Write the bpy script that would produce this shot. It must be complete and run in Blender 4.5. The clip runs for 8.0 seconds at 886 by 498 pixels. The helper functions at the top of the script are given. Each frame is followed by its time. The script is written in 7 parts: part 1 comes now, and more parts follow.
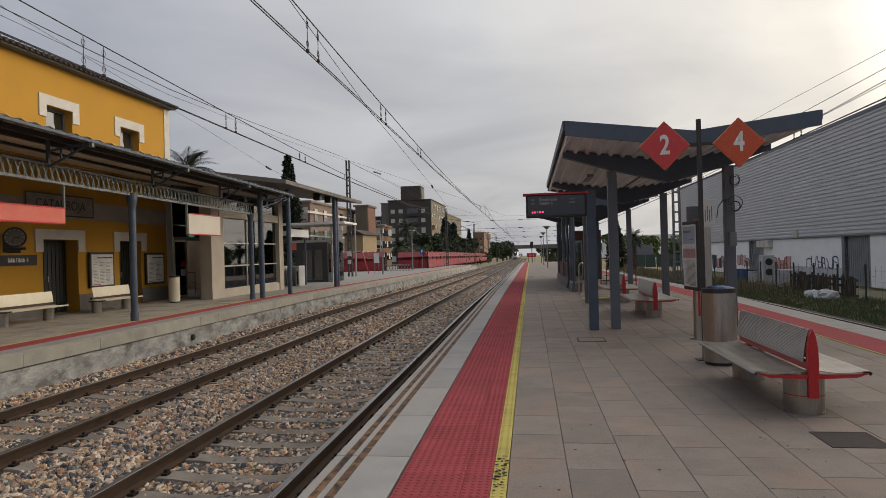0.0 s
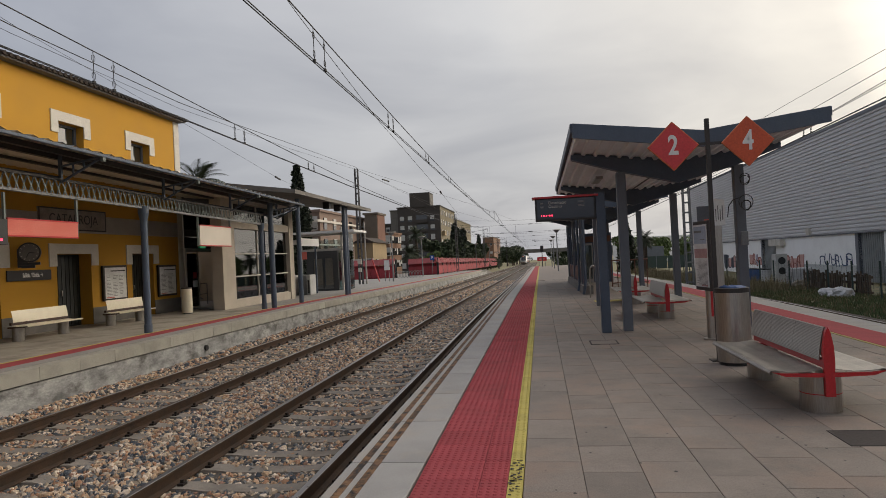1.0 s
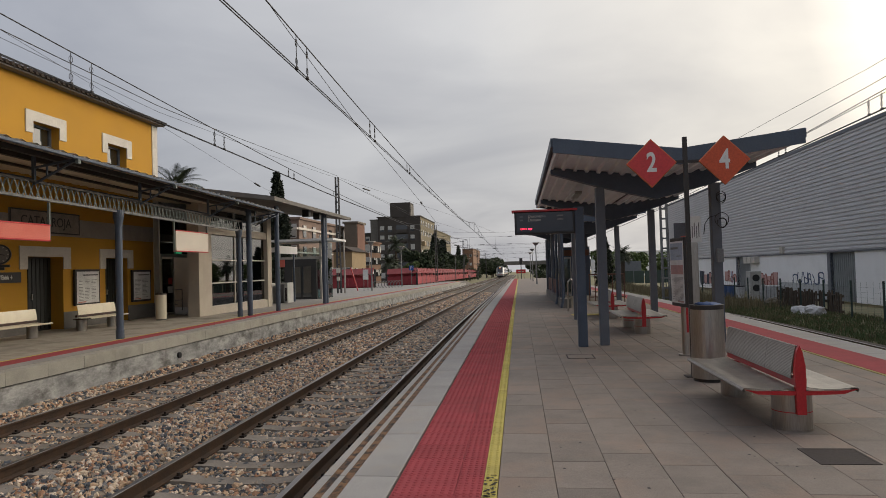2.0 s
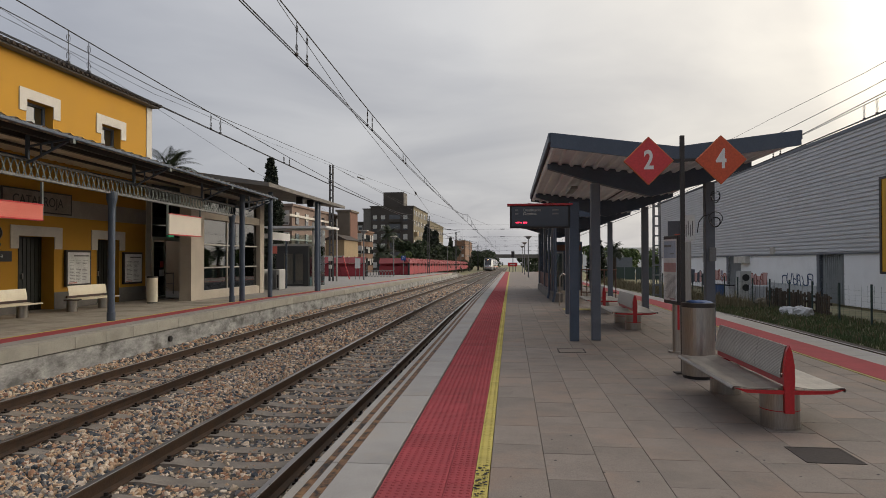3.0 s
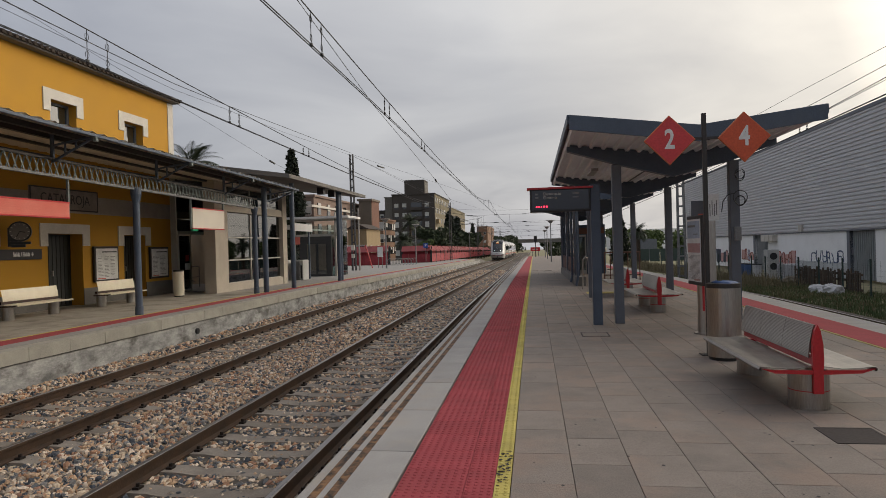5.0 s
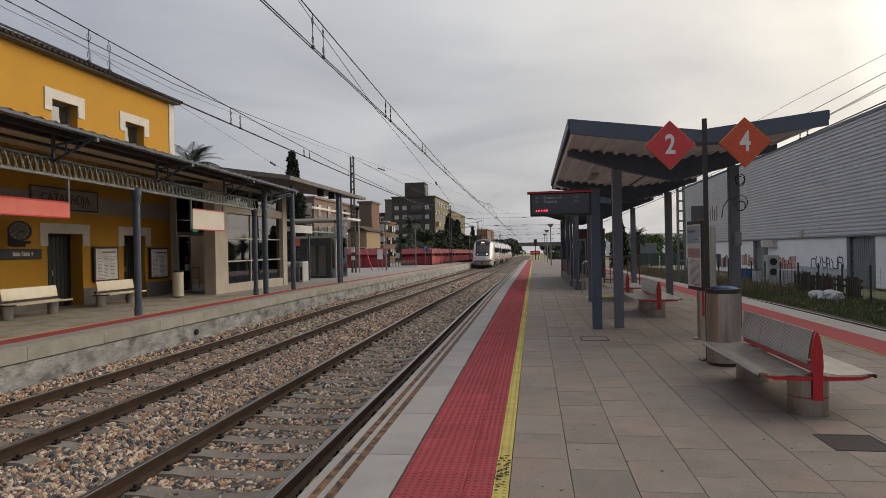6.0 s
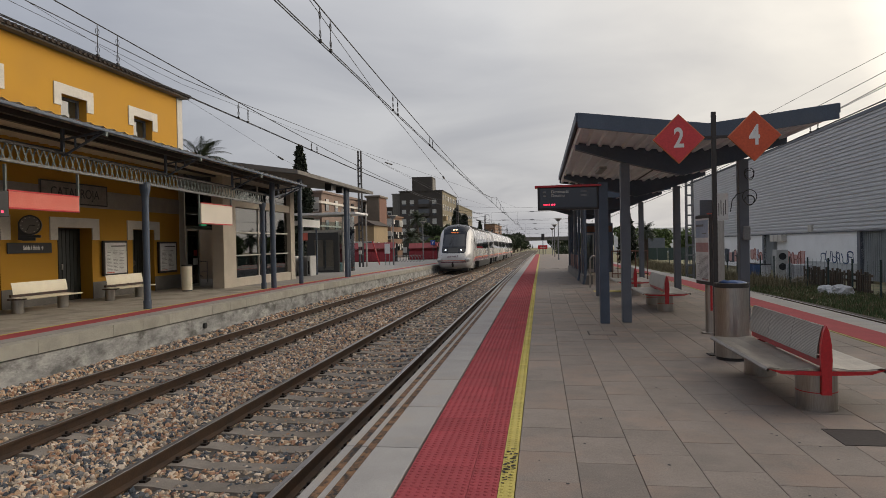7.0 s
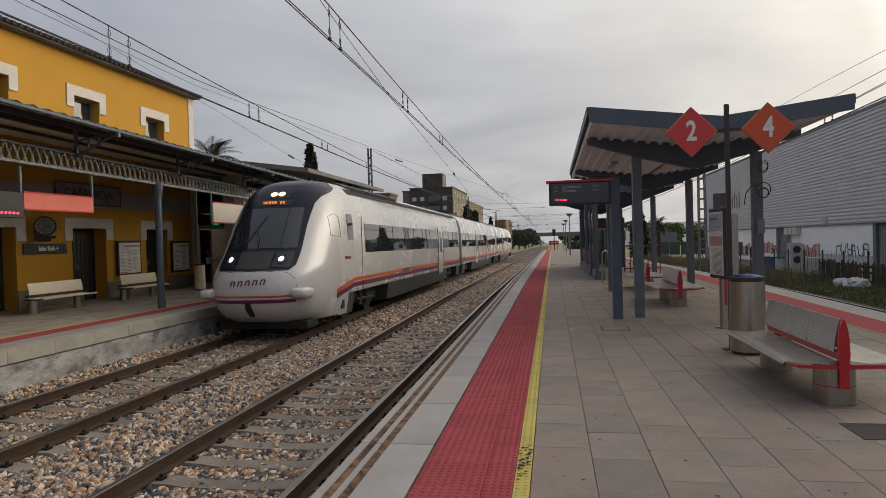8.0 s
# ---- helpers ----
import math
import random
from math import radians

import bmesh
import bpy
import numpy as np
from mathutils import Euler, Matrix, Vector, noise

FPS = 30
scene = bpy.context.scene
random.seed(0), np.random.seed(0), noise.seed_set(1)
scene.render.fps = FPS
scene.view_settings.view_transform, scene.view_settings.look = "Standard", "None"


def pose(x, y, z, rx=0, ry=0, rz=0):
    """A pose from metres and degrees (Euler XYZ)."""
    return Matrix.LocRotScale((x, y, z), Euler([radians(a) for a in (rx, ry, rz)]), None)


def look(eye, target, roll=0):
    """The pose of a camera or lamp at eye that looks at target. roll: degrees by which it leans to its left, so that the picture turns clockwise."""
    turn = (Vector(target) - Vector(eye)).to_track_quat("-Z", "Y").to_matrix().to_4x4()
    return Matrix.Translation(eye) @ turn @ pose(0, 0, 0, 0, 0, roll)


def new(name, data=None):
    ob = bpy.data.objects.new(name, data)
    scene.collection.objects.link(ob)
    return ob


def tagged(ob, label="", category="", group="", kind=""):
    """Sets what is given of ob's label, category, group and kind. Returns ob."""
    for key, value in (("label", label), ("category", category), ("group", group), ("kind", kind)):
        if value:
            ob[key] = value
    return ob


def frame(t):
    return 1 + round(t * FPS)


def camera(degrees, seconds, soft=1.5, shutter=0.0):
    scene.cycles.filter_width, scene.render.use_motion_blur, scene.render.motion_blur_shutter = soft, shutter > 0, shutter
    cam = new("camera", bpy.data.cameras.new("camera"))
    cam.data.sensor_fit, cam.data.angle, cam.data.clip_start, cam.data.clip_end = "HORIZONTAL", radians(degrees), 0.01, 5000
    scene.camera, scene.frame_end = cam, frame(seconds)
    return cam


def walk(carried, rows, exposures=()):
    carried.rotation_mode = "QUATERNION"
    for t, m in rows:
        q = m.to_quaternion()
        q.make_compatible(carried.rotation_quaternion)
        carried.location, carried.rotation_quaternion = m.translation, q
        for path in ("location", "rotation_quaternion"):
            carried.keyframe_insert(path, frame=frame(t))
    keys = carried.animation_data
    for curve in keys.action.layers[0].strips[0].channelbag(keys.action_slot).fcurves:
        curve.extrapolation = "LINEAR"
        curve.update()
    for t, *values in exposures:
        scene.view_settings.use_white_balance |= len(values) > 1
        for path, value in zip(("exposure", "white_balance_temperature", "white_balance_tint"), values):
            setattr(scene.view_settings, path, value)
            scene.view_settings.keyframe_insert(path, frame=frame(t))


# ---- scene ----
cam = camera(69.0, 8.0, soft=0.55)
PATH = [
    (0.0, pose(0.000, 0.001, 1.551, 90.195, 1.604, 7.671)),
    (0.5, pose(-0.007, -0.025, 1.540, 90.337, 2.298, 8.219)),
    (1.0, pose(-0.001, -0.009, 1.545, 90.765, 2.859, 8.562)),
    (1.5, pose(-0.017, -0.011, 1.563, 91.590, 2.890, 9.859)),
    (1.7, pose(0.011, 0.013, 1.559, 91.717, 2.472, 7.162)),
    (2.05, pose(0.008, 0.012, 1.556, 91.620, 1.620, 6.750)),
    (2.4, pose(0.000, 0.012, 1.550, 91.200, 0.400, 6.800)),
    (2.8, pose(0.011, 0.026, 1.544, 90.732, -0.489, 6.798)),
    (3.0, pose(-0.036, -0.019, 1.558, 90.826, 0.057, 5.994)),
    (3.5, pose(0.000, 0.015, 1.542, 89.880, 1.181, 6.368)),
    (4.0, pose(-0.005, 0.010, 1.547, 89.830, 1.213, 9.877)),
    (4.5, pose(0.006, 0.017, 1.555, 88.881, 1.920, 7.848)),
    (4.7, pose(-0.002, 0.010, 1.557, 89.355, 1.782, 7.891)),
    (6.0, pose(-0.005, 0.012, 1.565, 89.917, 1.111, 7.978)),
    (6.5, pose(-0.002, 0.017, 1.559, 89.528, 1.409, 8.208)),
    (7.0, pose(-0.003, 0.012, 1.559, 89.433, 1.072, 8.631)),
    (7.5, pose(-0.009, 0.013, 1.557, 89.181, 1.377, 8.986)),
    (8.0, pose(-0.016, 0.019, 1.558, 89.159, 1.681, 9.594)),
]
walk(cam, PATH)

# ---- world and light ----
SUN_AZ, SUN_EL = radians(64), radians(18)      # azimuth from the track's direction towards the right
sun_dir = Vector((math.sin(SUN_AZ) * math.cos(SUN_EL), math.cos(SUN_AZ) * math.cos(SUN_EL), math.sin(SUN_EL)))


def make_world():
    w = bpy.data.worlds.new("overcast_sky")
    scene.world = w
    w.use_nodes = True
    nt = w.node_tree
    nt.nodes.clear()
    N, L = nt.nodes.new, nt.links.new
    out, bg = N("ShaderNodeOutputWorld"), N("ShaderNodeBackground")
    sky = N("ShaderNodeTexSky")
    sky.sky_type = "NISHITA"
    sky.sun_disc = False
    sky.sun_elevation, sky.sun_rotation = SUN_EL, SUN_AZ
    sky.air_density, sky.dust_density = 1.5, 3.0
    tc = N("ShaderNodeTexCoord")
    # the cloud sheet: wide soft streaks, seen as on a flat layer overhead
    sep = N("ShaderNodeSeparateXYZ")
    L(tc.outputs["Generated"], sep.inputs[0])
    zz = N("ShaderNodeMath"); zz.operation = "MAXIMUM"; zz.inputs[1].default_value = 0.0
    L(sep.outputs["Z"], zz.inputs[0])
    add = N("ShaderNodeMath"); add.operation = "ADD"; add.inputs[1].default_value = 0.14
    L(zz.outputs[0], add.inputs[0])
    div = N("ShaderNodeVectorMath"); div.operation = "DIVIDE"
    comb = N("ShaderNodeCombineXYZ")
    for i in range(3):
        L(add.outputs[0], comb.inputs[i])
    L(tc.outputs["Generated"], div.inputs[0]); L(comb.outputs[0], div.inputs[1])
    no = N("ShaderNodeTexNoise")
    no.inputs["Scale"].default_value, no.inputs["Detail"].default_value, no.inputs["Roughness"].default_value = 0.9, 5.0, 0.5
    no.inputs["Distortion"].default_value = 0.6
    L(div.outputs[0], no.inputs["Vector"])
    ramp = N("ShaderNodeValToRGB")
    e = ramp.color_ramp.elements
    e[0].position, e[0].color = 0.32, (0.76, 0.77, 0.81, 1)
    e[1].position, e[1].color = 0.70, (1.06, 1.06, 1.06, 1)
    L(no.outputs["Fac"], ramp.inputs[0])
    # brighter and warmer towards the hidden sun
    dot = N("ShaderNodeVectorMath"); dot.operation = "DOT_PRODUCT"
    dot.inputs[1].default_value = sun_dir
    nrm = N("ShaderNodeVectorMath"); nrm.operation = "NORMALIZE"
    L(tc.outputs["Generated"], nrm.inputs[0]); L(nrm.outputs[0], dot.inputs[0])
    glow = N("ShaderNodeValToRGB")
    g = glow.color_ramp.elements
    g[0].position, g[0].color = 0.0, (0.50, 0.50, 0.52, 1)
    g[1].position, g[1].color = 1.0, (4.2, 3.7, 3.0, 1)
    for p, c in ((0.34, (0.305, 0.325, 0.385, 1)), (0.50, (0.395, 0.405, 0.44, 1)), (0.72, (0.545, 0.54, 0.545, 1)), (0.89, (0.85, 0.79, 0.70, 1)), (0.95, (1.9, 1.7, 1.4, 1))):
        k = g.new(p); k.color = c
    span = N("ShaderNodeMapRange")
    span.inputs["From Min"].default_value, span.inputs["From Max"].default_value = -1.0, 1.0
    L(dot.outputs["Value"], span.inputs["Value"])
    L(span.outputs["Result"], glow.inputs[0])
    mul = N("ShaderNodeMixRGB"); mul.blend_type = "MULTIPLY"; mul.inputs[0].default_value = 1.0
    L(glow.outputs[0], mul.inputs[1]); L(ramp.outputs[0], mul.inputs[2])
    sk = N("ShaderNodeMixRGB"); sk.blend_type = "MULTIPLY"; sk.inputs[0].default_value = 1.0
    sk.inputs[2].default_value = (0.1, 0.1, 0.1, 1)
    L(sky.outputs[0], sk.inputs[1])
    mix = N("ShaderNodeMixRGB"); mix.inputs[0].default_value = 0.92
    L(sk.outputs[0], mix.inputs[1]); L(mul.outputs[0], mix.inputs[2])
    # an overcast sky is brighter overhead than at the horizon
    up = N("ShaderNodeMath"); up.operation = "MULTIPLY_ADD"; up.inputs[1].default_value, up.inputs[2].default_value = 0.38, 1.04
    L(zz.outputs[0], up.inputs[0])
    L(up.outputs[0], bg.inputs[1])
    L(mix.outputs[0], bg.inputs[0])
    L(bg.outputs[0], out.inputs[0])


make_world()
sun = new("sun", bpy.data.lights.new("sun", "SUN"))
sun.data.energy, sun.data.angle, sun.data.color = 0.8, radians(40), (1.0, 0.90, 0.77)
sun.matrix_world = look(sun_dir * 100, (0, 0, 0))
scene.view_settings.exposure = 0.06


# ---- materials ----
def surf(name, c1, c2=None, scale=4.0, rough=0.7, metal=0.0, bump=0.15, fine=40.0, stain=None, stain_amt=0.5, stain_scale=0.8, stain_from=0.5,
         island=0.0, obj_rand=0.0, stretch=(1, 1, 1), spec=0.5, coat=0.0):
    """A worn surface: colour varied at two scales, optional stains, fine relief."""
    m = bpy.data.materials.new(name)
    m.use_nodes = True
    nt = m.node_tree
    N, L = nt.nodes.new, nt.links.new
    b = nt.nodes["Principled BSDF"]
    tc = N("ShaderNodeTexCoord")
    mp = N("ShaderNodeMapping"); mp.inputs["Scale"].default_value = stretch
    L(tc.outputs["Object"], mp.inputs[0])
    vec = mp.outputs[0]
    info = N("ShaderNodeObjectInfo")
    off = N("ShaderNodeVectorMath"); off.operation = "ADD"
    sc = N("ShaderNodeMath"); sc.operation = "MULTIPLY"; sc.inputs[1].default_value = 37.0 if obj_rand else 0.0
    L(info.outputs["Random"], sc.inputs[0])
    L(vec, off.inputs[0]); L(sc.outputs[0], off.inputs[1])
    vec = off.outputs[0]
    n1 = N("ShaderNodeTexNoise"); n1.inputs["Scale"].default_value = scale; n1.inputs["Detail"].default_value = 6; n1.inputs["Roughness"].default_value = 0.6
    L(vec, n1.inputs["Vector"])
    n2 = N("ShaderNodeTexNoise"); n2.inputs["Scale"].default_value = fine; n2.inputs["Detail"].default_value = 3
    L(vec, n2.inputs["Vector"])
    c2 = c2 or tuple(v * 0.78 for v in c1)
    r = N("ShaderNodeValToRGB")
    e = r.color_ramp.elements
    e[0].position, e[0].color = 0.34, (*c2, 1)
    e[1].position, e[1].color = 0.64, (*c1, 1)
    L(n1.outputs["Fac"], r.inputs[0])
    col = r.outputs[0]
    f = N("ShaderNodeMixRGB"); f.blend_type = "OVERLAY"; f.inputs[0].default_value = 0.32
    L(col, f.inputs[1]); L(n2.outputs["Fac"], f.inputs[2])
    col = f.outputs[0]
    if stain:
        n3 = N("ShaderNodeTexNoise"); n3.inputs["Scale"].default_value = stain_scale; n3.inputs["Detail"].default_value = 8; n3.inputs["Roughness"].default_value = 0.68
        L(vec, n3.inputs["Vector"])
        r3 = N("ShaderNodeValToRGB")
        r3.color_ramp.elements[0].position, r3.color_ramp.elements[1].position = stain_from, stain_from + 0.14
        r3.color_ramp.elements[1].color = (stain_amt, stain_amt, stain_amt, 1)
        L(n3.outputs["Fac"], r3.inputs[0])
        s = N("ShaderNodeMixRGB"); s.inputs[2].default_value = (*stain, 1)
        L(r3.outputs[0], s.inputs[0]); L(col, s.inputs[1])
        col = s.outputs[0]
    if island or obj_rand:
        rnd = info.outputs["Random"]
        if island:
            geo = N("ShaderNodeNewGeometry"); rnd = geo.outputs["Random Per Island"]
        amt = island or obj_rand
        mr = N("ShaderNodeMapRange"); mr.inputs["To Min"].default_value = 1 - amt; mr.inputs["To Max"].default_value = 1 + amt
        L(rnd, mr.inputs[0])
        h = N("ShaderNodeHueSaturation")
        L(mr.outputs[0], h.inputs["Value"]); L(col, h.inputs["Color"])
        col = h.outputs[0]
    L(col, b.inputs["Base Color"])
    rr = N("ShaderNodeMapRange"); rr.inputs["To Min"].default_value = max(0.02, rough - 0.12); rr.inputs["To Max"].default_value = min(1, rough + 0.12)
    L(n1.outputs["Fac"], rr.inputs[0]); L(rr.outputs[0], b.inputs["Roughness"])
    b.inputs["Metallic"].default_value = metal
    b.inputs["Specular IOR Level"].default_value = spec
    b.inputs["Coat Weight"].default_value = coat
    if bump:
        bp = N("ShaderNodeBump"); bp.inputs["Strength"].default_value = bump; bp.inputs["Distance"].default_value = 0.01
        L(n2.outputs["Fac"], bp.inputs["Height"]); L(bp.outputs[0], b.inputs["Normal"])
    return m


def glow_mat(name, c, strength):
    m = bpy.data.materials.new(name); m.use_nodes = True
    b = m.node_tree.nodes["Principled BSDF"]
    b.inputs["Base Color"].default_value = (*c, 1)
    b.inputs["Emission Color"].default_value = (*c, 1)
    b.inputs["Emission Strength"].default_value = strength
    return m


def glass_mat(name, tint=(0.75, 0.85, 0.85), rough=0.02, clear=True, ior=1.6, coat=0.6, f_ior=1.7):
    m = bpy.data.materials.new(name); m.use_nodes = True
    nt = m.node_tree
    if not clear:                                   # dark backed pane with a mirror-like face
        b = nt.nodes["Principled BSDF"]
        b.inputs["Base Color"].default_value = (*tint, 1)
        b.inputs["Roughness"].default_value = rough
        b.inputs["IOR"].default_value = ior
        b.inputs["Coat Weight"].default_value = coat
        b.inputs["Coat Roughness"].default_value = 0.02
        return m
    N, L = nt.nodes.new, nt.links.new
    nt.nodes.clear()
    out, tr, gl, mx, fr = N("ShaderNodeOutputMaterial"), N("ShaderNodeBsdfTransparent"), N("ShaderNodeBsdfGlossy"), N("ShaderNodeMixShader"), N("ShaderNodeFresnel")
    tr.inputs[0].default_value = (*tint, 1)
    gl.inputs["Roughness"].default_value = rough
    fr.inputs[0].default_value = f_ior
    L(fr.outputs[0], mx.inputs[0]); L(tr.outputs[0], mx.inputs[1]); L(gl.outputs[0], mx.inputs[2]); L(mx.outputs[0], out.inputs[0])
    return m


M = {}
M["paver"] = surf("grey_brown_paver", (0.245, 0.205, 0.177), (0.178, 0.150, 0.130), 2.2, 0.72, bump=0.4, fine=85, stain=(0.31, 0.215, 0.165), stain_amt=0.5, stain_scale=0.9, obj_rand=0.09, spec=0.5)
M["joint"] = surf("grey_joint_mortar", (0.20, 0.175, 0.155), None, 8, 0.95)
M["concrete_edge"] = surf("pale_edge_concrete", (0.36, 0.346, 0.333), (0.29, 0.279, 0.268), 1.5, 0.8, bump=0.08, fine=150, stain=(0.40, 0.33, 0.25), stain_amt=0.3, stain_scale=1.4, obj_rand=0.05)
M["tactile_red"] = surf("red_tactile_tile", (0.38, 0.075, 0.085), (0.31, 0.06, 0.07), 3.0, 0.8, bump=0.1, fine=90, stain=(0.20, 0.06, 0.06), stain_amt=0.35, obj_rand=0.08, spec=0.15)
M["tactile_yellow"] = surf("yellow_tactile_tile", (0.56, 0.47, 0.14), (0.46, 0.385, 0.12), 3.0, 0.8, bump=0.1, fine=90, stain=(0.25, 0.2, 0.08), stain_amt=0.3, obj_rand=0.06, spec=0.15)
M["worn_strip"] = surf("worn_rusty_rubber_strip", (0.24, 0.13, 0.06), (0.17, 0.09, 0.05), 6.0, 0.9, bump=0.3, fine=60, stain=(0.02, 0.018, 0.018), stain_amt=1.0, stain_scale=9.0, stain_from=0.44)
M["plat_wall"] = surf("stained_platform_wall_concrete", (0.44, 0.435, 0.42), (0.165, 0.165, 0.16), 3.4, 0.9, bump=1.0, fine=26, stain=(0.075, 0.068, 0.058), stain_amt=0.8, stain_scale=2.6, stain_from=0.53, stretch=(1, 0.6, 1.2))
M["coping"] = surf("cream_coping_stone", (0.38, 0.36, 0.31), (0.30, 0.285, 0.245), 2.5, 0.85, bump=0.2, fine=70, stain=(0.22, 0.20, 0.16), stain_amt=0.4, obj_rand=0.06)
# base colour raised so this paving bounces more light under the canopy
M["old_paving"] = surf("dark_old_platform_paving", (0.40, 0.365, 0.31), (0.30, 0.275, 0.235), 1.8, 0.85, bump=0.2, fine=60, stain=(0.08, 0.07, 0.06), stain_amt=0.5)
M["light_paving"] = surf("light_platform_paving", (0.30, 0.285, 0.27), (0.24, 0.23, 0.22), 1.8, 0.85, bump=0.2, fine=60)
# bed kept dark: the shade in the gaps between stones is in its colour
M["ballast_bed"] = surf("ballast_bed", (0.105, 0.085, 0.065), (0.03, 0.028, 0.026), 16, 0.95, bump=1.0, fine=22, stain=(0.12, 0.10, 0.08), stain_amt=0.5, stain_scale=2.0)
M["rail_side"] = surf("rusty_rail_steel", (0.085, 0.048, 0.028), (0.05, 0.032, 0.022), 5, 0.8, 0.2, bump=0.3, fine=50)
M["rail_top"] = surf("polished_rail_head", (0.30, 0.28, 0.27), (0.22, 0.20, 0.19), 3, 0.3, 0.9, bump=0.03, stretch=(1, 0.1, 1))
M["sleeper"] = surf("concrete_sleeper", (0.265, 0.23, 0.195), (0.18, 0.155, 0.13), 3, 0.9, bump=0.35, fine=60, stain=(0.12, 0.09, 0.06), stain_amt=0.5, obj_rand=0.12)
M["clip"] = surf("dark_rail_clip", (0.03, 0.022, 0.018), None, 10, 0.7, 0.5)
M["navy_steel"] = surf("blue_grey_painted_steel", (0.068, 0.092, 0.132), (0.054, 0.074, 0.108), 2.5, 0.48, 0.0, bump=0.04, fine=60, stain=(0.09, 0.10, 0.11), stain_amt=0.3)
M["post_steel"] = surf("grey_painted_steel_post", (0.125, 0.14, 0.165), (0.10, 0.113, 0.136), 2.5, 0.5, 0.0, bump=0.04, fine=60)
M["soffit"] = surf("pale_corrugated_soffit", (0.76, 0.78, 0.81), (0.68, 0.70, 0.73), 2.0, 0.5, 0.0, bump=0.04)
M["stainless"] = surf("brushed_stainless_steel", (0.42, 0.40, 0.37), (0.34, 0.32, 0.295), 2.0, 0.34, 1.0, bump=0.05, fine=130, stretch=(1, 1, 0.08))
M["stainless_dull"] = surf("dull_stainless_steel", (0.42, 0.39, 0.36), (0.30, 0.28, 0.26), 5.0, 0.42, 1.0, bump=0.05, fine=90)
M["red_paint"] = surf("red_painted_steel", (0.48, 0.016, 0.022), (0.40, 0.012, 0.018), 3, 0.4, bump=0.03, coat=0.2)
M["sign_red"] = surf("red_sign_enamel", (0.56, 0.045, 0.05), (0.52, 0.04, 0.045), 2, 0.45, bump=0.02)
M["sign_orange"] = surf("orange_red_sign_enamel", (0.55, 0.085, 0.028), (0.50, 0.075, 0.026), 2, 0.45, bump=0.02)
M["sign_rim"] = surf("orange_sign_rim", (0.60, 0.15, 0.05), None, 2, 0.5, bump=0.02)
M["white"] = surf("white_paint", (0.72, 0.72, 0.71), (0.64, 0.64, 0.63), 2, 0.55, bump=0.03)
M["black"] = surf("black_plastic", (0.018, 0.018, 0.02), None, 3, 0.45, bump=0.03)
M["dark_steel"] = surf("dark_bronze_steel", (0.045, 0.04, 0.038), None, 3, 0.5, 0.3, bump=0.04)
M["yellow_wall"] = surf("ochre_yellow_render", (0.465, 0.243, 0.024), (0.42, 0.218, 0.022), 0.7, 0.9, bump=0.18, fine=45, stain=(0.43, 0.215, 0.03), stain_amt=0.4, stain_scale=0.5)
M["trim"] = surf("pale_grey_window_trim", (0.56, 0.53, 0.48), (0.48, 0.455, 0.41), 2, 0.85, bump=0.1)
M["plinth"] = surf("grey_plinth_render", (0.16, 0.15, 0.14), (0.12, 0.115, 0.105), 2, 0.9, bump=0.15)
M["band"] = surf("grey_band_render", (0.34, 0.32, 0.29), (0.28, 0.26, 0.24), 2, 0.9, bump=0.1)
M["roof_tile"] = surf("weathered_clay_roof_tile", (0.06, 0.045, 0.037), (0.035, 0.028, 0.024), 6, 0.95, bump=0.3)
M["door_dark"] = surf("dark_varnished_door", (0.022, 0.026, 0.026), (0.015, 0.017, 0.017), 4, 0.45, bump=0.08, stretch=(1, 1, 0.2))
M["canopy_sheet"] = surf("old_corrugated_sheet", (0.72, 0.65, 0.54), (0.58, 0.52, 0.43), 2, 0.8, bump=0.1)
M["canopy_top"] = surf("dark_corrugated_sheet_top", (0.08, 0.085, 0.09), (0.055, 0.058, 0.062), 2, 0.7, bump=0.1)
M["truss"] = surf("grey_green_painted_ironwork", (0.165, 0.195, 0.185), (0.12, 0.14, 0.135), 3, 0.6, bump=0.08)
M["beige_wall"] = surf("beige_stone_cladding", (0.46, 0.41, 0.34), (0.40, 0.355, 0.295), 1.2, 0.85, bump=0.1, stain=(0.32, 0.28, 0.23), stain_amt=0.3)
M["bare_concrete"] = surf("bare_concrete", (0.19, 0.178, 0.163), (0.135, 0.127, 0.117), 1.0, 0.9, bump=0.15, stain=(0.14, 0.13, 0.115), stain_amt=0.4)
M["win_frame"] = surf("pale_aluminium_frame", (0.46, 0.44, 0.40), None, 2, 0.5, 0.2, bump=0.02)
M["dark_pane"] = glass_mat("dark_window_pane", (0.012, 0.018, 0.02), 0.03, clear=False, ior=2.4)
M["clear_glass"] = glass_mat("clear_glass", (0.72, 0.80, 0.80))
M["hall_glass"] = glass_mat("solar_control_glass", (0.42, 0.50, 0.50), f_ior=3.2)
M["cladding"] = surf("grey_ribbed_cladding", (0.57, 0.58, 0.60), (0.52, 0.53, 0.55), 0.5, 0.5, 0.0, bump=0.03)
M["white_wall"] = surf("white_rendered_wall", (0.86, 0.87, 0.88), (0.82, 0.825, 0.83), 0.6, 0.9, bump=0.1, stain=(0.66, 0.66, 0.66), stain_amt=0.3, stain_scale=0.4)
M["grey_door"] = surf("grey_metal_door", (0.28, 0.30, 0.31), (0.22, 0.235, 0.245), 1, 0.6, 0.2, bump=0.05)
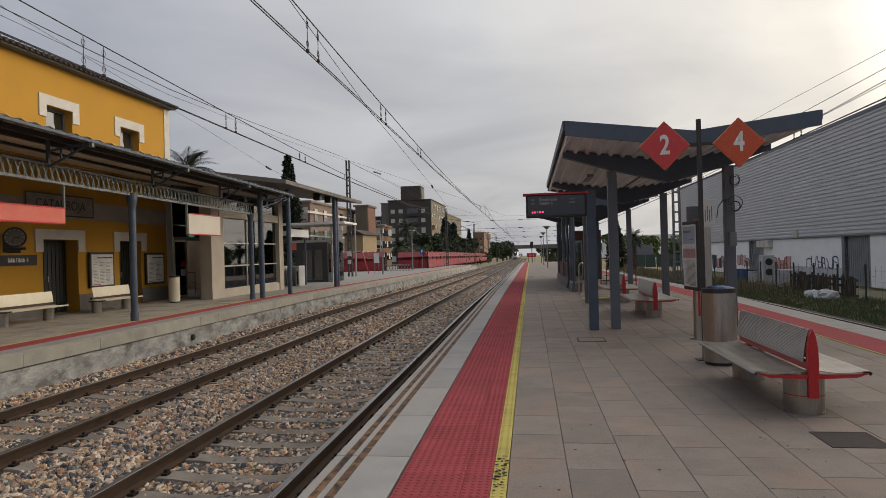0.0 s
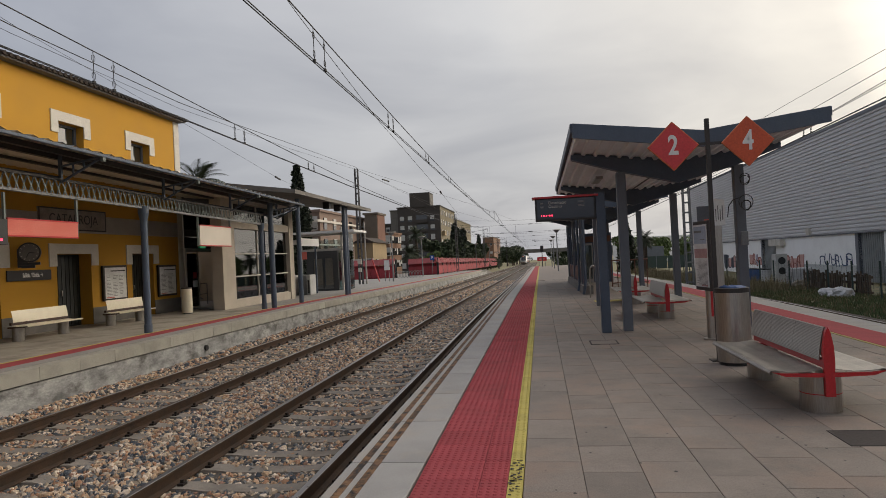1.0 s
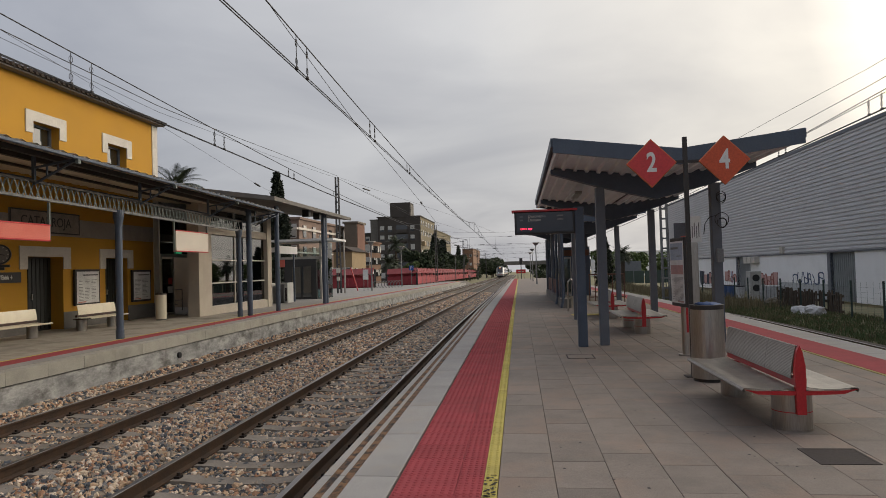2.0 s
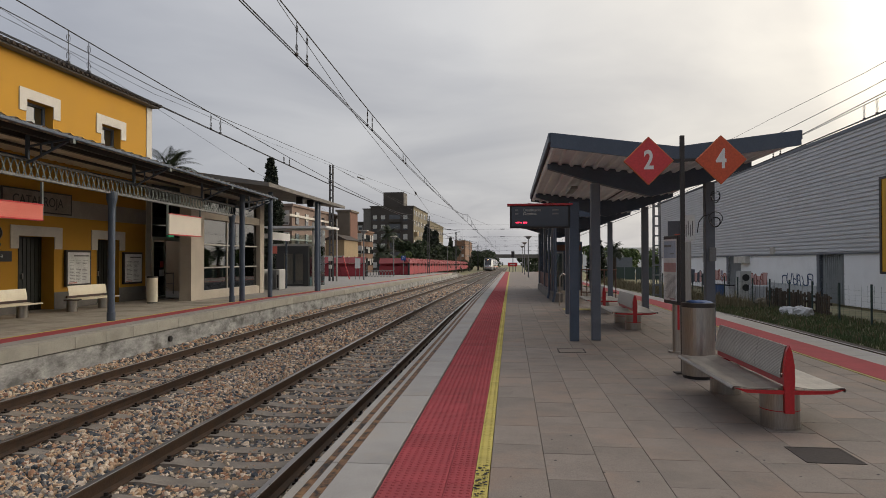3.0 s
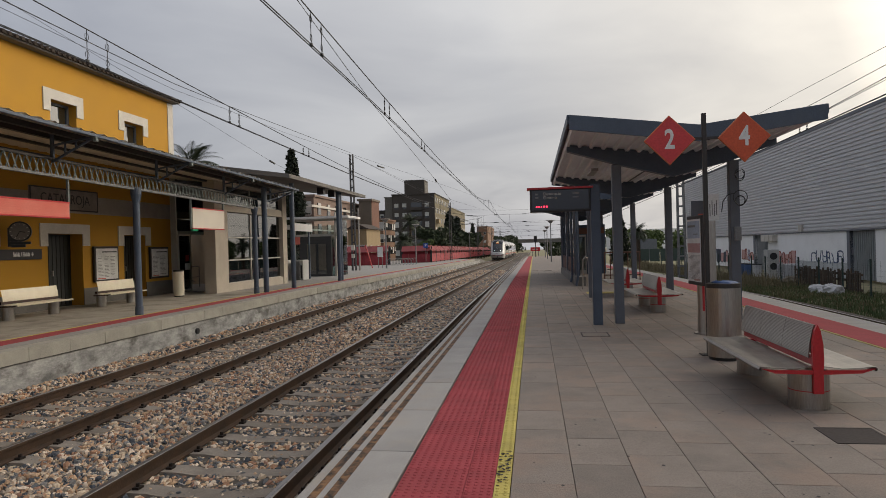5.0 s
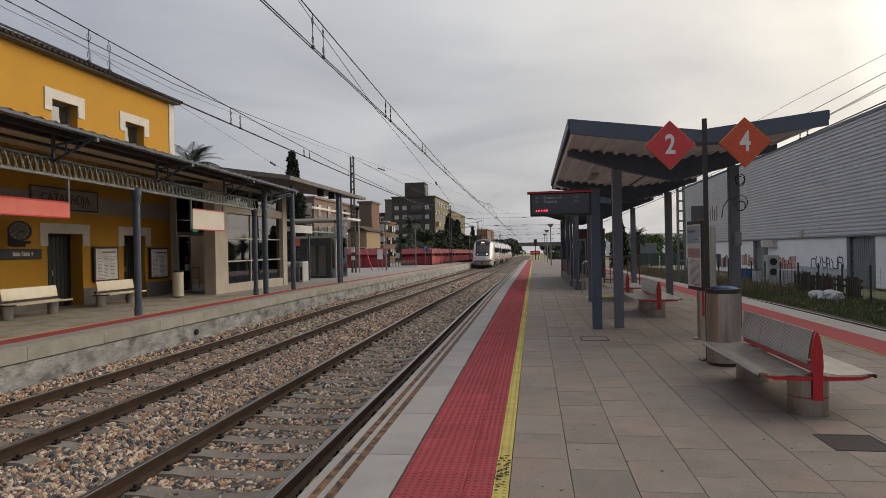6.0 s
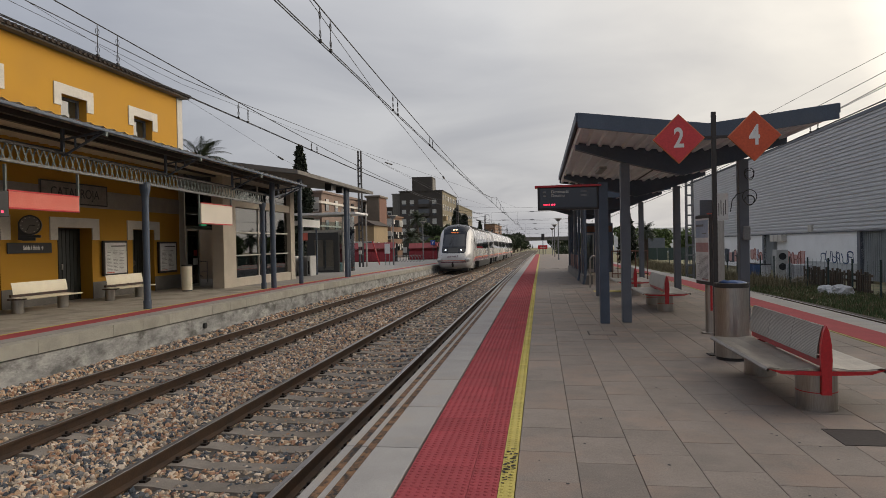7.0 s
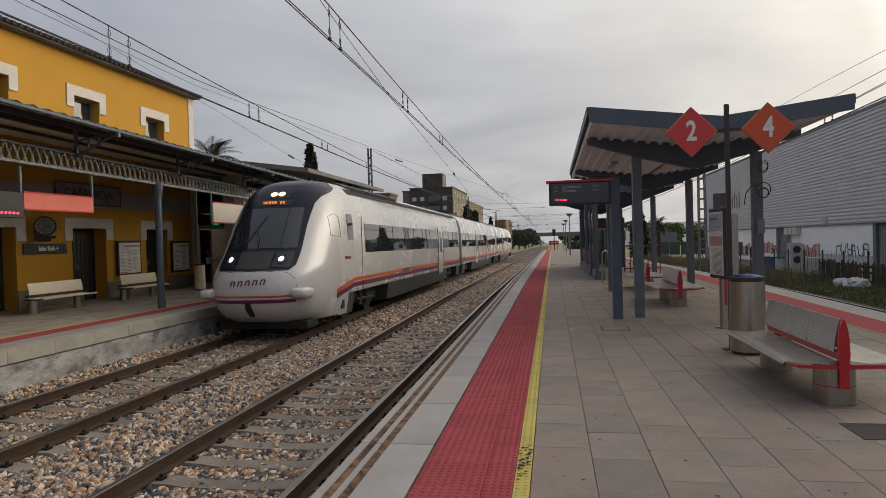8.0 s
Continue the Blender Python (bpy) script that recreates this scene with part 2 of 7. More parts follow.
M["grass_soil"] = surf("dry_grassy_soil", (0.27, 0.235, 0.14), (0.15, 0.16, 0.075), 1.2, 0.98, bump=0.6, fine=18, stain=(0.17, 0.14, 0.09), stain_amt=0.6, stain_scale=0.5)
M["grass"] = surf("dull_grass_blades", (0.07, 0.11, 0.045), (0.105, 0.115, 0.05), 0.35, 0.9, bump=0, island=0.35)
M["dry_grass"] = surf("dry_straw_grass", (0.22, 0.175, 0.105), (0.14, 0.125, 0.07), 0.8, 0.9, bump=0, island=0.35)
M["leaf"] = surf("dark_green_leaves", (0.034, 0.052, 0.02), (0.023, 0.037, 0.015), 1.2, 0.7, bump=0, island=0.4)
M["leaf_bright"] = surf("mid_green_leaves", (0.085, 0.125, 0.035), (0.06, 0.09, 0.025), 1.2, 0.7, bump=0, island=0.4)
M["leaf_cypress"] = surf("cypress_leaves", (0.018, 0.027, 0.014), (0.012, 0.019, 0.01), 1.2, 0.8, bump=0, island=0.4)
M["palm_leaf"] = surf("palm_fronds", (0.045, 0.06, 0.03), (0.03, 0.042, 0.022), 2, 0.6, bump=0, island=0.35)
M["bark"] = surf("brown_bark", (0.10, 0.075, 0.055), (0.06, 0.045, 0.035), 6, 0.95, bump=0.5)
M["apt_brick"] = surf("dark_brown_apartment_brick", (0.062, 0.054, 0.05), (0.048, 0.042, 0.039), 0.5, 0.9, bump=0.1)
M["apt_side"] = surf("ochre_apartment_render", (0.17, 0.145, 0.095), (0.135, 0.115, 0.075), 0.5, 0.9, bump=0.1)
M["pane_far"] = glass_mat("far_window_pane", (0.035, 0.04, 0.045), 0.15, clear=False)
M["shutter"] = surf("pale_roller_shutter", (0.46, 0.46, 0.45), None, 2, 0.7)
M["terracotta"] = surf("terracotta_render", (0.20, 0.115, 0.075), (0.16, 0.092, 0.06), 0.5, 0.9, bump=0.1)
M["cream_house"] = surf("cream_house_render", (0.29, 0.215, 0.125), (0.24, 0.18, 0.105), 0.5, 0.9, bump=0.1)
M["brick_red"] = surf("brown_red_brick", (0.17, 0.085, 0.06), (0.13, 0.065, 0.048), 1.0, 0.9, bump=0.1)
M["wagon_red"] = surf("crimson_painted_panel", (0.30, 0.024, 0.034), (0.22, 0.018, 0.026), 1.0, 0.6, bump=0.05, stain=(0.16, 0.02, 0.025), stain_amt=0.5, obj_rand=0.1)
M["wagon_roof"] = surf("faded_red_roof_panel", (0.30, 0.06, 0.062), (0.22, 0.04, 0.045), 1.0, 0.6, bump=0.05, obj_rand=0.12)
M["train_white"] = surf("white_train_paint", (0.55, 0.548, 0.545), (0.525, 0.523, 0.52), 0.5, 0.26, bump=0.004, coat=0.4, stain=(0.52, 0.50, 0.46), stain_amt=0.2, stain_scale=0.35)
M["train_black"] = surf("dark_train_mask", (0.012, 0.017, 0.030), None, 1, 0.28, bump=0.005, coat=0.0, spec=0.22)
M["train_glass"] = glass_mat("train_dark_glass", (0.018, 0.021, 0.027), 0.02, clear=False, ior=1.6, coat=0.2)
M["train_under"] = surf("dirty_underframe", (0.022, 0.02, 0.018), (0.014, 0.013, 0.012), 3, 0.85, bump=0.3)
M["train_skirt"] = surf("dark_grey_skirt", (0.042, 0.043, 0.044), (0.03, 0.031, 0.032), 1, 0.6, bump=0.05)
M["stripe_orange"] = surf("orange_stripe", (0.62, 0.10, 0.02), None, 1, 0.4, bump=0.01)
M["stripe_purple"] = surf("purple_stripe", (0.14, 0.018, 0.065), None, 1, 0.4, bump=0.01)
M["lamp_white"] = glow_mat("white_headlamp", (0.80, 0.90, 1.0), 3.0)
M["lamp_warm"] = glow_mat("warm_top_lamp", (1.0, 0.74, 0.42), 1.7)
M["pink_print"] = surf("pink_print", (0.50, 0.30, 0.29), None, 3, 0.7, bump=0)
M["led_red"] = glow_mat("red_led", (1.0, 0.03, 0.08), 3.0)
M["led_amber"] = glow_mat("amber_led", (1.0, 0.22, 0.03), 0.7)
M["sign_green"] = glow_mat("green_exit_sign", (0.05, 0.45, 0.2), 0.35)
M["wire"] = surf("dark_wire", (0.022, 0.022, 0.024), None, 5, 0.6, bump=0)
M["dark_galv"] = surf("dull_dark_mast_steel", (0.075, 0.075, 0.08), (0.05, 0.05, 0.055), 3, 0.7, 0.2, bump=0.05)
M["galv"] = surf("galvanised_steel", (0.22, 0.225, 0.23), (0.16, 0.165, 0.17), 3, 0.6, 0.4, bump=0.05)
M["paper"] = surf("printed_paper", (0.74, 0.74, 0.73), None, 3, 0.6, bump=0.02)
M["ink"] = surf("grey_print", (0.20, 0.20, 0.20), None, 3, 0.7, bump=0)
M["ink_dark"] = surf("dark_print", (0.05, 0.05, 0.055), None, 3, 0.7, bump=0)
M["board_red"] = surf("faded_red_sign_board", (0.58, 0.12, 0.085), (0.62, 0.17, 0.125), 1.2, 0.6, bump=0.03)
M["board_white"] = surf("cream_sign_board", (0.64, 0.58, 0.50), (0.58, 0.53, 0.46), 1.2, 0.6, bump=0.03)
M["plaque"] = surf("old_stone_name_plaque", (0.27, 0.25, 0.225), (0.20, 0.185, 0.17), 4, 0.9, bump=0.2)
M["bench_cream"] = surf("pale_bench_metal", (0.74, 0.68, 0.54), (0.68, 0.62, 0.49), 3, 0.45, 0.15, bump=0.03)
M["rubble"] = surf("mixed_rubble", (0.20, 0.17, 0.13), (0.10, 0.09, 0.075), 4, 0.95, bump=0.4, island=0.3)
M["pallet"] = surf("weathered_pallet_wood", (0.20, 0.135, 0.085), (0.13, 0.09, 0.06), 4, 0.9, bump=0.2, obj_rand=0.15)
M["tarp"] = surf("pale_plastic_sheet", (0.52, 0.53, 0.55), (0.42, 0.43, 0.45), 2, 0.5, bump=0.2)
M["blue_plastic"] = surf("blue_plastic", (0.05, 0.10, 0.24), (0.04, 0.08, 0.19), 3, 0.5)
M["graf_blue"] = surf("blue_graffiti_paint", (0.06, 0.09, 0.18), None, 2, 0.8, bump=0)
M["graf_red"] = surf("faded_red_graffiti_paint", (0.26, 0.075, 0.06), None, 2, 0.8, bump=0)
M["graf_pale"] = surf("pale_graffiti_fill", (0.56, 0.34, 0.31), (0.48, 0.28, 0.26), 1.5, 0.8, bump=0)
M["graf_reflect_sky"] = surf("pale_blue_graffiti_fill", (0.40, 0.46, 0.56), (0.32, 0.38, 0.48), 1.5, 0.8, bump=0)
M["graf_dark"] = surf("dark_graffiti_paint", (0.06, 0.07, 0.10), None, 2, 0.8, bump=0)
M["green_fence"] = surf("dark_green_fence_paint", (0.03, 0.055, 0.05), None, 3, 0.6, bump=0.03)
M["manhole"] = surf("dark_iron_cover", (0.05, 0.04, 0.036), (0.038, 0.03, 0.028), 6, 0.85, 0.0, bump=0.25)
M["gum"] = surf("black_gum_spots", (0.04, 0.036, 0.034), None, 8, 0.8, bump=0)
M["overpass"] = surf("far_bridge_concrete", (0.16, 0.155, 0.15), (0.12, 0.115, 0.11), 0.3, 0.9)
M["sign_yellow"] = surf("yellow_hoarding", (0.70, 0.38, 0.02), None, 1, 0.6, bump=0.02)
M["sign_blue"] = surf("blue_road_sign", (0.02, 0.08, 0.32), None, 1, 0.5, bump=0.02)


# ---- builders ----
def box(bm, x0, x1, y0, y1, z0, z1, bevel=0.0, m=None):
    r = bmesh.ops.create_cube(bm, size=1.0)
    mat4 = Matrix.Translation(((x0 + x1) / 2, (y0 + y1) / 2, (z0 + z1) / 2)) @ Matrix.Diagonal((abs(x1 - x0), abs(y1 - y0), abs(z1 - z0), 1))
    if m is not None:
        mat4 = m @ mat4
    bmesh.ops.transform(bm, matrix=mat4, verts=r["verts"])
    if bevel:
        edges = list({e for v in r["verts"] for e in v.link_edges})
        bmesh.ops.bevel(bm, geom=edges, offset=bevel, segments=2, affect="EDGES", profile=0.6)
    return bm


def boxes(*specs, bevel=0.0):
    bm = bmesh.new()
    for s in specs:
        box(bm, *s, bevel=bevel)
    return bm


def cyl(bm, base, r, h, seg=16, r2=None, m=None):
    q = bmesh.ops.create_cone(bm, cap_ends=True, segments=seg, radius1=r, radius2=r if r2 is None else r2, depth=h)
    mat4 = Matrix.Translation((base[0], base[1], base[2] + h / 2))
    if m is not None:
        mat4 = m @ mat4
    bmesh.ops.transform(bm, matrix=mat4, verts=q["verts"])
    return bm


def rod(bm, a, b, r, seg=6):
    a, b = Vector(a), Vector(b)
    d = b - a
    q = bmesh.ops.create_cone(bm, cap_ends=True, segments=seg, radius1=r, radius2=r, depth=d.length)
    bmesh.ops.transform(bm, matrix=Matrix.Translation((a + b) / 2) @ d.to_track_quat("Z", "Y").to_matrix().to_4x4(), verts=q["verts"])
    return bm


def bar(bm, a, b, w, h):
    """A rectangular bar from a to b, w wide and h deep."""
    a, b = Vector(a), Vector(b)
    d = b - a
    q = bmesh.ops.create_cube(bm, size=1.0)
    bmesh.ops.transform(bm, matrix=Matrix.Translation((a + b) / 2) @ d.to_track_quat("Z", "Y").to_matrix().to_4x4() @ Matrix.Diagonal((w, h, d.length, 1)), verts=q["verts"])
    return bm


def prism(bm, pts, axis, a, b):
    """The outline pts (pairs) extruded along an axis from a to b. axis x: pairs are y, z; y: x, z; z: x, y."""
    def place(p, v):
        return {"x": (v, p[0], p[1]), "y": (p[0], v, p[1]), "z": (p[0], p[1], v)}[axis]
    lo = [bm.verts.new(place(p, a)) for p in pts]
    hi = [bm.verts.new(place(p, b)) for p in pts]
    n = len(pts)
    bm.faces.new(lo); bm.faces.new(hi[::-1])
    for i in range(n):
        bm.faces.new((lo[i], hi[i], hi[(i + 1) % n], lo[(i + 1) % n]))
    bmesh.ops.recalc_face_normals(bm, faces=bm.faces)
    return bm


def mesh_of(name, bm, material, smooth=False):
    me = bpy.data.meshes.new(name)
    bm.to_mesh(me)
    bm.free()
    me.materials.append(material)
    if smooth:
        for p in me.polygons:
            p.use_smooth = True
    return me


def part(name, bm, material, parent, label="", smooth=False):
    ob = new(name, mesh_of(name, bm, material, smooth))
    ob.parent = parent
    if label:
        tagged(ob, label)
    return ob


def piece(name, me, parent, loc, rz=0.0):
    """A piece of a thing that shares the mesh me."""
    ob = new(name, me)
    ob.parent = parent
    ob.location = loc
    ob.rotation_euler[2] = rz
    return ob


def thing(name, at, label, category, group="", kind="", rz=0.0):
    ob = new(name)
    ob.matrix_basis = pose(*at, 0, 0, rz)
    ob.empty_display_size = 0.2
    return tagged(ob, label, category, group, kind)


def solid(name, bm, material, label="", category="", kind="structure", smooth=False, group=""):
    return tagged(new(name, mesh_of(name, bm, material, smooth)), label, category, group, kind)


def text_part(name, body, size, material, parent, m, align="CENTER", squash=1.0, label="", bold=0.0):
    """Raised lettering, as a mesh."""
    cu = bpy.data.curves.new(name, "FONT")
    cu.body, cu.size, cu.extrude, cu.align_x, cu.align_y = body, size, 0.002, align, "CENTER"
    cu.offset = bold
    tmp = bpy.data.objects.new(name, cu)
    scene.collection.objects.link(tmp)
    dg = bpy.context.evaluated_depsgraph_get()
    me = bpy.data.meshes.new_from_object(tmp.evaluated_get(dg))
    bpy.data.objects.remove(tmp)
    me.transform(m @ Matrix.Diagonal((squash, 1, 1, 1)))
    me.materials.clear(); me.materials.append(material)
    ob = new(name, me)
    ob.parent = parent
    if label:
        tagged(ob, label)
    return ob


def facing(x, y, z, way):
    """The pose of lettering that stands upright and is read by one who looks along way: '+y', '-x' or '+x'."""
    return pose(x, y, z, 90, 0, {"+y": 0, "-x": 90, "+x": -90}[way])


RAIL_Z = -0.65
GRADE, GRADE_FROM = 0.0095, 24.0            # beyond the station the line falls gently


def grade(y):
    return -GRADE * max(0.0, y - GRADE_FROM)


# ---- ground, tracks, platforms ----
EDGE_L, EDGE_R = -1.54, 5.9          # island platform edges
LEFT_EDGE = -8.68                    # far platform edge
AXES = {"near": -3.28, "far": -7.02, "right": 7.65}
PLAT_END = 105.0

bm = bmesh.new()
bmesh.ops.create_grid(bm, x_segments=8, y_segments=8, size=1500, matrix=Matrix.Translation((0, 900, -0.98)))
ground = solid("ground", bm, M["grass_soil"], "dry ground with sparse grass", "ground")

solid("track_bed", boxes((-8.6, -1.75, -12, 420, -1.3, -0.85)), M["ballast_bed"], "bed of brown and grey ballast, darkened for the shaded gaps", "track bed")
solid("track_bed_shoulder", prism(bmesh.new(), [(-8.66, -0.86), (-8.0, -0.86), (-8.0, -0.846), (-8.55, -0.70), (-8.66, -0.69)], "y", -12, 300), M["ballast_bed"], "ballast banked against the platform wall", "track bed")
solid("track_bed_right", boxes((6.0, 9.6, -12, 300, -1.3, -0.86)), M["ballast_bed"], "ballast bed beside the island platform", "track bed")


def stones(name, count, x0, x1, y0, y1, z, size, seed, label):
    """Loose angular stones as one object."""
    rng = np.random.default_rng(seed)
    bmi = bmesh.new()
    bmesh.ops.create_icosphere(bmi, subdivisions=1, radius=1.0)
    V = np.array([v.co[:] for v in bmi.verts]); Fc = np.array([[v.index for v in f.verts] for f in bmi.faces])
    bmi.free()
    keep = len(V)
    P = np.repeat(V[None], count, 0) * (1 + rng.uniform(-0.4, 0.34, (count, keep, 1)))
    P = P * rng.uniform(0.55, 1.15, (count, 1, 3)) * (size * rng.uniform(0.6, 1.35, (count, 1, 1)))
    a = rng.uniform(0, 6.283, (count, 3))
    for i, j, k in ((0, 1, 2), (1, 2, 0)):
        c, s = np.cos(a[:, k])[:, None], np.sin(a[:, k])[:, None]
        u, v = P[:, :, i].copy(), P[:, :, j].copy()
        P[:, :, i], P[:, :, j] = u * c - v * s, u * s + v * c
    t = rng.uniform(0, 1, count)
    X, Y = rng.uniform(x0, x1, count), y0 + (y1 - y0) * t
    lift = np.zeros(count)
    for axis in (AXES["near"], AXES["far"]):                       # stones lie lower over the sleepers
        first = 3.0 if axis == AXES["near"] else 5.0
        on = (np.abs(X - axis) < 1.3) & (np.abs((Y - first + 0.3) % 0.6 - 0.3) < 0.13) & (rng.uniform(0, 1, count) < 0.82)
        lift = np.where(np.abs(X - axis) < 1.35, -0.02, lift)
        lift = np.where(on, -0.14, lift)
    mid = np.exp(-((X - (AXES["near"] + AXES["far"]) / 2) / 0.5) ** 2) * 0.05
    lift = lift + 0.16 * np.clip((-8.0 - X) / 0.55, 0.0, 1.0)          # a shoulder banked against the platform wall
    C = np.stack([X, Y, z + lift + mid + rng.uniform(-0.02, 0.015, count)], 1)
    P = P + C[:, None, :]
    me = bpy.data.meshes.new(name)
    n = count
    me.from_pydata(P.reshape(-1, 3).tolist(), [], (Fc[None] + (np.arange(n) * keep)[:, None, None]).reshape(-1, 3).tolist())
    me.materials.append(M["stone"])
    return tagged(new(name, me), label, "ballast", kind="stuff")


def stone_material():
    m = bpy.data.materials.new("ballast_stone"); m.use_nodes = True
    nt = m.node_tree; N, L = nt.nodes.new, nt.links.new
    b = nt.nodes["Principled BSDF"]
    geo, r, no, mx, tc = N("ShaderNodeNewGeometry"), N("ShaderNodeValToRGB"), N("ShaderNodeTexNoise"), N("ShaderNodeMixRGB"), N("ShaderNodeTexCoord")
    el = r.color_ramp.elements
    r.color_ramp.interpolation = "CONSTANT"
    el[0].position, el[0].color = 0.0, (0.07, 0.08, 0.095, 1)
    el[1].position, el[1].color = 0.16, (0.50, 0.34, 0.215, 1)
    for p, c in ((0.32, (0.33, 0.27, 0.21)), (0.46, (0.60, 0.48, 0.35)), (0.58, (0.40, 0.225, 0.135)), (0.68, (0.21, 0.205, 0.20)), (0.78, (0.70, 0.58, 0.46)), (0.88, (0.12, 0.125, 0.135)), (0.95, (0.30, 0.17, 0.12))):
        k = el.new(p); k.color = (*c, 1)
    L(geo.outputs["Random Per Island"], r.inputs[0])
    no.inputs["Scale"].default_value = 45
    L(tc.outputs["Object"], no.inputs["Vector"])
    mx.blend_type = "OVERLAY"; mx.inputs[0].default_value = 0.5
    L(r.outputs[0], mx.inputs[1]); L(no.outputs["Fac"], mx.inputs[2]); L(mx.outputs[0], b.inputs["Base Color"])
    b.inputs["Roughness"].default_value = 0.9
    return m


M["stone"] = stone_material()
M["dull_yellow"] = surf("dull_yellow_line", (0.42, 0.36, 0.15), (0.34, 0.29, 0.13), 3.0, 0.9, bump=0.1, spec=0.1)
stones("ballast_stones", 62000, -8.6, -1.75, 3.5, 15, -0.845, 0.037, 1, "loose angular ballast in browns, creams and greys")
stones("ballast_stones", 3000, -8.6, -1.75, -12, 3.5, -0.85, 0.06, 4, "loose angular ballast in browns, creams and greys")
stones("ballast_stones", 34000, -8.6, -1.75, 15, 34, -0.845, 0.046, 2, "loose angular ballast in browns, creams and greys")
stones("ballast_stones", 15000, -8.6, -1.75, 34, 70, -0.85, 0.065, 3, "loose angular ballast in browns, creams and greys")

RAIL_PROFILE = [(-0.07, -0.17), (0.07, -0.17), (0.07, -0.155), (0.012, -0.135), (0.012, -0.045), (0.036, -0.035), (0.036, -0.004),
                (-0.036, -0.004), (-0.036, -0.035), (-0.012, -0.045), (-0.012, -0.135), (-0.07, -0.155)]


def track(axis, y0, y1, first, count, label, detail):
    tr = thing("railway_track", (axis, 0, RAIL_Z), label, "railway track", "railway tracks")
    for s in (-1, 1):
        x = s * 0.87
        r = part("rail", prism(bmesh.new(), [(x + a, b) for a, b in RAIL_PROFILE], "y", y0, y1), M["rail_side"], tr, "rusty steel rail")
        part("rail_head", prism(bmesh.new(), [(x - 0.034, -0.004), (x + 0.034, -0.004), (x + 0.028, 0.0), (x - 0.028, 0.0)], "y", y0, y1), M["rail_top"], r, "polished running surface of the rail")
    # sleepers: raised shoulders under the rails, lower in the middle
    b = bmesh.new()
    prism(b, [(-1.3, -0.32), (1.3, -0.32), (1.3, -0.20), (1.08, -0.165), (0.62, -0.165), (0.42, -0.19), (-0.42, -0.19), (-0.62, -0.165), (-1.08, -0.165), (-1.3, -0.20)], "y", -0.12, 0.12)
    me = mesh_of("sleeper", b, M["sleeper"])
    c = bmesh.new()
    box(c, -0.035, 0.035, -0.045, 0.045, -0.165, -0.14)
    cyl(c, (0, 0, -0.145), 0.02, 0.04, 6)
    clips = mesh_of("rail_clip", c, M["clip"])
    for i in range(count):
        y = first + i * 0.6
        sl = piece("sleeper", me, tr, (random.uniform(-0.012, 0.012), y + random.uniform(-0.015, 0.015), 0), random.uniform(-0.008, 0.008))
        if 2.5 < y < 2.5 + detail * 0.6:
            for x in (-0.985, -0.755, 0.755, 0.985):
                piece("rail_clip", clips, sl, (x, 0, 0))
    return tr


track(AXES["near"], -12, 420, -11.4, 214, "near railway track on concrete sleepers", 40)
track(AXES["far"], -12, 420, -11.2, 217, "far railway track on concrete sleepers in ballast", 40)
track(AXES["right"], -12, 300, -6.0, 60, "railway track beyond the island platform", 0)

# island platform body
isl = thing("platform_island", (0, 0, 0), "island platform with paved top and concrete edges", "platform", kind="structure")
part("platform_body", boxes((EDGE_L + 0.06, EDGE_R - 0.06, -12, 118, -1.2, -0.06)), M["joint"], isl)
part("platform_side", boxes((EDGE_L + 0.02, EDGE_L + 0.06, -12, 118, -1.2, -0.14), (EDGE_R - 0.06, EDGE_R - 0.02, -12, 118, -1.2, -0.14)), M["plat_wall"], isl)

# far platform
lp = thing("platform_far", (0, 0, 0), "station-side platform with stained concrete wall", "platform", kind="structure")
part("platform_body", boxes((-24, LEFT_EDGE - 0.05, -12, PLAT_END, -1.2, -0.02)), M["bare_concrete"], lp)
w = bmesh.new()
prism(w, [(LEFT_EDGE - 0.05, -0.26), (LEFT_EDGE - 0.05, -1.2), (LEFT_EDGE + 0.03, -1.2), (LEFT_EDGE - 0.01, -0.26)], "y", -12, PLAT_END)
part("drain_hole", cyl(bmesh.new(), (0, 0, 0), 0.075, 0.06, 16, m=pose(LEFT_EDGE - 0.01, 15.6, -0.48, 0, 90, 0)), M["black"], lp, "small dark drain hole")
part("platform_wall", w, M["plat_wall"], lp, "patched and stained concrete platform wall")
part("paving_dark", boxes((-14.6, -9.93, -12, 24, -0.02, 0.0)), M["old_paving"], lp, "worn paving under the canopy, lightened to bounce light")
part("paving_light", boxes((-24, -9.93, 24, PLAT_END, -0.02, 0.0)), M["light_paving"], lp, "pale grey platform paving")
part("edge_band", boxes((-9.35, LEFT_EDGE - 0.3, -12, PLAT_END, -0.02, 0.001)), M["light_paving"], lp)
part("tactile_strip", boxes((-9.83, -9.35, -12, PLAT_END, -0.02, 0.004)), M["tactile_red"], lp, "red tactile strip")
part("warning_line", boxes((-9.93, -9.83, -12, PLAT_END, -0.02, 0.004)), M["tactile_yellow"], lp, "thin yellow line")
rp = bmesh.new()
prism(rp, [(PLAT_END, 0.0), (PLAT_END + 16, -0.85), (PLAT_END + 16, -1.2), (PLAT_END, -1.2)], "x", -13, LEFT_EDGE)
part("end_ramp", rp, M["bare_concrete"], lp, "concrete ramp at the platform's end")


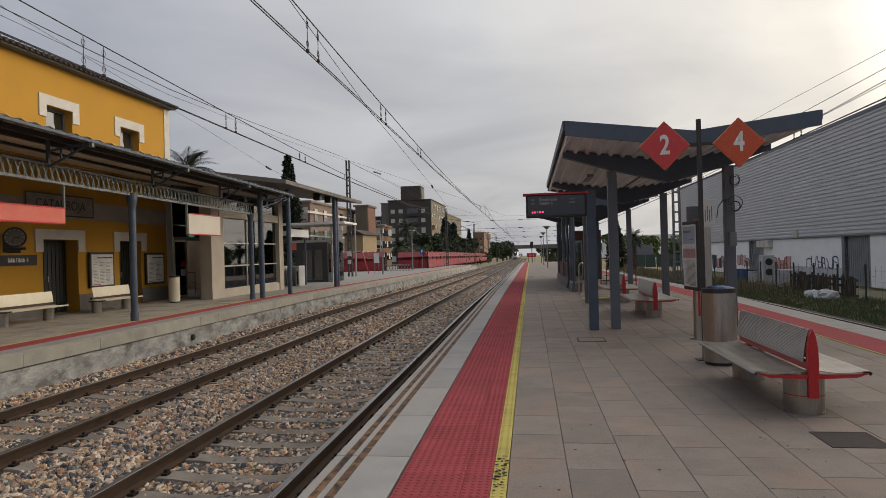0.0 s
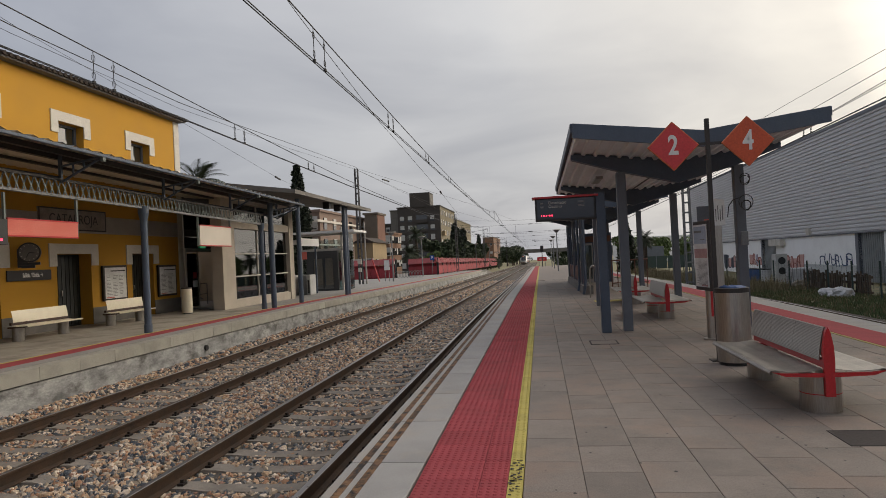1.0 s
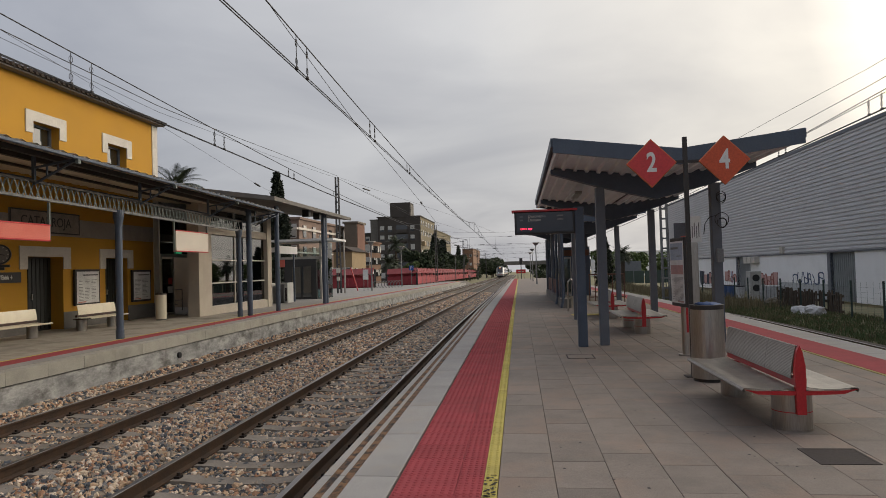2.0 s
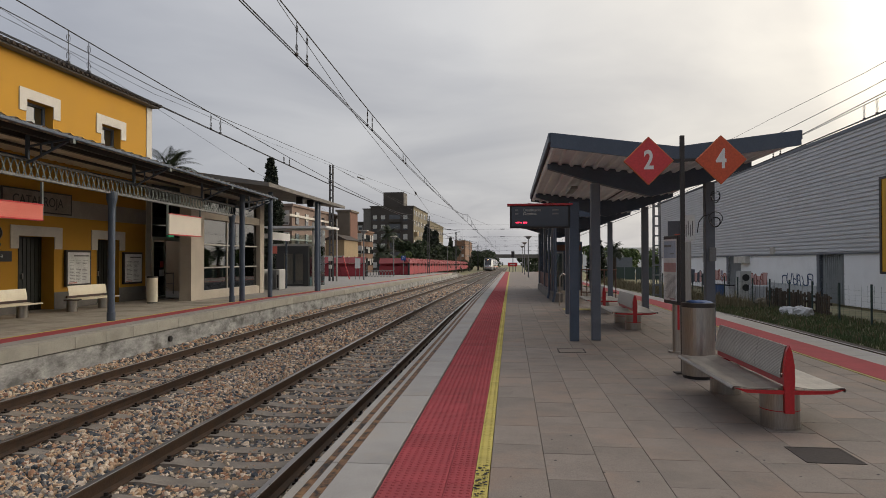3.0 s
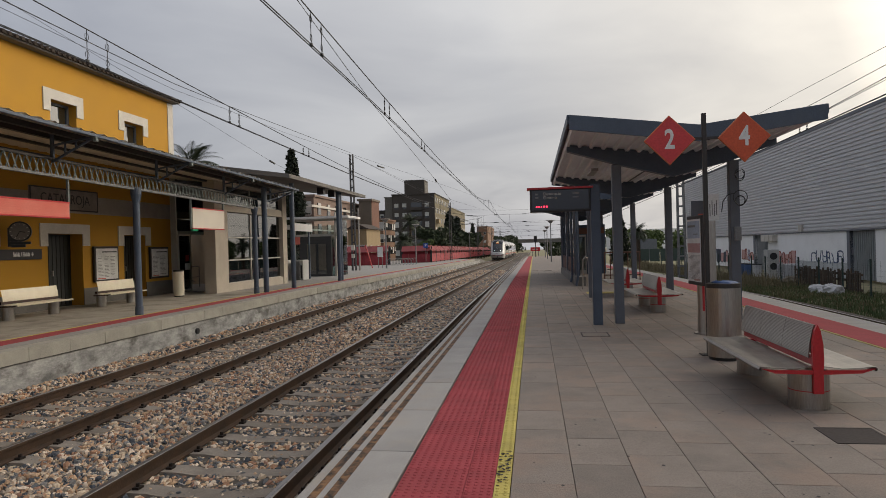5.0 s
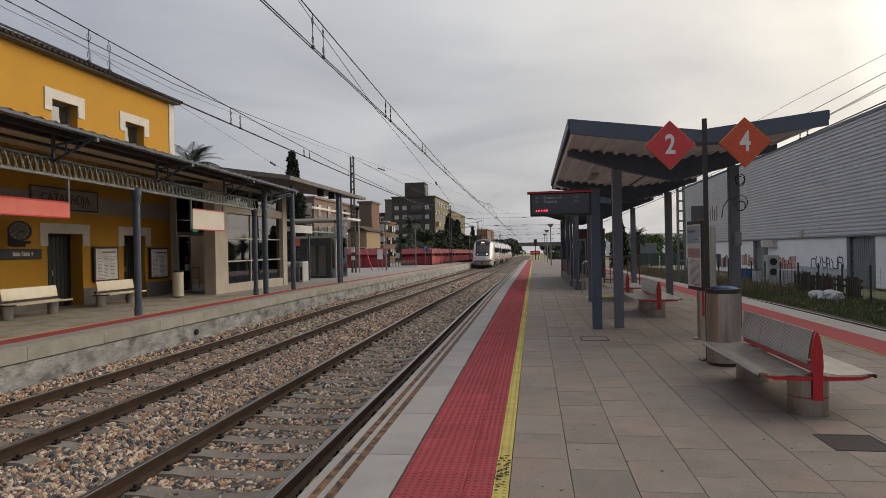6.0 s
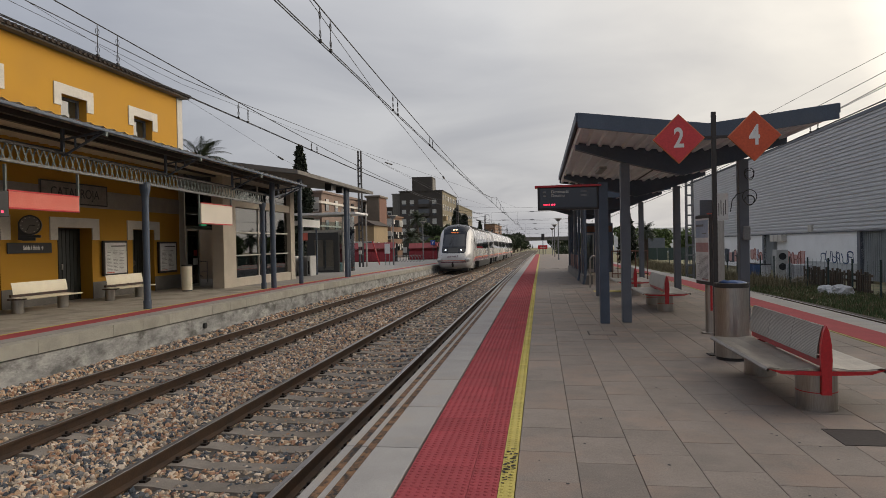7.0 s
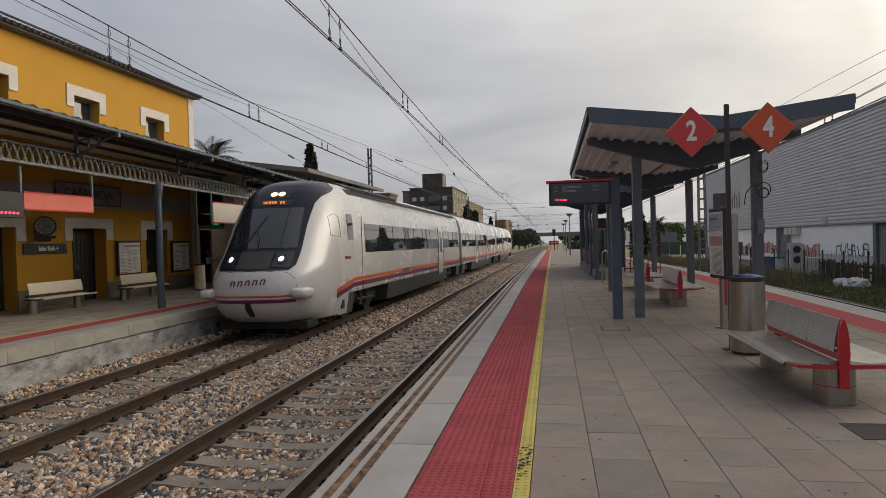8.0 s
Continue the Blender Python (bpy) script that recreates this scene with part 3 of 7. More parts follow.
# ---- platform pieces, shared meshes ----
def pieces_platform():
    # edge slabs on both sides of the island and the coping of the far platform
    b = box(bmesh.new(), -0.29, 0.29, -0.606, 0.606, -0.14, 0.0, 0.008)
    slab = mesh_of("edge_slab", b, M["concrete_edge"])
    y = 4.82 - 1.22 * 5.5
    while y < 60:
        piece("edge_slab", slab, isl, (EDGE_L + 0.305, y, 0))
        piece("edge_slab", slab, isl, (EDGE_R - 0.30, y, 0))
        y += 1.22
    part("edge_slabs_far", boxes((EDGE_L + 0.015, EDGE_L + 0.6, y - 0.6, 118, -0.14, 0), (EDGE_R - 0.6, EDGE_R - 0.01, y - 0.6, 118, -0.14, 0), (EDGE_L + 0.015, EDGE_L + 0.6, -12, -2.51, -0.14, 0), (EDGE_R - 0.6, EDGE_R - 0.01, -12, -2.51, -0.14, 0)), M["concrete_edge"], isl)
    part("worn_strip", boxes((-1.45, -1.395, -4, 118, -0.01, 0.004)), M["worn_strip"], isl, "worn brown and black anti-slip strip")
    part("worn_strip", boxes((-1.345, -1.285, -4, 118, -0.01, 0.004)), M["worn_strip"], isl, "worn brown and black anti-slip strip")
    b = box(bmesh.new(), -0.23, 0.05, -0.497, 0.497, -0.24, 0.0, 0.006)
    cop = mesh_of("coping_stone", b, M["coping"])
    for i in range(107):
        piece("coping_stone", cop, lp, (LEFT_EDGE - 0.03 + random.uniform(-0.004, 0.004), -11.5 + i, 0.002))

    # red tactile tiles with rows of studs
    def studs(w, l, nx, ny, r, material, name):
        b = box(bmesh.new(), -w / 2 + 0.002, w / 2 - 0.002, -l / 2 + 0.002, l / 2 - 0.002, -0.05, 0.0)
        for i in range(nx):
            for j in range(ny):
                cx, cy = (i + 0.5) / nx * w - w / 2, (j + 0.5) / ny * l - l / 2
                lo = [b.verts.new((cx + r * math.cos(k * 1.0472), cy + r * math.sin(k * 1.0472), 0.0)) for k in range(6)]
                hi = [b.verts.new((cx + r * 0.6 * math.cos(k * 1.0472), cy + r * 0.6 * math.sin(k * 1.0472), 0.006)) for k in range(6)]
                b.faces.new(hi)
                for k in range(6):
                    b.faces.new((lo[k], lo[(k + 1) % 6], hi[(k + 1) % 6], hi[k]))
        return mesh_of(name, b, material)
    wide = studs(0.44, 0.41, 8, 8, 0.017, M["tactile_red"], "tactile_tile")
    slim = studs(0.19, 0.41, 4, 8, 0.017, M["tactile_red"], "tactile_tile")
    yel = studs(0.105, 0.41, 2, 8, 0.015, M["tactile_yellow"], "warning_tile")
    y = 3.0
    while y < 32:
        piece("tactile_tile", wide, isl, (-0.705, y, 0.004))
        piece("tactile_tile", slim, isl, (-0.39, y, 0.004))
        piece("warning_tile", yel, isl, (-0.243, y, 0.004))
        y += 0.41
    part("tactile_strip", boxes((-0.925, -0.295, y - 0.2, 118, -0.05, 0.006), (-0.925, -0.295, -12, 2.79, -0.05, 0.006), (4.68, 5.31, -12, 118, -0.05, 0.006)), M["tactile_red"], isl, "red tactile strip")
    part("warning_line", boxes((-0.295, -0.19, y - 0.2, 118, -0.05, 0.006), (-0.295, -0.19, -12, 2.79, -0.05, 0.006)), M["tactile_yellow"], isl, "yellow warning line")
    part("warning_line", boxes((4.62, 4.67, -12, 118, -0.05, 0.006)), M["dull_yellow"], isl, "dull yellow warning line")

    # pavers, half-bond, rows along the platform
    b = box(bmesh.new(), -0.2025, 0.2025, -0.3035, 0.3035, -0.05, 0.0)
    top = [e for e in b.edges if all(v.co.z > -0.01 for v in e.verts)]
    bmesh.ops.bevel(b, geom=top, offset=0.003, segments=1, affect="EDGES")
    paver = mesh_of("paver", b, M["paver"])
    far = bmesh.new()
    n = 0
    for j in range(-24, 60):
        for i in range(12):
            x = 0.015 + i * 0.4085
            y = 3.3 + j * 0.61 + (0.305 if i % 2 else 0.0) + (0.08 if i % 3 == 1 else 0)
            if x > 4.5:
                continue
            z = random.uniform(-0.0015, 0.0015)
            if j >= 0 and n < 300:
                piece("paver", paver, isl, (x, y, z)); n += 1
            else:
                box(far, x - 0.2025, x + 0.2025, y - 0.3035, y + 0.3035, -0.05, z)
    for j in range(-18, 62):                              # cut row along the far warning line
        box(far, 4.311, 4.614, j * 0.61 + 0.004, j * 0.61 + 0.606, -0.05, random.uniform(-0.0015, 0.0015))
    tagged(part("pavers_beyond", far, M["paver"], isl, "grey-brown rectangular pavers"), kind="stuff")
    part("paving_far", boxes((-0.19, 4.60, 40.0, 118, -0.06, 0.0)  ), M["paver"], isl)
    # small black spots of trodden gum
    g = bmesh.new()
    rnd = random.Random(5)
    for i in range(150):
        x, y, r = rnd.uniform(-0.1, 4.4), 3.6 + 10 * rnd.random() ** 1.5, rnd.uniform(0.004, 0.013)
        bmesh.ops.create_circle(g, cap_ends=True, segments=8, radius=r, matrix=Matrix.Translation((x, y, 0.0045)) @ Matrix.Diagonal((1, rnd.uniform(0.6, 1.3), 1, 1)))
    tagged(part("gum_spots", g, M["gum"], isl, "small black spots on the paving"), kind="stuff")
    # worn lettering on the yellow line: unreadable strokes
    g = bmesh.new()
    for i in range(46):
        y = 4.12 + rnd.random() * 0.72
        x = -0.243 + rnd.uniform(-0.04, 0.04)
        box(g, x - rnd.uniform(0.004, 0.014), x + rnd.uniform(0.004, 0.014), y - rnd.uniform(0.003, 0.012), y + rnd.uniform(0.003, 0.012), 0.009, 0.0115)
    part("worn_marking", g, M["gum"], isl, "worn unreadable black marking on the yellow line")

# ---- island platform: canopy, signs, benches ----
CX = 2.6                                   # canopy's middle line


def island_canopy(y0, y1, posts, label):
    th = thing("platform_canopy", (CX, 0, 0), label, "platform canopy", "platform canopies")
    zc = 3.33
    for s, hw, ze in ((-1, 1.98, 3.59), (1, 1.86, 3.55)):
        # ribbed roof sheet: trapezoid ribs that run along the canopy
        b = bmesh.new()
        prof, x = [], 0.03
        while x < hw - 0.12:
            for dx, dz in ((0.0, 0.0), (0.11, 0.0), (0.135, -0.05), (0.185, -0.05), (0.21, 0.0)):
                prof.append((s * (x + dx), zc - 0.175 + (ze - zc) * (x + dx) / hw + dz))
            x += 0.215
        prof.append((s * (hw - 0.01), ze - 0.185))
        lo = [b.verts.new((p, y0 + 0.02, z)) for p, z in prof]
        hi = [b.verts.new((p, y1 - 0.02, z)) for p, z in prof]
        for k in range(len(prof) - 1):
            b.faces.new((lo[k], hi[k], hi[k + 1], lo[k + 1]))
        bmesh.ops.recalc_face_normals(b, faces=b.faces)
        part("roof_sheet", b, M["soffit"], th, "pale ribbed metal soffit")
        b = bmesh.new()
        prism(b, [(s * 0.0, zc), (s * hw, ze), (s * hw, ze - 0.02), (s * 0.0, zc - 0.02)], "y", y0, y1)
        part("roof_top", b, M["navy_steel"], th)
        for ya, yb in ((y0 - 0.04, y0 + 0.0), (y1, y1 + 0.04)):
            b = bmesh.new()
            prism(b, [(0, zc), (s * hw, ze), (s * (hw + 0.01), ze - 0.235), (0, zc - 0.26)], "y", ya, yb)
            part("end_fascia", b, M["navy_steel"], th, "blue-grey steel fascia")
        b = bmesh.new()
        prism(b, [(s * hw, ze + 0.005), (s * (hw + 0.04), ze + 0.005), (s * (hw + 0.04), ze - 0.14), (s * hw, ze - 0.14)], "y", y0, y1)
        part("side_fascia", b, M["navy_steel"], th)
    for y in posts:
        b = bmesh.new()
        prism(b, [(-1.93, 3.39), (0, 3.16), (1.80, 3.36), (1.80, 3.24), (1.0, 2.96), (0.0, 2.72), (-1.0, 2.98), (-1.93, 3.27)], "y", y - 0.09, y + 0.09)
        part("cross_beam", b, M["navy_steel"], th, "tapered blue-grey cross beam")
        for x in (-1.03, 1.06):
            part("post", boxes((x - 0.085, x + 0.085, y - 0.085, y + 0.085, 0, 2.98), bevel=0.012), M["post_steel"], th, "square grey-blue steel post")
    b = boxes((-1.33, -1.17, posts[0] + 1.8, posts[0] + 2.9, 3.08, 3.14), bevel=0.015)
    part("strip_lamp", b, M["stainless"], th, "unlit strip lamp under the canopy")
    return th


island_canopy(10.55, 20.6, (12.5, 18.3), "grey-blue steel butterfly canopy over the island platform")
island_canopy(23.2, 38.0, (24.6, 30.2, 35.8), "further grey-blue steel butterfly canopy on the island platform")


def platform_sign():
    th = thing("platform_number_sign", (2.28, 9.0, 0), "two diamond platform signs numbered 2 and 4 on a dark pole", "platform sign")
    part("pole", boxes((-0.028, 0.028, -0.028, 0.028, 0, 3.22), bevel=0.006), M["dark_steel"], th)
    part("base_plate", boxes((-0.11, 0.11, -0.09, 0.09, 0, 0.015), bevel=0.004), M["dark_steel"], th)
    part("cross_arm", boxes((-0.2, 0.24, -0.02, 0.02, 2.87, 2.905)), M["dark_steel"], th)
    for x, num, mt, lab in ((-0.455, "2", M["sign_red"], "red diamond sign with a white 2"), (0.49, "4", M["sign_orange"], "orange-red diamond sign with a white 4")):
        m = pose(x, -0.05, 2.875, 0, 45, 0)
        s = 0.236
        d = part("diamond", box(bmesh.new(), -s, s, -0.015, 0.015, -s, s, 0.01, m), M["sign_rim"], th, lab)
        part("face", box(bmesh.new(), -s + 0.014, s - 0.014, -0.019, -0.0145, -s + 0.014, s - 0.014, 0, m), mt, d)
        text_part("numeral", num, 0.36, M["white"], d, facing(x, -0.072, 2.875, "+y"), squash=0.74, bold=0.009)
        part("bracket", boxes((x - 0.02 if x > 0 else x + 0.16, x + 0.02 if x > 0 else x + 0.34, -0.03, 0.02, 2.86, 2.91)) if x < 0 else boxes((0.2, 0.34, -0.03, 0.02, 2.86, 2.91)), M["dark_steel"], th)


platform_sign()


def departure_display():
    th = thing("departure_display", (0.0, 12.35, 0), "dark departure display with red LED text on a navy post", "display")
    part("post", boxes((1.07, 1.24, -0.09, 0.09, 0, 2.62), bevel=0.01), M["navy_steel"], th, "navy square post")
    case = part("case", boxes((-0.05, 1.07, -0.11, 0.11, 2.13, 2.55), bevel=0.012), M["black"], th)
    part("screen", boxes((-0.01, 1.03, -0.116, -0.108, 2.17, 2.53)), M["train_glass"], case, "dark glossy screen")
    part("red_cap", boxes((-0.10, 1.12, -0.13, 0.13, 2.55, 2.59), bevel=0.008), M["red_paint"], th, "thin red cap")
    text_part("heading", "Destinaci\u00f3", 0.078, M["trim"], case, facing(0.20, -0.119, 2.465, "+y"), "LEFT")
    text_part("heading", "Destino", 0.078, M["trim"], case, facing(0.20, -0.119, 2.395, "+y"), "LEFT")
    for r in range(2):
        for xa, xb in ((0.05, 0.11), (0.74, 0.86)):
            part("small_heading", boxes((xa, xb, -0.12, -0.117, 2.45 - r * 0.07, 2.48 - r * 0.07)), M["ink"], case)
    b = bmesh.new()
    for x in (0.06, 0.095, 0.115, 0.155, 0.20, 0.215, 0.245, 0.26):
        box(b, x, x + 0.014, -0.121, -0.117, 2.215, 2.245)
    part("led_text", b, M["led_red"], case, "glowing red LED characters")


departure_display()


def info_board():
    th = thing("information_board", (2.69, 11.0, 0), "glazed timetable case on a stainless post with a red stripe", "information board", rz=7)
    part("post", cyl(bmesh.new(), (0.0, 0, 0), 0.065, 0.86, 20), M["stainless"], th, smooth=False)
    part("foot_plate", cyl(bmesh.new(), (0, 0, 0), 0.13, 0.025, 20), M["stainless_dull"], th)
    part("red_stripe", boxes((-0.012, 0.022, -0.072, -0.062, 0.38, 0.84)), M["red_paint"], th)
    part("case", boxes((-0.10, 0.02, -0.32, 0.32, 0.80, 1.93), bevel=0.02), M["dark_steel"], th, "dark metal case")
    part("sheet", boxes((-0.109, -0.099, -0.28, 0.28, 0.86, 1.87)), M["paper"], th, "printed notice behind glass")
    b = bmesh.new()
    rnd = random.Random(8)
    for i in range(22):
        z = 0.90 + i * 0.018
        box(b, -0.113, -0.108, -0.25, 0.1 + rnd.uniform(0, 0.14), z, z + 0.005)
    part("print", b, M["ink"], th, "lines of small print")
    part("print_band", boxes((-0.1125, -0.108, -0.27, 0.27, 1.33, 1.48)), M["pink_print"], th, "pink printed band")
    # the glass's blue-grey reflection, painted as a pale panel on the sheet
    part("print_top", boxes((-0.1128, -0.108, -0.26, 0.26, 1.56, 1.84)), M["graf_reflect_sky"], th, "pale blue reflection painted on the head of the sheet")
    part("print_title", boxes((-0.116, -0.1126, -0.08, 0.24, 1.74, 1.775), (-0.116, -0.1126, -0.2, -0.02, 1.62, 1.635)), M["ink"], th)
    part("print_foot", boxes((-0.1126, -0.108, -0.24, 0.0, 0.875, 0.90)), M["pink_print"], th)
    # a taller stainless housing behind it
    st = thing("help_point", (2.98, 11.6, 0), "tall stainless help-point column with a red top", "help point")
    part("column", boxes((-0.10, 0.10, -0.06, 0.06, 0, 1.86), bevel=0.02), M["stainless"], st)
    part("red_cap", boxes((-0.08, -0.02, -0.064, 0.064, 1.80, 1.87)), M["red_paint"], st)
    part("notice", boxes((-0.03, 0.17, -0.035, 0.035, 1.86, 2.31), bevel=0.006), M["white"], st, "small white pictogram plate")
    part("pictogram", boxes(*[(0.012 + i * 0.036, 0.026 + i * 0.036, -0.039, -0.034, 1.93 + 0.02 * (i % 2), 2.14 + 0.06 * (i % 2)) for i in range(4)]), M["ink"], st)
    nb = thing("number_plate_board", (2.88, 11.9, 0), "small grey board above the timetable", "board")
    part("panel", boxes((-0.11, 0.13, -0.02, 0.02, 1.90, 2.22), bevel=0.006), M["post_steel"], nb)
    part("stalk", boxes((-0.02, 0.02, -0.02, 0.02, 0.0, 1.90)), M["post_steel"], nb)
    part("smudge", boxes((0.0, 0.13, -0.024, -0.019, 1.95, 1.99)), M["board_red"], nb)


info_board()


def litter_bin(x, y, r, h, label, cream=False):
    th = thing("litter_bin", (x, y, 0), label, "litter bin", "litter bins")
    b = cyl(bmesh.new(), (0, 0, 0.04), r, h - 0.10, 32)
    part("drum", b, M["bench_cream"] if cream else M["stainless"], th, smooth=False)
    part("base", cyl(bmesh.new(), (0, 0, 0), r * 0.93, 0.045, 32), M["black"], th)
    b = bmesh.new()
    cyl(b, (0, 0, h - 0.06), r * 1.02, 0.055, 32)
    part("rim", b, M["dark_steel"], th, "dark rim")
    if not cream:
        b = bmesh.new()
        bmesh.ops.create_icosphere(b, subdivisions=3, radius=0.145, matrix=pose(0.02, 0, h - 0.02) @ Matrix.Diagonal((1, 0.9, 0.34, 1)))
        for v in b.verts:
            v.co += Vector((noise.noise(v.co * 9), noise.noise(v.co * 9 + Vector((5, 0, 0))), noise.noise(v.co * 9 + Vector((0, 7, 0))))) * 0.055
        part("liner_bag", b, M["blue_plastic"], th, "crumpled blue bag in the opening", smooth=True)


litter_bin(2.40, 8.72, 0.205, 0.98, "cylindrical stainless litter bin with a blue bag")


M["brown_steel"] = surf("dark_brown_steel", (0.06, 0.03, 0.025), None, 3, 0.5)


def platform_bench(x, y, label, two_sided=True, cream=False, length=1.95, rz=0.0):
    th = thing("platform_bench", (x, y, 0), label, "bench", "platform benches", rz=rz)
    L = length
    steel = M["bench_cream"] if cream else M["stainless_dull"]
    rf = 0.135 if cream else 0.168
    for yy in (0.26, L - 0.16) if cream else (0.22, L - 0.22):
        d = part("drum_foot", cyl(bmesh.new(), (0, yy, 0), rf, 0.335, 28), M["stainless"], th, "stainless drum foot")
        if not cream:
            part("ring", cyl(bmesh.new(), (0, yy, 0.165), 0.171, 0.008, 28), M["red_paint"], d)
        part("base_ring", cyl(bmesh.new(), (0, yy, 0.0), rf + 0.003, 0.02, 28), M["stainless_dull"], d)
        # red end bracket: wide wing under the seat, blade up the back
        b = bmesh.new()
        wing = [(-0.47, 0.385), (-0.36, 0.345), (-0.10, 0.335), (0.10, 0.335), (0.36, 0.345), (0.47, 0.385), (0.36, 0.372), (0.10, 0.37), (-0.10, 0.37), (-0.36, 0.372)]
        if not two_sided:
            wing = [(-0.10, 0.335), (0.36, 0.345), (0.47, 0.385), (0.36, 0.372), (-0.10, 0.37)]
        yb = yy - 0.215 if yy < 1 else yy + 0.19
        prism(b, wing, "y", yb, yb + 0.03)
        part("bracket", b, M["brown_steel"] if cream else M["red_paint"], th)
        b = bmesh.new()
        prism(b, [(-0.04, 0.165), (0.04, 0.165), (0.04, 0.35), (0.048, 0.46), (0.044, 0.60), (0.024, 0.72), (0.0, 0.775), (-0.024, 0.72), (-0.044, 0.60), (-0.048, 0.46), (-0.04, 0.35)], "y", yb - 0.008, yb + 0.03)
        if yy < 1 and not cream:
            part("blade", b, M["red_paint"], th, "red pointed end blade")
        else:
            b.free()
    part("back_rail", boxes((-0.03, 0.03, 0.03, L - 0.03, 0.41, 0.475)), M["brown_steel"] if cream else M["red_paint"], th)
    for s in ((-1, 1) if two_sided else (1,)):
        # seat: thin sheet with a rolled front edge
        prof = [(0.05, 0.405), (0.20, 0.385), (0.34, 0.388), (0.44, 0.402), (0.475, 0.40), (0.49, 0.383), (0.48, 0.366), (0.462, 0.366)]
        b = bmesh.new()
        pts = [(s * a, z) for a, z in prof] + [(s * a, z - 0.006) for a, z in prof[::-1][1:]]
        prism(b, pts, "y", 0.02, L - 0.02)
        part("seat", b, steel, th, "bent metal seat with a rolled edge")
        # backrest: three panels with a grid of small slots read as fine ribs
        nb = 1 if cream else 3
        for k in range(nb):
            ya, yb = 0.05 + k * (L - 0.1) / nb + 0.003, 0.05 + (k + 1) * (L - 0.1) / nb - 0.003
            b = bmesh.new()
            rib = []
            N = 44
            for i in range(N + 1):
                f = i / N
                z = 0.475 + 0.29 * f
                off = 0.062 - 0.052 * f ** 1.6 + (0.0022 if i % 2 and not cream else 0)
                rib.append((s * off, z))
            prism(b, rib + [(s * (0.062 - 0.052 * (i / N) ** 1.6 - 0.006), 0.475 + 0.29 * i / N) for i in range(N, -1, -1)], "y", ya, yb)
            part("back_panel", b, M["bench_cream"] if cream else M["stainless"], th, "ribbed metal back panel")
    return th


platform_bench(2.44, 6.05, "stainless double-sided bench with red brackets on drum feet")
platform_bench(2.62, 14.2, "stainless double-sided bench with red end blades under the canopy")
platform_bench(2.54, 18.25, "stainless double-sided bench further under the canopy")
platform_bench(-12.85, 13.95, "cream metal bench against the yellow station wall", two_sided=False, cream=True)
platform_bench(-12.85, 17.42, "cream metal bench beside the posters", two_sided=False, cream=True, length=1.85)


def floor_cover(x0, x1, y0, y1, label, dark):
    th = thing("inspection_cover", ((x0 + x1) / 2, (y0 + y1) / 2, 0), label, "inspection cover", "inspection covers")
    w, l = (x1 - x0) / 2, (y1 - y0) / 2
    part("frame", boxes((-w, w, -l, -l + 0.02, 0.0, 0.006), (-w, w, l - 0.02, l, 0.0, 0.006), (-w, -w + 0.02, -l + 0.02, l - 0.02, 0.0, 0.006), (w - 0.02, w, -l + 0.02, l - 0.02, 0.0, 0.006)), M["manhole"], th)
    part("plate", boxes((-w + 0.02, w - 0.02, -l + 0.02, l - 0.02, 0.0, 0.0045)), M["manhole"] if dark else M["paver"], th)


def cable_coil():
    th = thing("cable_coil", (3.66, 12.4, 0), "black cable looped on the canopy post", "cable")
    rnd = random.Random(4)
    for k in range(5):
        r, z, a0 = rnd.uniform(0.07, 0.125), (2.25 if k < 3 else 2.7) + rnd.uniform(-0.04, 0.04), rnd.uniform(0, 6)
        b = bmesh.new()
        pts = [(0.055 + r * math.cos(a), -0.11 - 0.02 * math.sin(2 * a), z + r * 1.1 * math.sin(a)) for a in np.linspace(a0, a0 + 6.0, 18)]
        for p, q in zip(pts, pts[1:]):
            rod(b, p, q, 0.008, 5)
        part("loop", b, M["black"], th)
    b = bmesh.new()
    pts = [(-0.05, -0.1, 2.36), (-0.16, -0.1, 2.33), (-0.24, -0.1, 2.22), (-0.27, -0.1, 2.02)]
    for p, q in zip(pts, pts[1:]):
        rod(b, p, q, 0.008, 5)
    part("tail", b, M["black"], th)
    part("junction_box", boxes((-0.06, 0.06, -0.13, -0.086, 1.5, 1.75), bevel=0.01), M["galv"], th)


cable_coil()

floor_cover(2.2, 2.63, 5.16, 5.58, "dark iron inspection cover set in the paving", True)
floor_cover(0.75, 1.2, 10.78, 11.26, "paved inspection cover with a thin iron frame", False)


# underpass stair enclosure and lift under the second canopy
def wire_tube(pts, r):
    b = bmesh.new()
    for a, c in zip(pts, pts[1:]):
        rod(b, a, c, r, 8)
    return b


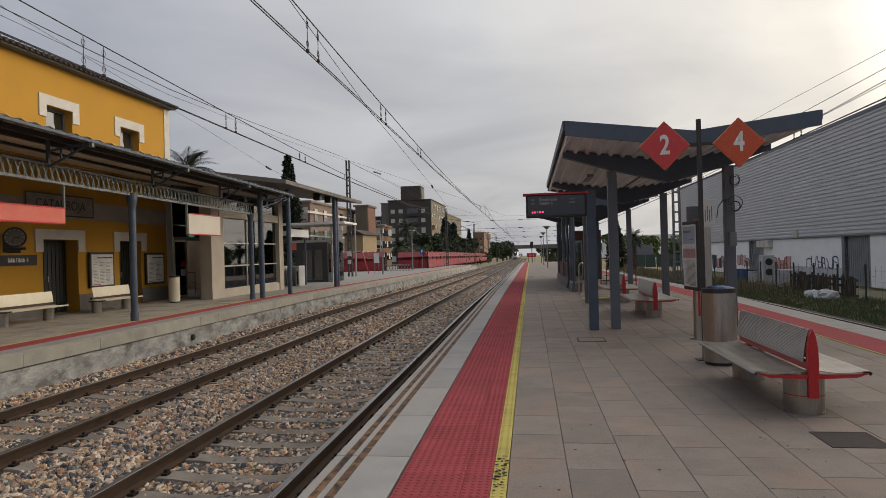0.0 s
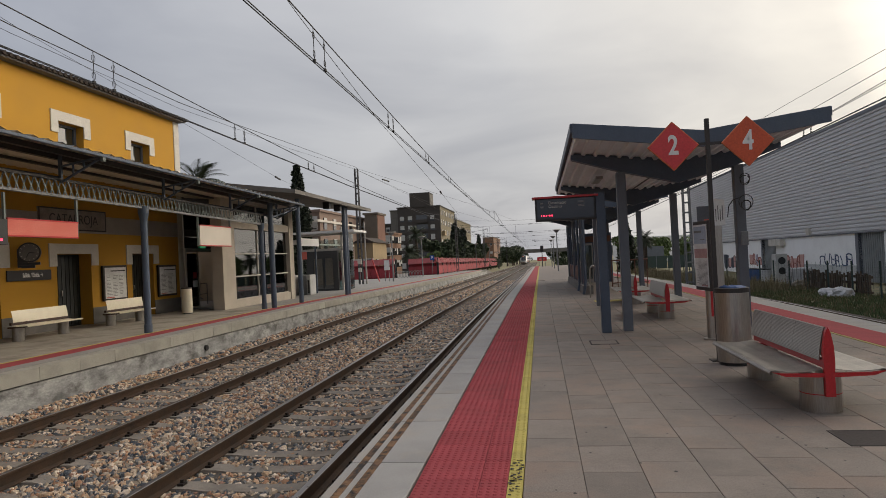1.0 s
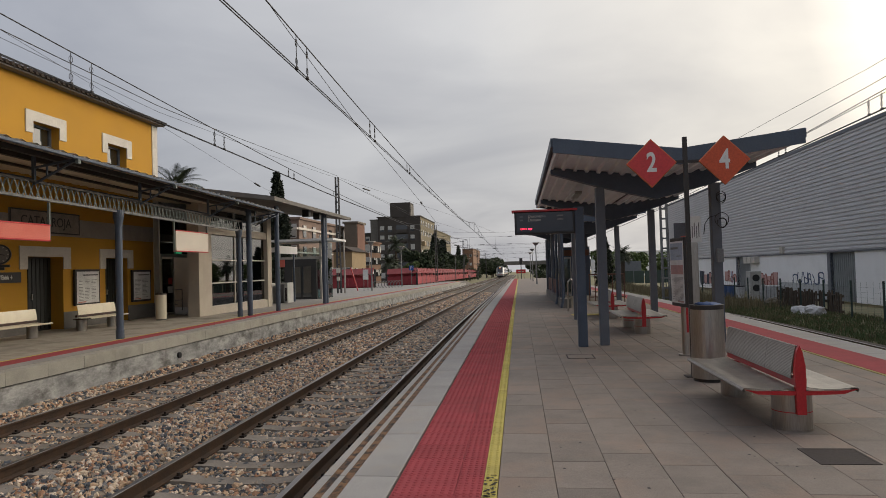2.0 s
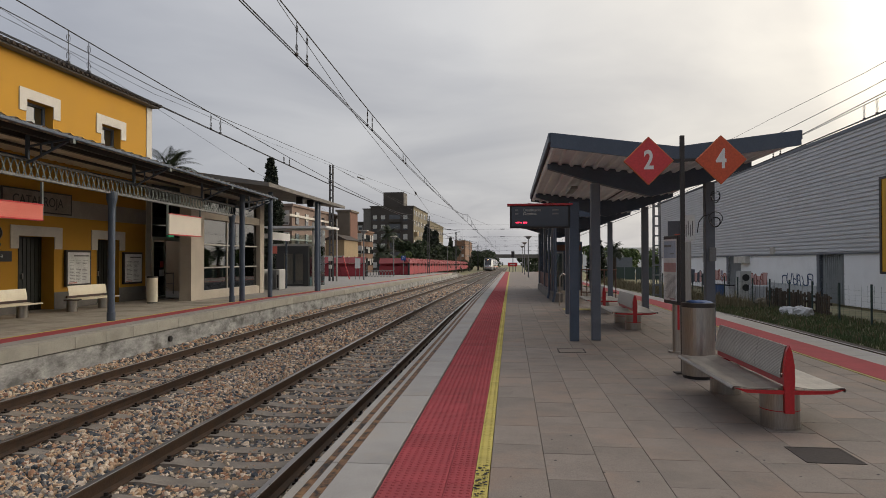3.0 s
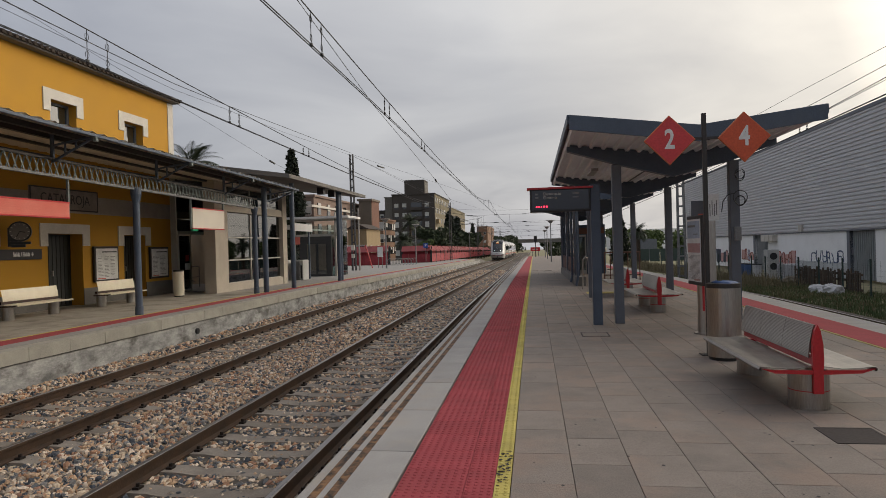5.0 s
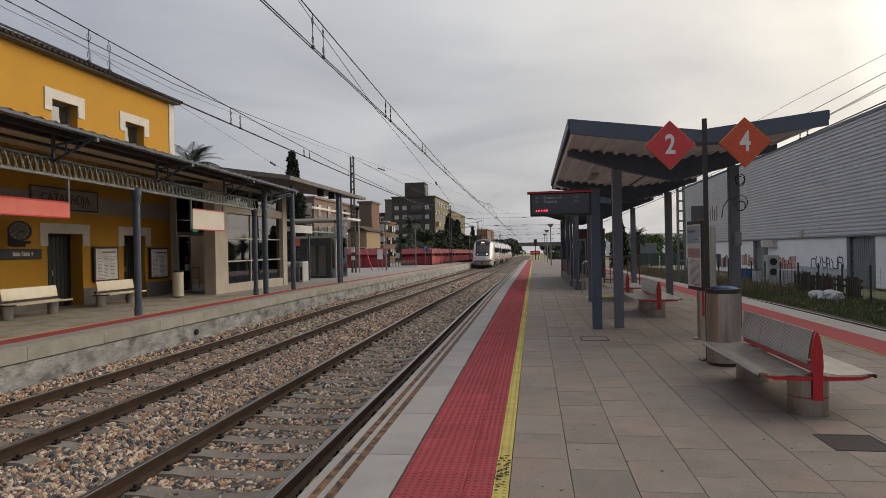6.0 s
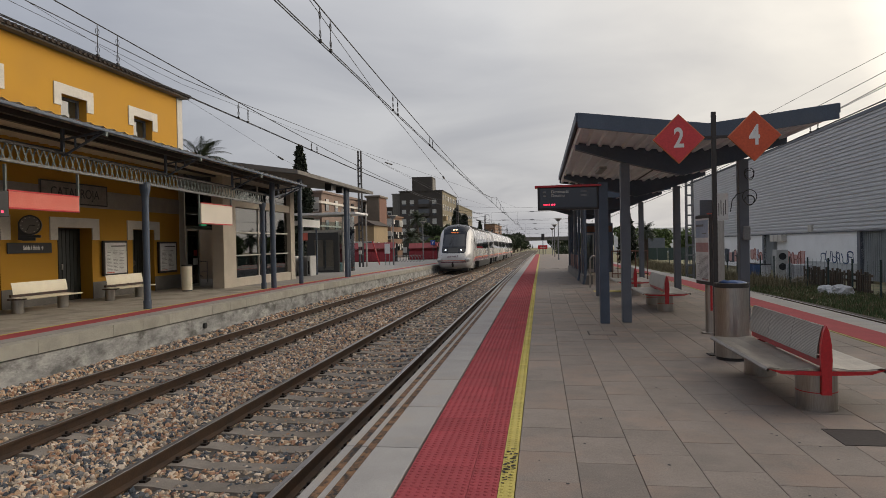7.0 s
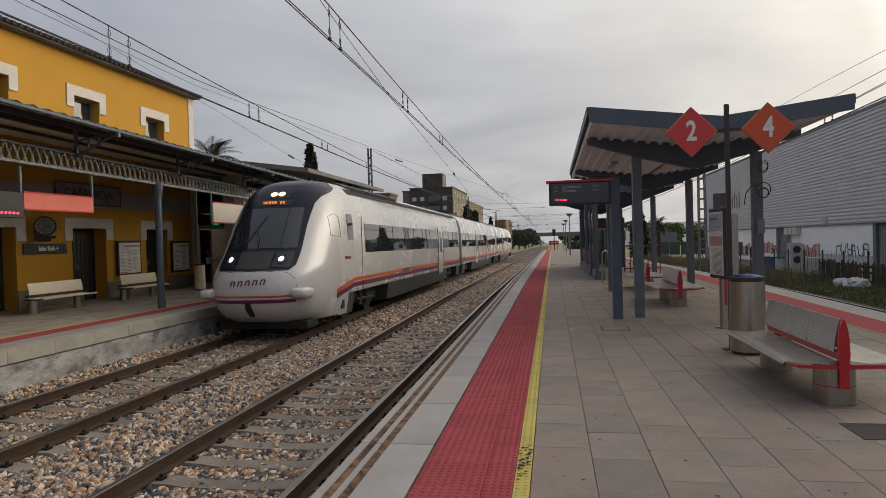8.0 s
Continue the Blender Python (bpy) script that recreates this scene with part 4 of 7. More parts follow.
def stair_enclosure():
    th = thing("underpass_enclosure", (2.40, 23.0, 0), "underpass stair enclosure with red panels and railings", "stair enclosure")
    part("kerb", boxes((-0.98, -0.62, 0, 12, 0, 0.32), bevel=0.01), M["bare_concrete"], th, "low concrete kerb")
    part("red_panel", boxes((-0.85, -0.79, 0.6, 12, 0.35, 0.95)), M["brick_red"], th, "dull red side panel")
    for y in np.arange(0.6, 12.1, 1.9):
        part("upright", boxes((-0.87, -0.78, y - 0.03, y + 0.03, 0.3, 2.9)), M["navy_steel"], th)
    part("glass", boxes((-0.83, -0.82, 0.7, 12, 0.98, 2.4)), M["clear_glass"], th)
    part("tactile_patch", boxes((-0.85, 1.2, -3.4, -2.8, 0.001, 0.006)), M["tactile_yellow"], th, "yellow tactile patch before the stairs")
    for x, y in ((-1.05, 1.6), (-0.98, -0.4)):
        part("downpipe", wire_tube([(x, y, 0.05), (x + 0.06, y, 0.3), (x + 0.06, y, 2.7), (x + 0.2, y, 2.95)], 0.045), M["navy_steel"], th, "bent downpipe")
    g = thing("red_railing", (2.7, 25.6, 0), "dark red tubular railing round the stairs", "railing")
    for i in range(7):
        part("baluster", rod(bmesh.new(), (i * 0.22, 0, 0), (i * 0.22, 0, 1.12), 0.02), M["brick_red"], g)
    part("top_rail", rod(bmesh.new(), (-0.02, 0, 1.12), (1.36, 0, 1.12), 0.026), M["brick_red"], g)
    part("mid_rail", rod(bmesh.new(), (-0.02, 0, 0.25), (1.36, 0, 0.25), 0.02), M["brick_red"], g)
    h = thing("stair_handrail", (1.55, 21.4, 0), "bent stainless handrail at the stairs", "handrail")
    b = bmesh.new()
    pts = [(0, 0, 0), (0.02, 0, 0.95), (0.10, 0, 1.05), (0.2, 0.1, 1.0), (0.24, 0.3, 0.5), (0.24, 0.3, 0.0)]
    for a, c in zip(pts, pts[1:]):
        rod(b, a, c, 0.025, 8)
    part("tube", b, M["stainless"], h)
    k = thing("lift_booth", (2.6, 33.5, 0), "dark glazed lift booth with a red sign band", "lift booth")
    part("shell", boxes((-1.0, 1.0, 0, 2.2, 0.0, 2.5)), M["navy_steel"], k)
    part("pane", boxes((-0.45, 0.0, -0.02, -0.004, 0.2, 1.9)), M["clear_glass"], k)
    part("sign_band", boxes((-0.95, 0.95, -0.03, -0.004, 2.05, 2.35)), M["brick_red"], k, "dark red sign band")
    part("door", boxes((-0.5, 0.05, -0.003, 0.0, 0.0, 2.0)), M["shutter"], k)


stair_enclosure()


# ---- station building ----
def station():
    th = thing("station_building", (-14.0, 0, 0), "ochre-yellow station building with pale window surrounds", "station building")
    y0, y1 = -10.0, 23.75
    wins = [(17.25 + 3.45 * k, 18.35 + 3.45 * k) for k in (-6, -5, -4, -3, -2, -1, 0, 1)]
    doors = [(16.98 + 3.5 * k, 18.45 + 3.5 * k) for k in (-6, -5, -4, -3, -2, -1, 0)] + [(20.5, 21.75)]
    # wall in bands, cut round the openings
    b = bmesh.new()

    def band(z0, z1, cuts):
        y = y0
        for a, c in sorted(cuts):
            box(b, -0.5, 0, y, a, z0, z1)
            y = c
        box(b, -0.5, 0, y, y1, z0, z1)
    band(0, 2.22, doors); band(2.22, 4.75, []); band(4.75, 6.2, wins); band(6.2, 7.42, [])
    part("wall", b, M["yellow_wall"], th, "ochre rendered wall")
    part("end_wall", boxes((-9, -0.5, y1 - 0.5, y1, 0, 7.42)), M["yellow_wall"], th)
    part("rear_wall", boxes((-9.5, -9, y0, y1, 0, 7.42)), M["yellow_wall"], th)
    part("quoin", boxes((-0.4, 0.03, y1 - 0.32, y1 + 0.03, 0, 7.40)), M["trim"], th, "pale corner strip")
    part("grey_band", boxes((0.0, 0.012, y0, y1 - 0.32, 2.86, 3.42)), M["band"], th, "grey painted band")
    y = y0
    for a, c in doors + [(y1 - 0.32, y1)]:
        part("plinth", boxes((0.0, 0.02, y, a, 0, 0.52)), M["plinth"], th)
        y = c
    for a, c in wins:
        w = part("window", boxes((-0.34, -0.30, a, c, 4.75, 6.2)), M["dark_pane"], th, "dark window pane")
        fr = bmesh.new()
        for q in ((a, a + 0.07), (c - 0.07, c)):
            box(fr, -0.30, -0.26, q[0], q[1], 4.75, 6.2)
        box(fr, -0.30, -0.262, a, c, 6.13, 6.2)
        part("window_frame", fr, M["post_steel"], w)
        b = boxes((0.0, 0.035, a - 0.29, c + 0.29, 6.2, 6.5), (0.0, 0.035, a - 0.29, a, 5.84, 6.2), (0.0, 0.035, c, c + 0.29, 5.84, 6.2))
        part("surround", b, M["trim"], w, "pale stepped window surround")
    for a, c in doors:
        d = part("door", boxes((-0.46, -0.42, a, c, 0, 2.22)), M["door_dark"], th, "dark panelled door")
        n = 9
        for i in range(n):
            q = a + (c - a) * (i + 0.5) / n
            part("board", boxes((-0.42, -0.405, q - 0.05, q + 0.05, 0.06, 2.16)), M["door_dark"], d)
        part("door_handle", boxes((-0.405, -0.36, a + 0.62, a + 0.66, 0.95, 1.12), bevel=0.008), M["stainless"], d, "chrome handle")
        b = boxes((0.0, 0.035, a - 0.3, c + 0.32, 2.22, 2.52), (0.0, 0.035, a - 0.3, a, 1.85, 2.22), (0.0, 0.035, c, c + 0.32, 1.85, 2.22))
        part("surround", b, M["trim"], d, "pale stepped door surround")
    # eaves and tiled roof
    part("eave_board", boxes((-9.9, 0.30, y0, y1 + 0.12, 7.42, 7.47)), M["bare_concrete"], th)
    b = bmesh.new()
    prism(b, [(-9.95, 7.47), (0.36, 7.47), (0.36, 7.50), (-4.7, 9.0), (-9.95, 7.50)], "y", y0, y1 + 0.16)
    roof = part("roof", b, M["roof_tile"], th, "dark weathered tiled roof")
    b = bmesh.new()
    for i in range(int((y1 + 0.2 - y0) / 0.22)):
        cyl(b, (0, 0, 0), 0.055, 1.2, 8, 0.05, pose(0.42, y0 + 0.1 + i * 0.22, 7.495, 0, -73, 0))
    part("roof_tiles", b, M["roof_tile"], roof, "row of curved tile ends")
    th2 = thing("name_plaque", (-14.0, 0, 0), "old stone station name plaque with dark letters", "name plaque")
    p = part("slab", boxes((0.0, 0.06, 16.3, 19.15, 2.92, 3.58), bevel=0.01), M["plaque"], th2)
    part("border", boxes((0.055, 0.064, 16.3, 19.15, 2.92, 2.96), (0.055, 0.064, 16.3, 19.15, 3.54, 3.58), (0.055, 0.064, 16.3, 16.34, 2.96, 3.54), (0.055, 0.064, 19.11, 19.15, 2.96, 3.54)), M["ink_dark"], p)
    text_part("lettering", "CATARROJA", 0.40, M["ink_dark"], p, facing(0.063, 17.72, 3.25, "-x"), squash=0.93)


station()


def wall_poster(ya, yb, z0, z1, label, cols):
    th = thing("wall_poster", (-13.97, 0, 0), label, "poster case", "poster cases")
    part("frame", boxes((0, 0.08, ya, yb, z0, z1), bevel=0.012), M["dark_steel"], th, "dark brown frame")
    part("sheet", boxes((0.078, 0.086, ya + 0.07, yb - 0.07, z0 + 0.07, z1 - 0.07)), M["paper"], th)
    b = bmesh.new()
    rnd = random.Random(int(ya * 10))
    w = yb - ya - 0.3
    for c in range(cols):
        for i in range(15):
            z = z0 + 0.15 + i * (z1 - z0 - 0.45) / 15
            a = ya + 0.15 + c * w / cols
            if rnd.random() < 0.85:
                box(b, 0.0865, 0.089, a, a + w / cols * rnd.uniform(0.5, 0.85), z, z + 0.012)
    part("print", b, M["ink"], th, "columns of small print")
    part("header", boxes((0.0865, 0.0892, ya + 0.35, yb - 0.12, z1 - 0.2, z1 - 0.165)), M["ink_dark"], th)
    part("footer", boxes((0.0865, 0.0892, ya + 0.12, ya + 0.5, z0 + 0.09, z0 + 0.12)), M["board_red"], th)


wall_poster(18.85, 20.06, 0.68, 1.83, "framed timetable poster on the yellow wall", 3)
wall_poster(21.88, 23.06, 0.63, 1.79, "framed station map poster on the yellow wall", 2)


def exit_sign():
    th = thing("exit_sign", (-13.98, 0, 0), "dark exit sign reading Salida / Eixida", "sign")
    part("panel", boxes((0, 0.03, 15.14, 16.70, 1.48, 1.77), bevel=0.005), M["ink_dark"], th)
    text_part("lettering", "Salida / Eixida \u2192", 0.165, M["white"], th, facing(0.033, 16.02, 1.625, "-x"), squash=0.66, bold=0.004)
    ck = thing("wall_clock", (-13.62, 15.55, 2.24), "round black station clock on a wall bracket", "clock", rz=35)
    part("case", cyl(bmesh.new(), (0, 0, -0.09), 0.27, 0.18, 36, m=pose(0, 0, 0, 90, 0, 0)), M["black"], ck)
    f = part("dial", cyl(bmesh.new(), (0, 0, 0.088), 0.235, 0.008, 36, m=pose(0, 0, 0, 90, 0, 0)), M["plinth"], ck, "dim grey dial")
    b = bmesh.new()
    for i in range(12):
        a = i * math.pi / 6
        bar(b, (0.185 * math.sin(a), -0.099, 0.185 * math.cos(a)), (0.222 * math.sin(a), -0.099, 0.222 * math.cos(a)), 0.004, 0.016)
    part("hour_marks", b, M["trim"], f)
    b = bmesh.new()
    bar(b, (0, -0.101, 0), (0.13 * math.sin(1.75), -0.101, 0.13 * math.cos(1.75)), 0.004, 0.022)
    bar(b, (0, -0.101, 0), (0.17 * math.sin(3.6), -0.101, 0.17 * math.cos(3.6)), 0.004, 0.016)
    part("clock_pointer", b, M["black"], f)
    part("bracket", boxes((-0.24, 0.24, -0.06, 0.1, -0.34, -0.27), (-0.2, 0.12, -0.05, 0.08, -0.42, -0.34), (-0.28, -0.05, -0.04, 0.04, -0.4, 0.1), bevel=0.01), M["black"], ck)


exit_sign()


# ---- old corrugated canopy along the station ----
def station_canopy():
    th = thing("station_canopy", (0, 0, 0), "old corrugated canopy on iron trusses along the station", "platform canopy")
    y0, y1 = -8.0, 24.0
    xf, xr, zf, zr = -9.0, -14.06, 3.96, 4.56
    b, t = bmesh.new(), bmesh.new()
    n = int((y1 - y0) / 0.09)
    for bmx, lift in ((b, 0.0), (t, 0.012)):
        prev = None
        for i in range(n + 1):
            y = y0 + (y1 - y0) * i / n
            dz = 0.028 * math.sin(i * math.pi * 0.5)
            row = [bmx.verts.new((xf - 0.0, y, zf + dz + lift)), bmx.verts.new((xr, y, zr + dz + lift))]
            if prev:
                bmx.faces.new((prev[0], row[0], row[1], prev[1]))
            prev = row
    part("sheet_under", b, M["canopy_sheet"], th, "brownish corrugated sheet underside")
    part("sheet_top", t, M["canopy_top"], th, "dark corrugated sheet")
    part("gutter", boxes((xf - 0.02, xf + 0.05, y0, y1, zf - 0.075, zf - 0.015), bevel=0.01), M["navy_steel"], th, "dark front edge strip")
    for x, z, h in ((-9.50, 3.985, 0.11), (-10.1, 4.05, 0.13), (-12.0, 4.27, 0.06)):
        part("purlin", boxes((x - 0.05, x + 0.05, y0, y1, z - h, z)), M["dark_steel"], th)
    # lattice girder over the posts
    part("lower_chord", boxes((-10.045, -9.955, y0, 22.4, 3.10, 3.155)), M["galv"], th)
    part("upper_chord", boxes((-10.04, -9.96, y0, 22.4, 3.45, 3.50)), M["dark_steel"], th)
    g = bmesh.new()
    y = 8.0
    while y < 22.2:
        for a, c in (((-10.03, y, 3.14), (-10.03, y + 0.12, 3.46)), ((-9.97, y + 0.22, 3.14), (-9.97, y + 0.08, 3.46))):
            bar(g, a, c, 0.008, 0.036)
        y += 0.185
    part("girder_lattice", g, M["truss"], th, "slanting flat bars of the lattice girder")
    # sloping brackets from the girder to the front edge
    for y in (8.55, 12.35, 16.15, 19.95, 23.72):
        g = bmesh.new()
        bar(g, (-10.0, y, 3.42), (-9.08, y, 3.86), 0.04, 0.04)
        bar(g, (-10.0, y, 3.76), (-9.05, y, 3.90), 0.04, 0.04)
        bar(g, (-9.7, y, 3.56), (-9.7, y, 3.80), 0.03, 0.03)
        bar(g, (-9.45, y, 3.68), (-9.45, y, 3.84), 0.03, 0.03)
        bar(g, (-10.0, y, 3.5), (-13.9, y, 4.35), 0.06, 0.09)
        bar(g, (-10.0, y, 3.5), (-10.0, y, 4.0), 0.06, 0.06)
        part("bracket", g, M["navy_steel"], th, "braced iron bracket")
        part("bracket_shoe", boxes((-9.03, -8.96, y - 0.04, y + 0.04, zf - 0.16, zf - 0.02)), M["truss"], th)
    for y in (8.4, 15.2, 22.24):
        g = bmesh.new()
        cyl(g, (-10.0, y, 0.0), 0.085, 2.85, 20)
        cyl(g, (-10.0, y, 0.0), 0.10, 0.22, 20)
        cyl(g, (-10.0, y, 2.85), 0.085, 0.22, 20, 0.13)
        cyl(g, (-10.0, y, 3.07), 0.13, 0.09 + 0.0165 * (20 - y), 20)
        part("post", g, M["navy_steel"], th, "dark blue iron post with a flared capital")
    part("end_post", cyl(bmesh.new(), (-9.82, 22.7, 0), 0.10, 3.9, 20), M["navy_steel"], th, "plain dark blue tube post")
    part("end_post", cyl(bmesh.new(), (-9.72, 25.2, 0), 0.095, 4.25, 20), M["navy_steel"], th, "plain dark blue tube post")
    g = bmesh.new()
    for a, c in (((-9.8, 22.7, 3.35), (-9.72, 25.2, 3.85)), ((-9.8, 22.7, 3.62), (-9.72, 25.2, 3.92))):
        bar(g, a, c, 0.05, 0.05)
    for k in range(1, 6):
        y = 22.7 + k * 0.42
        bar(g, (-9.78, y, 3.35 + k * 0.084), (-9.78, y + 0.1, 3.62 + k * 0.05), 0.025, 0.025)
    part("end_bracket", g, M["navy_steel"], th)
    # the old roof falls gently towards its far end
    for o in th.children:
        if "post" not in o.name and o.name[:11] != "end_bracket":
            for v in o.data.vertices:
                v.co.z += 0.0165 * (20 - v.co.y)


station_canopy()


def hanging_board(ya, yb, z0, z1, mt, label, rim):
    th = thing("hanging_sign", (-10.0, 0, 0), label, "hanging sign", "hanging signs")
    part("panel", boxes((-0.05, 0.05, ya, yb, z0, z1)), mt, th)
    part("rim", boxes((-0.055, 0.06, ya - 0.01, yb + 0.01, z1, z1 + 0.03), (-0.055, 0.06, ya - 0.01, yb + 0.01, z0 - 0.03, z0)), rim, th, "red edge strip")
    for y in (ya - 0.03, yb + 0.03):
        part("hanger", boxes((-0.025, 0.025, y - 0.02, y + 0.02, z0 - 0.02, 3.2)), M["truss"], th, "grey hanging bar")


hanging_board(10.86, 12.74, 2.39, 2.69, M["board_red"], "faded red sign board hung under the canopy", M["red_paint"])
hanging_board(17.86, 19.8, 2.28, 2.86, M["board_white"], "blank cream sign board with red edges under the canopy", M["red_paint"])
sc = thing("departure_screen", (-10.0, 10.3, 0), "black departure screen with red LED text", "display")
part("case", boxes((-0.1, 0.1, -0.7, 0.5, 2.2, 2.68), bevel=0.01), M["black"], sc)
part("led_text", boxes(*[(0.101, 0.104, -0.4 + i * 0.09, -0.35 + i * 0.09, 2.27, 2.31) for i in range(9)]), M["led_red"], sc)
part("hanger", boxes((-0.02, 0.02, -0.6, -0.56, 2.68, 3.2)), M["truss"], sc)


# ---- modern entrance building with its concrete slab roof ----
def entrance_building():
    th = thing("entrance_building", (0, 0, 0), "modern beige entrance hall with large windows", "station hall")
    part("pier", boxes((-12.15, -11.7, 22.55, 23.55, 0, 4.4)), M["beige_wall"], th, "grey-beige corner pier")
    rows_z = (0.33, 1.2, 2.1, 3.05)
    part("sill_wall", boxes((-12.1, -11.7, 23.55, 29.0, 0, 0.3)), M["beige_wall"], th)
    part("lintel", boxes((-12.1, -11.7, 23.55, 29.0, 3.1, 3.4), (-12.1, -11.7, 23.55, 29.0, 4.1, 4.5)), M["beige_wall"], th)
    part("end_pier", boxes((-12.1, -11.66, 29.0, 29.5, 0, 4.4)), M["beige_wall"], th)
    part("return_wall", boxes((-24, -12.1, 29.3, 29.5, 0, 4.4)), M["beige_wall"], th)
    part("hall_back", boxes((-20, -19.8, 23.8, 29.3, 0, 2.4), (-20, -19.8, 23.8, 29.3, 4.4, 4.8)), M["bare_concrete"], th)
    part("rear_window", boxes((-19.92, -19.9, 23.8, 29.3, 2.4, 4.4)), M["clear_glass"], th, "high rear window band")
    part("hall_floor", boxes((-19.8, -12.1, 23.8, 29.3, 0.0, 0.02)), M["light_paving"], th)
    cols = (23.6, 25.75, 27.1, 28.95)
    for a, c in zip(cols, cols[1:]):
        for z0, z1 in ((0.33, 1.17), (1.23, 2.07), (2.13, 3.07), (3.43, 4.07)):
            w = part("window", boxes((-11.84, -11.82, a + 0.03, c - 0.03, z0, z1)), M["hall_glass"], th, "large reflecting window pane")
            part("window_frame", boxes((-11.82, -11.78, a, c, z0 - 0.05, z0), (-11.82, -11.78, a, a + 0.05, z0, z1)), M["win_frame"], w)
    # recessed sliding entrance
    d = part("entrance", boxes((-13.95, -13.9, 23.78, 28.5, 2.28, 2.42)), M["win_frame"], th, "pale door header")
    part("fanlight", boxes((-13.94, -13.92, 23.78, 28.5, 2.42, 3.9)), M["hall_glass"], d)
    part("sliding_leaf", boxes((-13.93, -13.91, 23.85, 24.7, 0.08, 2.22)), M["clear_glass"], d)
    part("leaf_frame", boxes((-13.94, -13.9, 23.8, 23.86, 0, 2.28), (-13.94, -13.9, 24.68, 24.74, 0, 2.28), (-13.94, -13.9, 23.86, 24.68, 0.0, 0.08)), M["win_frame"], d)
    part("exit_light", boxes((-13.89, -13.87, 24.9, 25.3, 2.44, 2.66)), M["sign_green"], d, "small green exit sign")
    part("sticker", boxes((-13.905, -13.90, 24.3, 24.55, 1.2, 1.45)), M["red_paint"], d, "round red sticker")
    part("notice", boxes((-13.905, -13.90, 24.25, 24.6, 0.85, 1.12)), M["paper"], d)
    part("inner_wall", boxes((-18.2, -18.0, 23.8, 29.2, 0, 2.3)), M["white"], th)
    part("counter", boxes((-17.6, -16.9, 24.2, 28.6, 0, 1.1), bevel=0.02), M["trim"], th, "pale ticket counter")
    part("upper_wall", boxes((-12.1, -11.72, 22.55, 29.5, 4.5, 4.72), (-14.2, -13.96, 23.78, 29.3, 3.9, 5.1)), M["bare_concrete"], th)
    # sloping concrete slab roof
    b = bmesh.new()
    prism(b, [(-9.2, 4.47), (-9.2, 4.31), (-15.5, 5.15), (-15.5, 5.40)], "y", 23.7, 35.0)
    part("slab_roof", b, M["bare_concrete"], th, "bare concrete slab roof")
    for y in (31.1, 31.42):
        part("slab_post", cyl(bmesh.new(), (-9.6, y, 0), 0.10, 4.36, 20), M["navy_steel"], th, "dark blue tube post")
    for y in (28.6, 30.2):
        part("downlight", boxes((-9.75, -9.45, y - 0.15, y + 0.15, 4.05, 4.38)), M["black"], th, "black square spotlight")


entrance_building()
for part_ob in bpy.data.objects["entrance_building"].children:      # footings below the falling pavement
    for v in part_ob.data.vertices:
        if abs(v.co.z) < 0.01:
            v.co.z -= 0.14
litter_bin(-12.5, 21.35, 0.18, 0.95, "pale cylindrical litter bin beside the entrance", cream=True)

hr = thing("wheelchair_ramp_rail", (-14.6, 25.2, 0), "dark handrails inside the entrance", "railing")
for y in (0, 0.7, 1.4):
    part("upright", rod(bmesh.new(), (0, y, 0), (0, y, 0.95), 0.02), M["galv"], hr)
    part("upright", rod(bmesh.new(), (-0.8, y, 0), (-0.8, y, 0.95), 0.02), M["galv"], hr)
for a, c, r in (((0, 0, 0.95), (0, 1.4, 0.95), 0.02), ((-0.8, 0, 0.95), (0, 1.0, 0.3), 0.02), ((0, 0, 0.5), (0, 1.4, 0.5), 0.015)):
    part("rail", rod(bmesh.new(), a, c, r), M["galv"], hr)


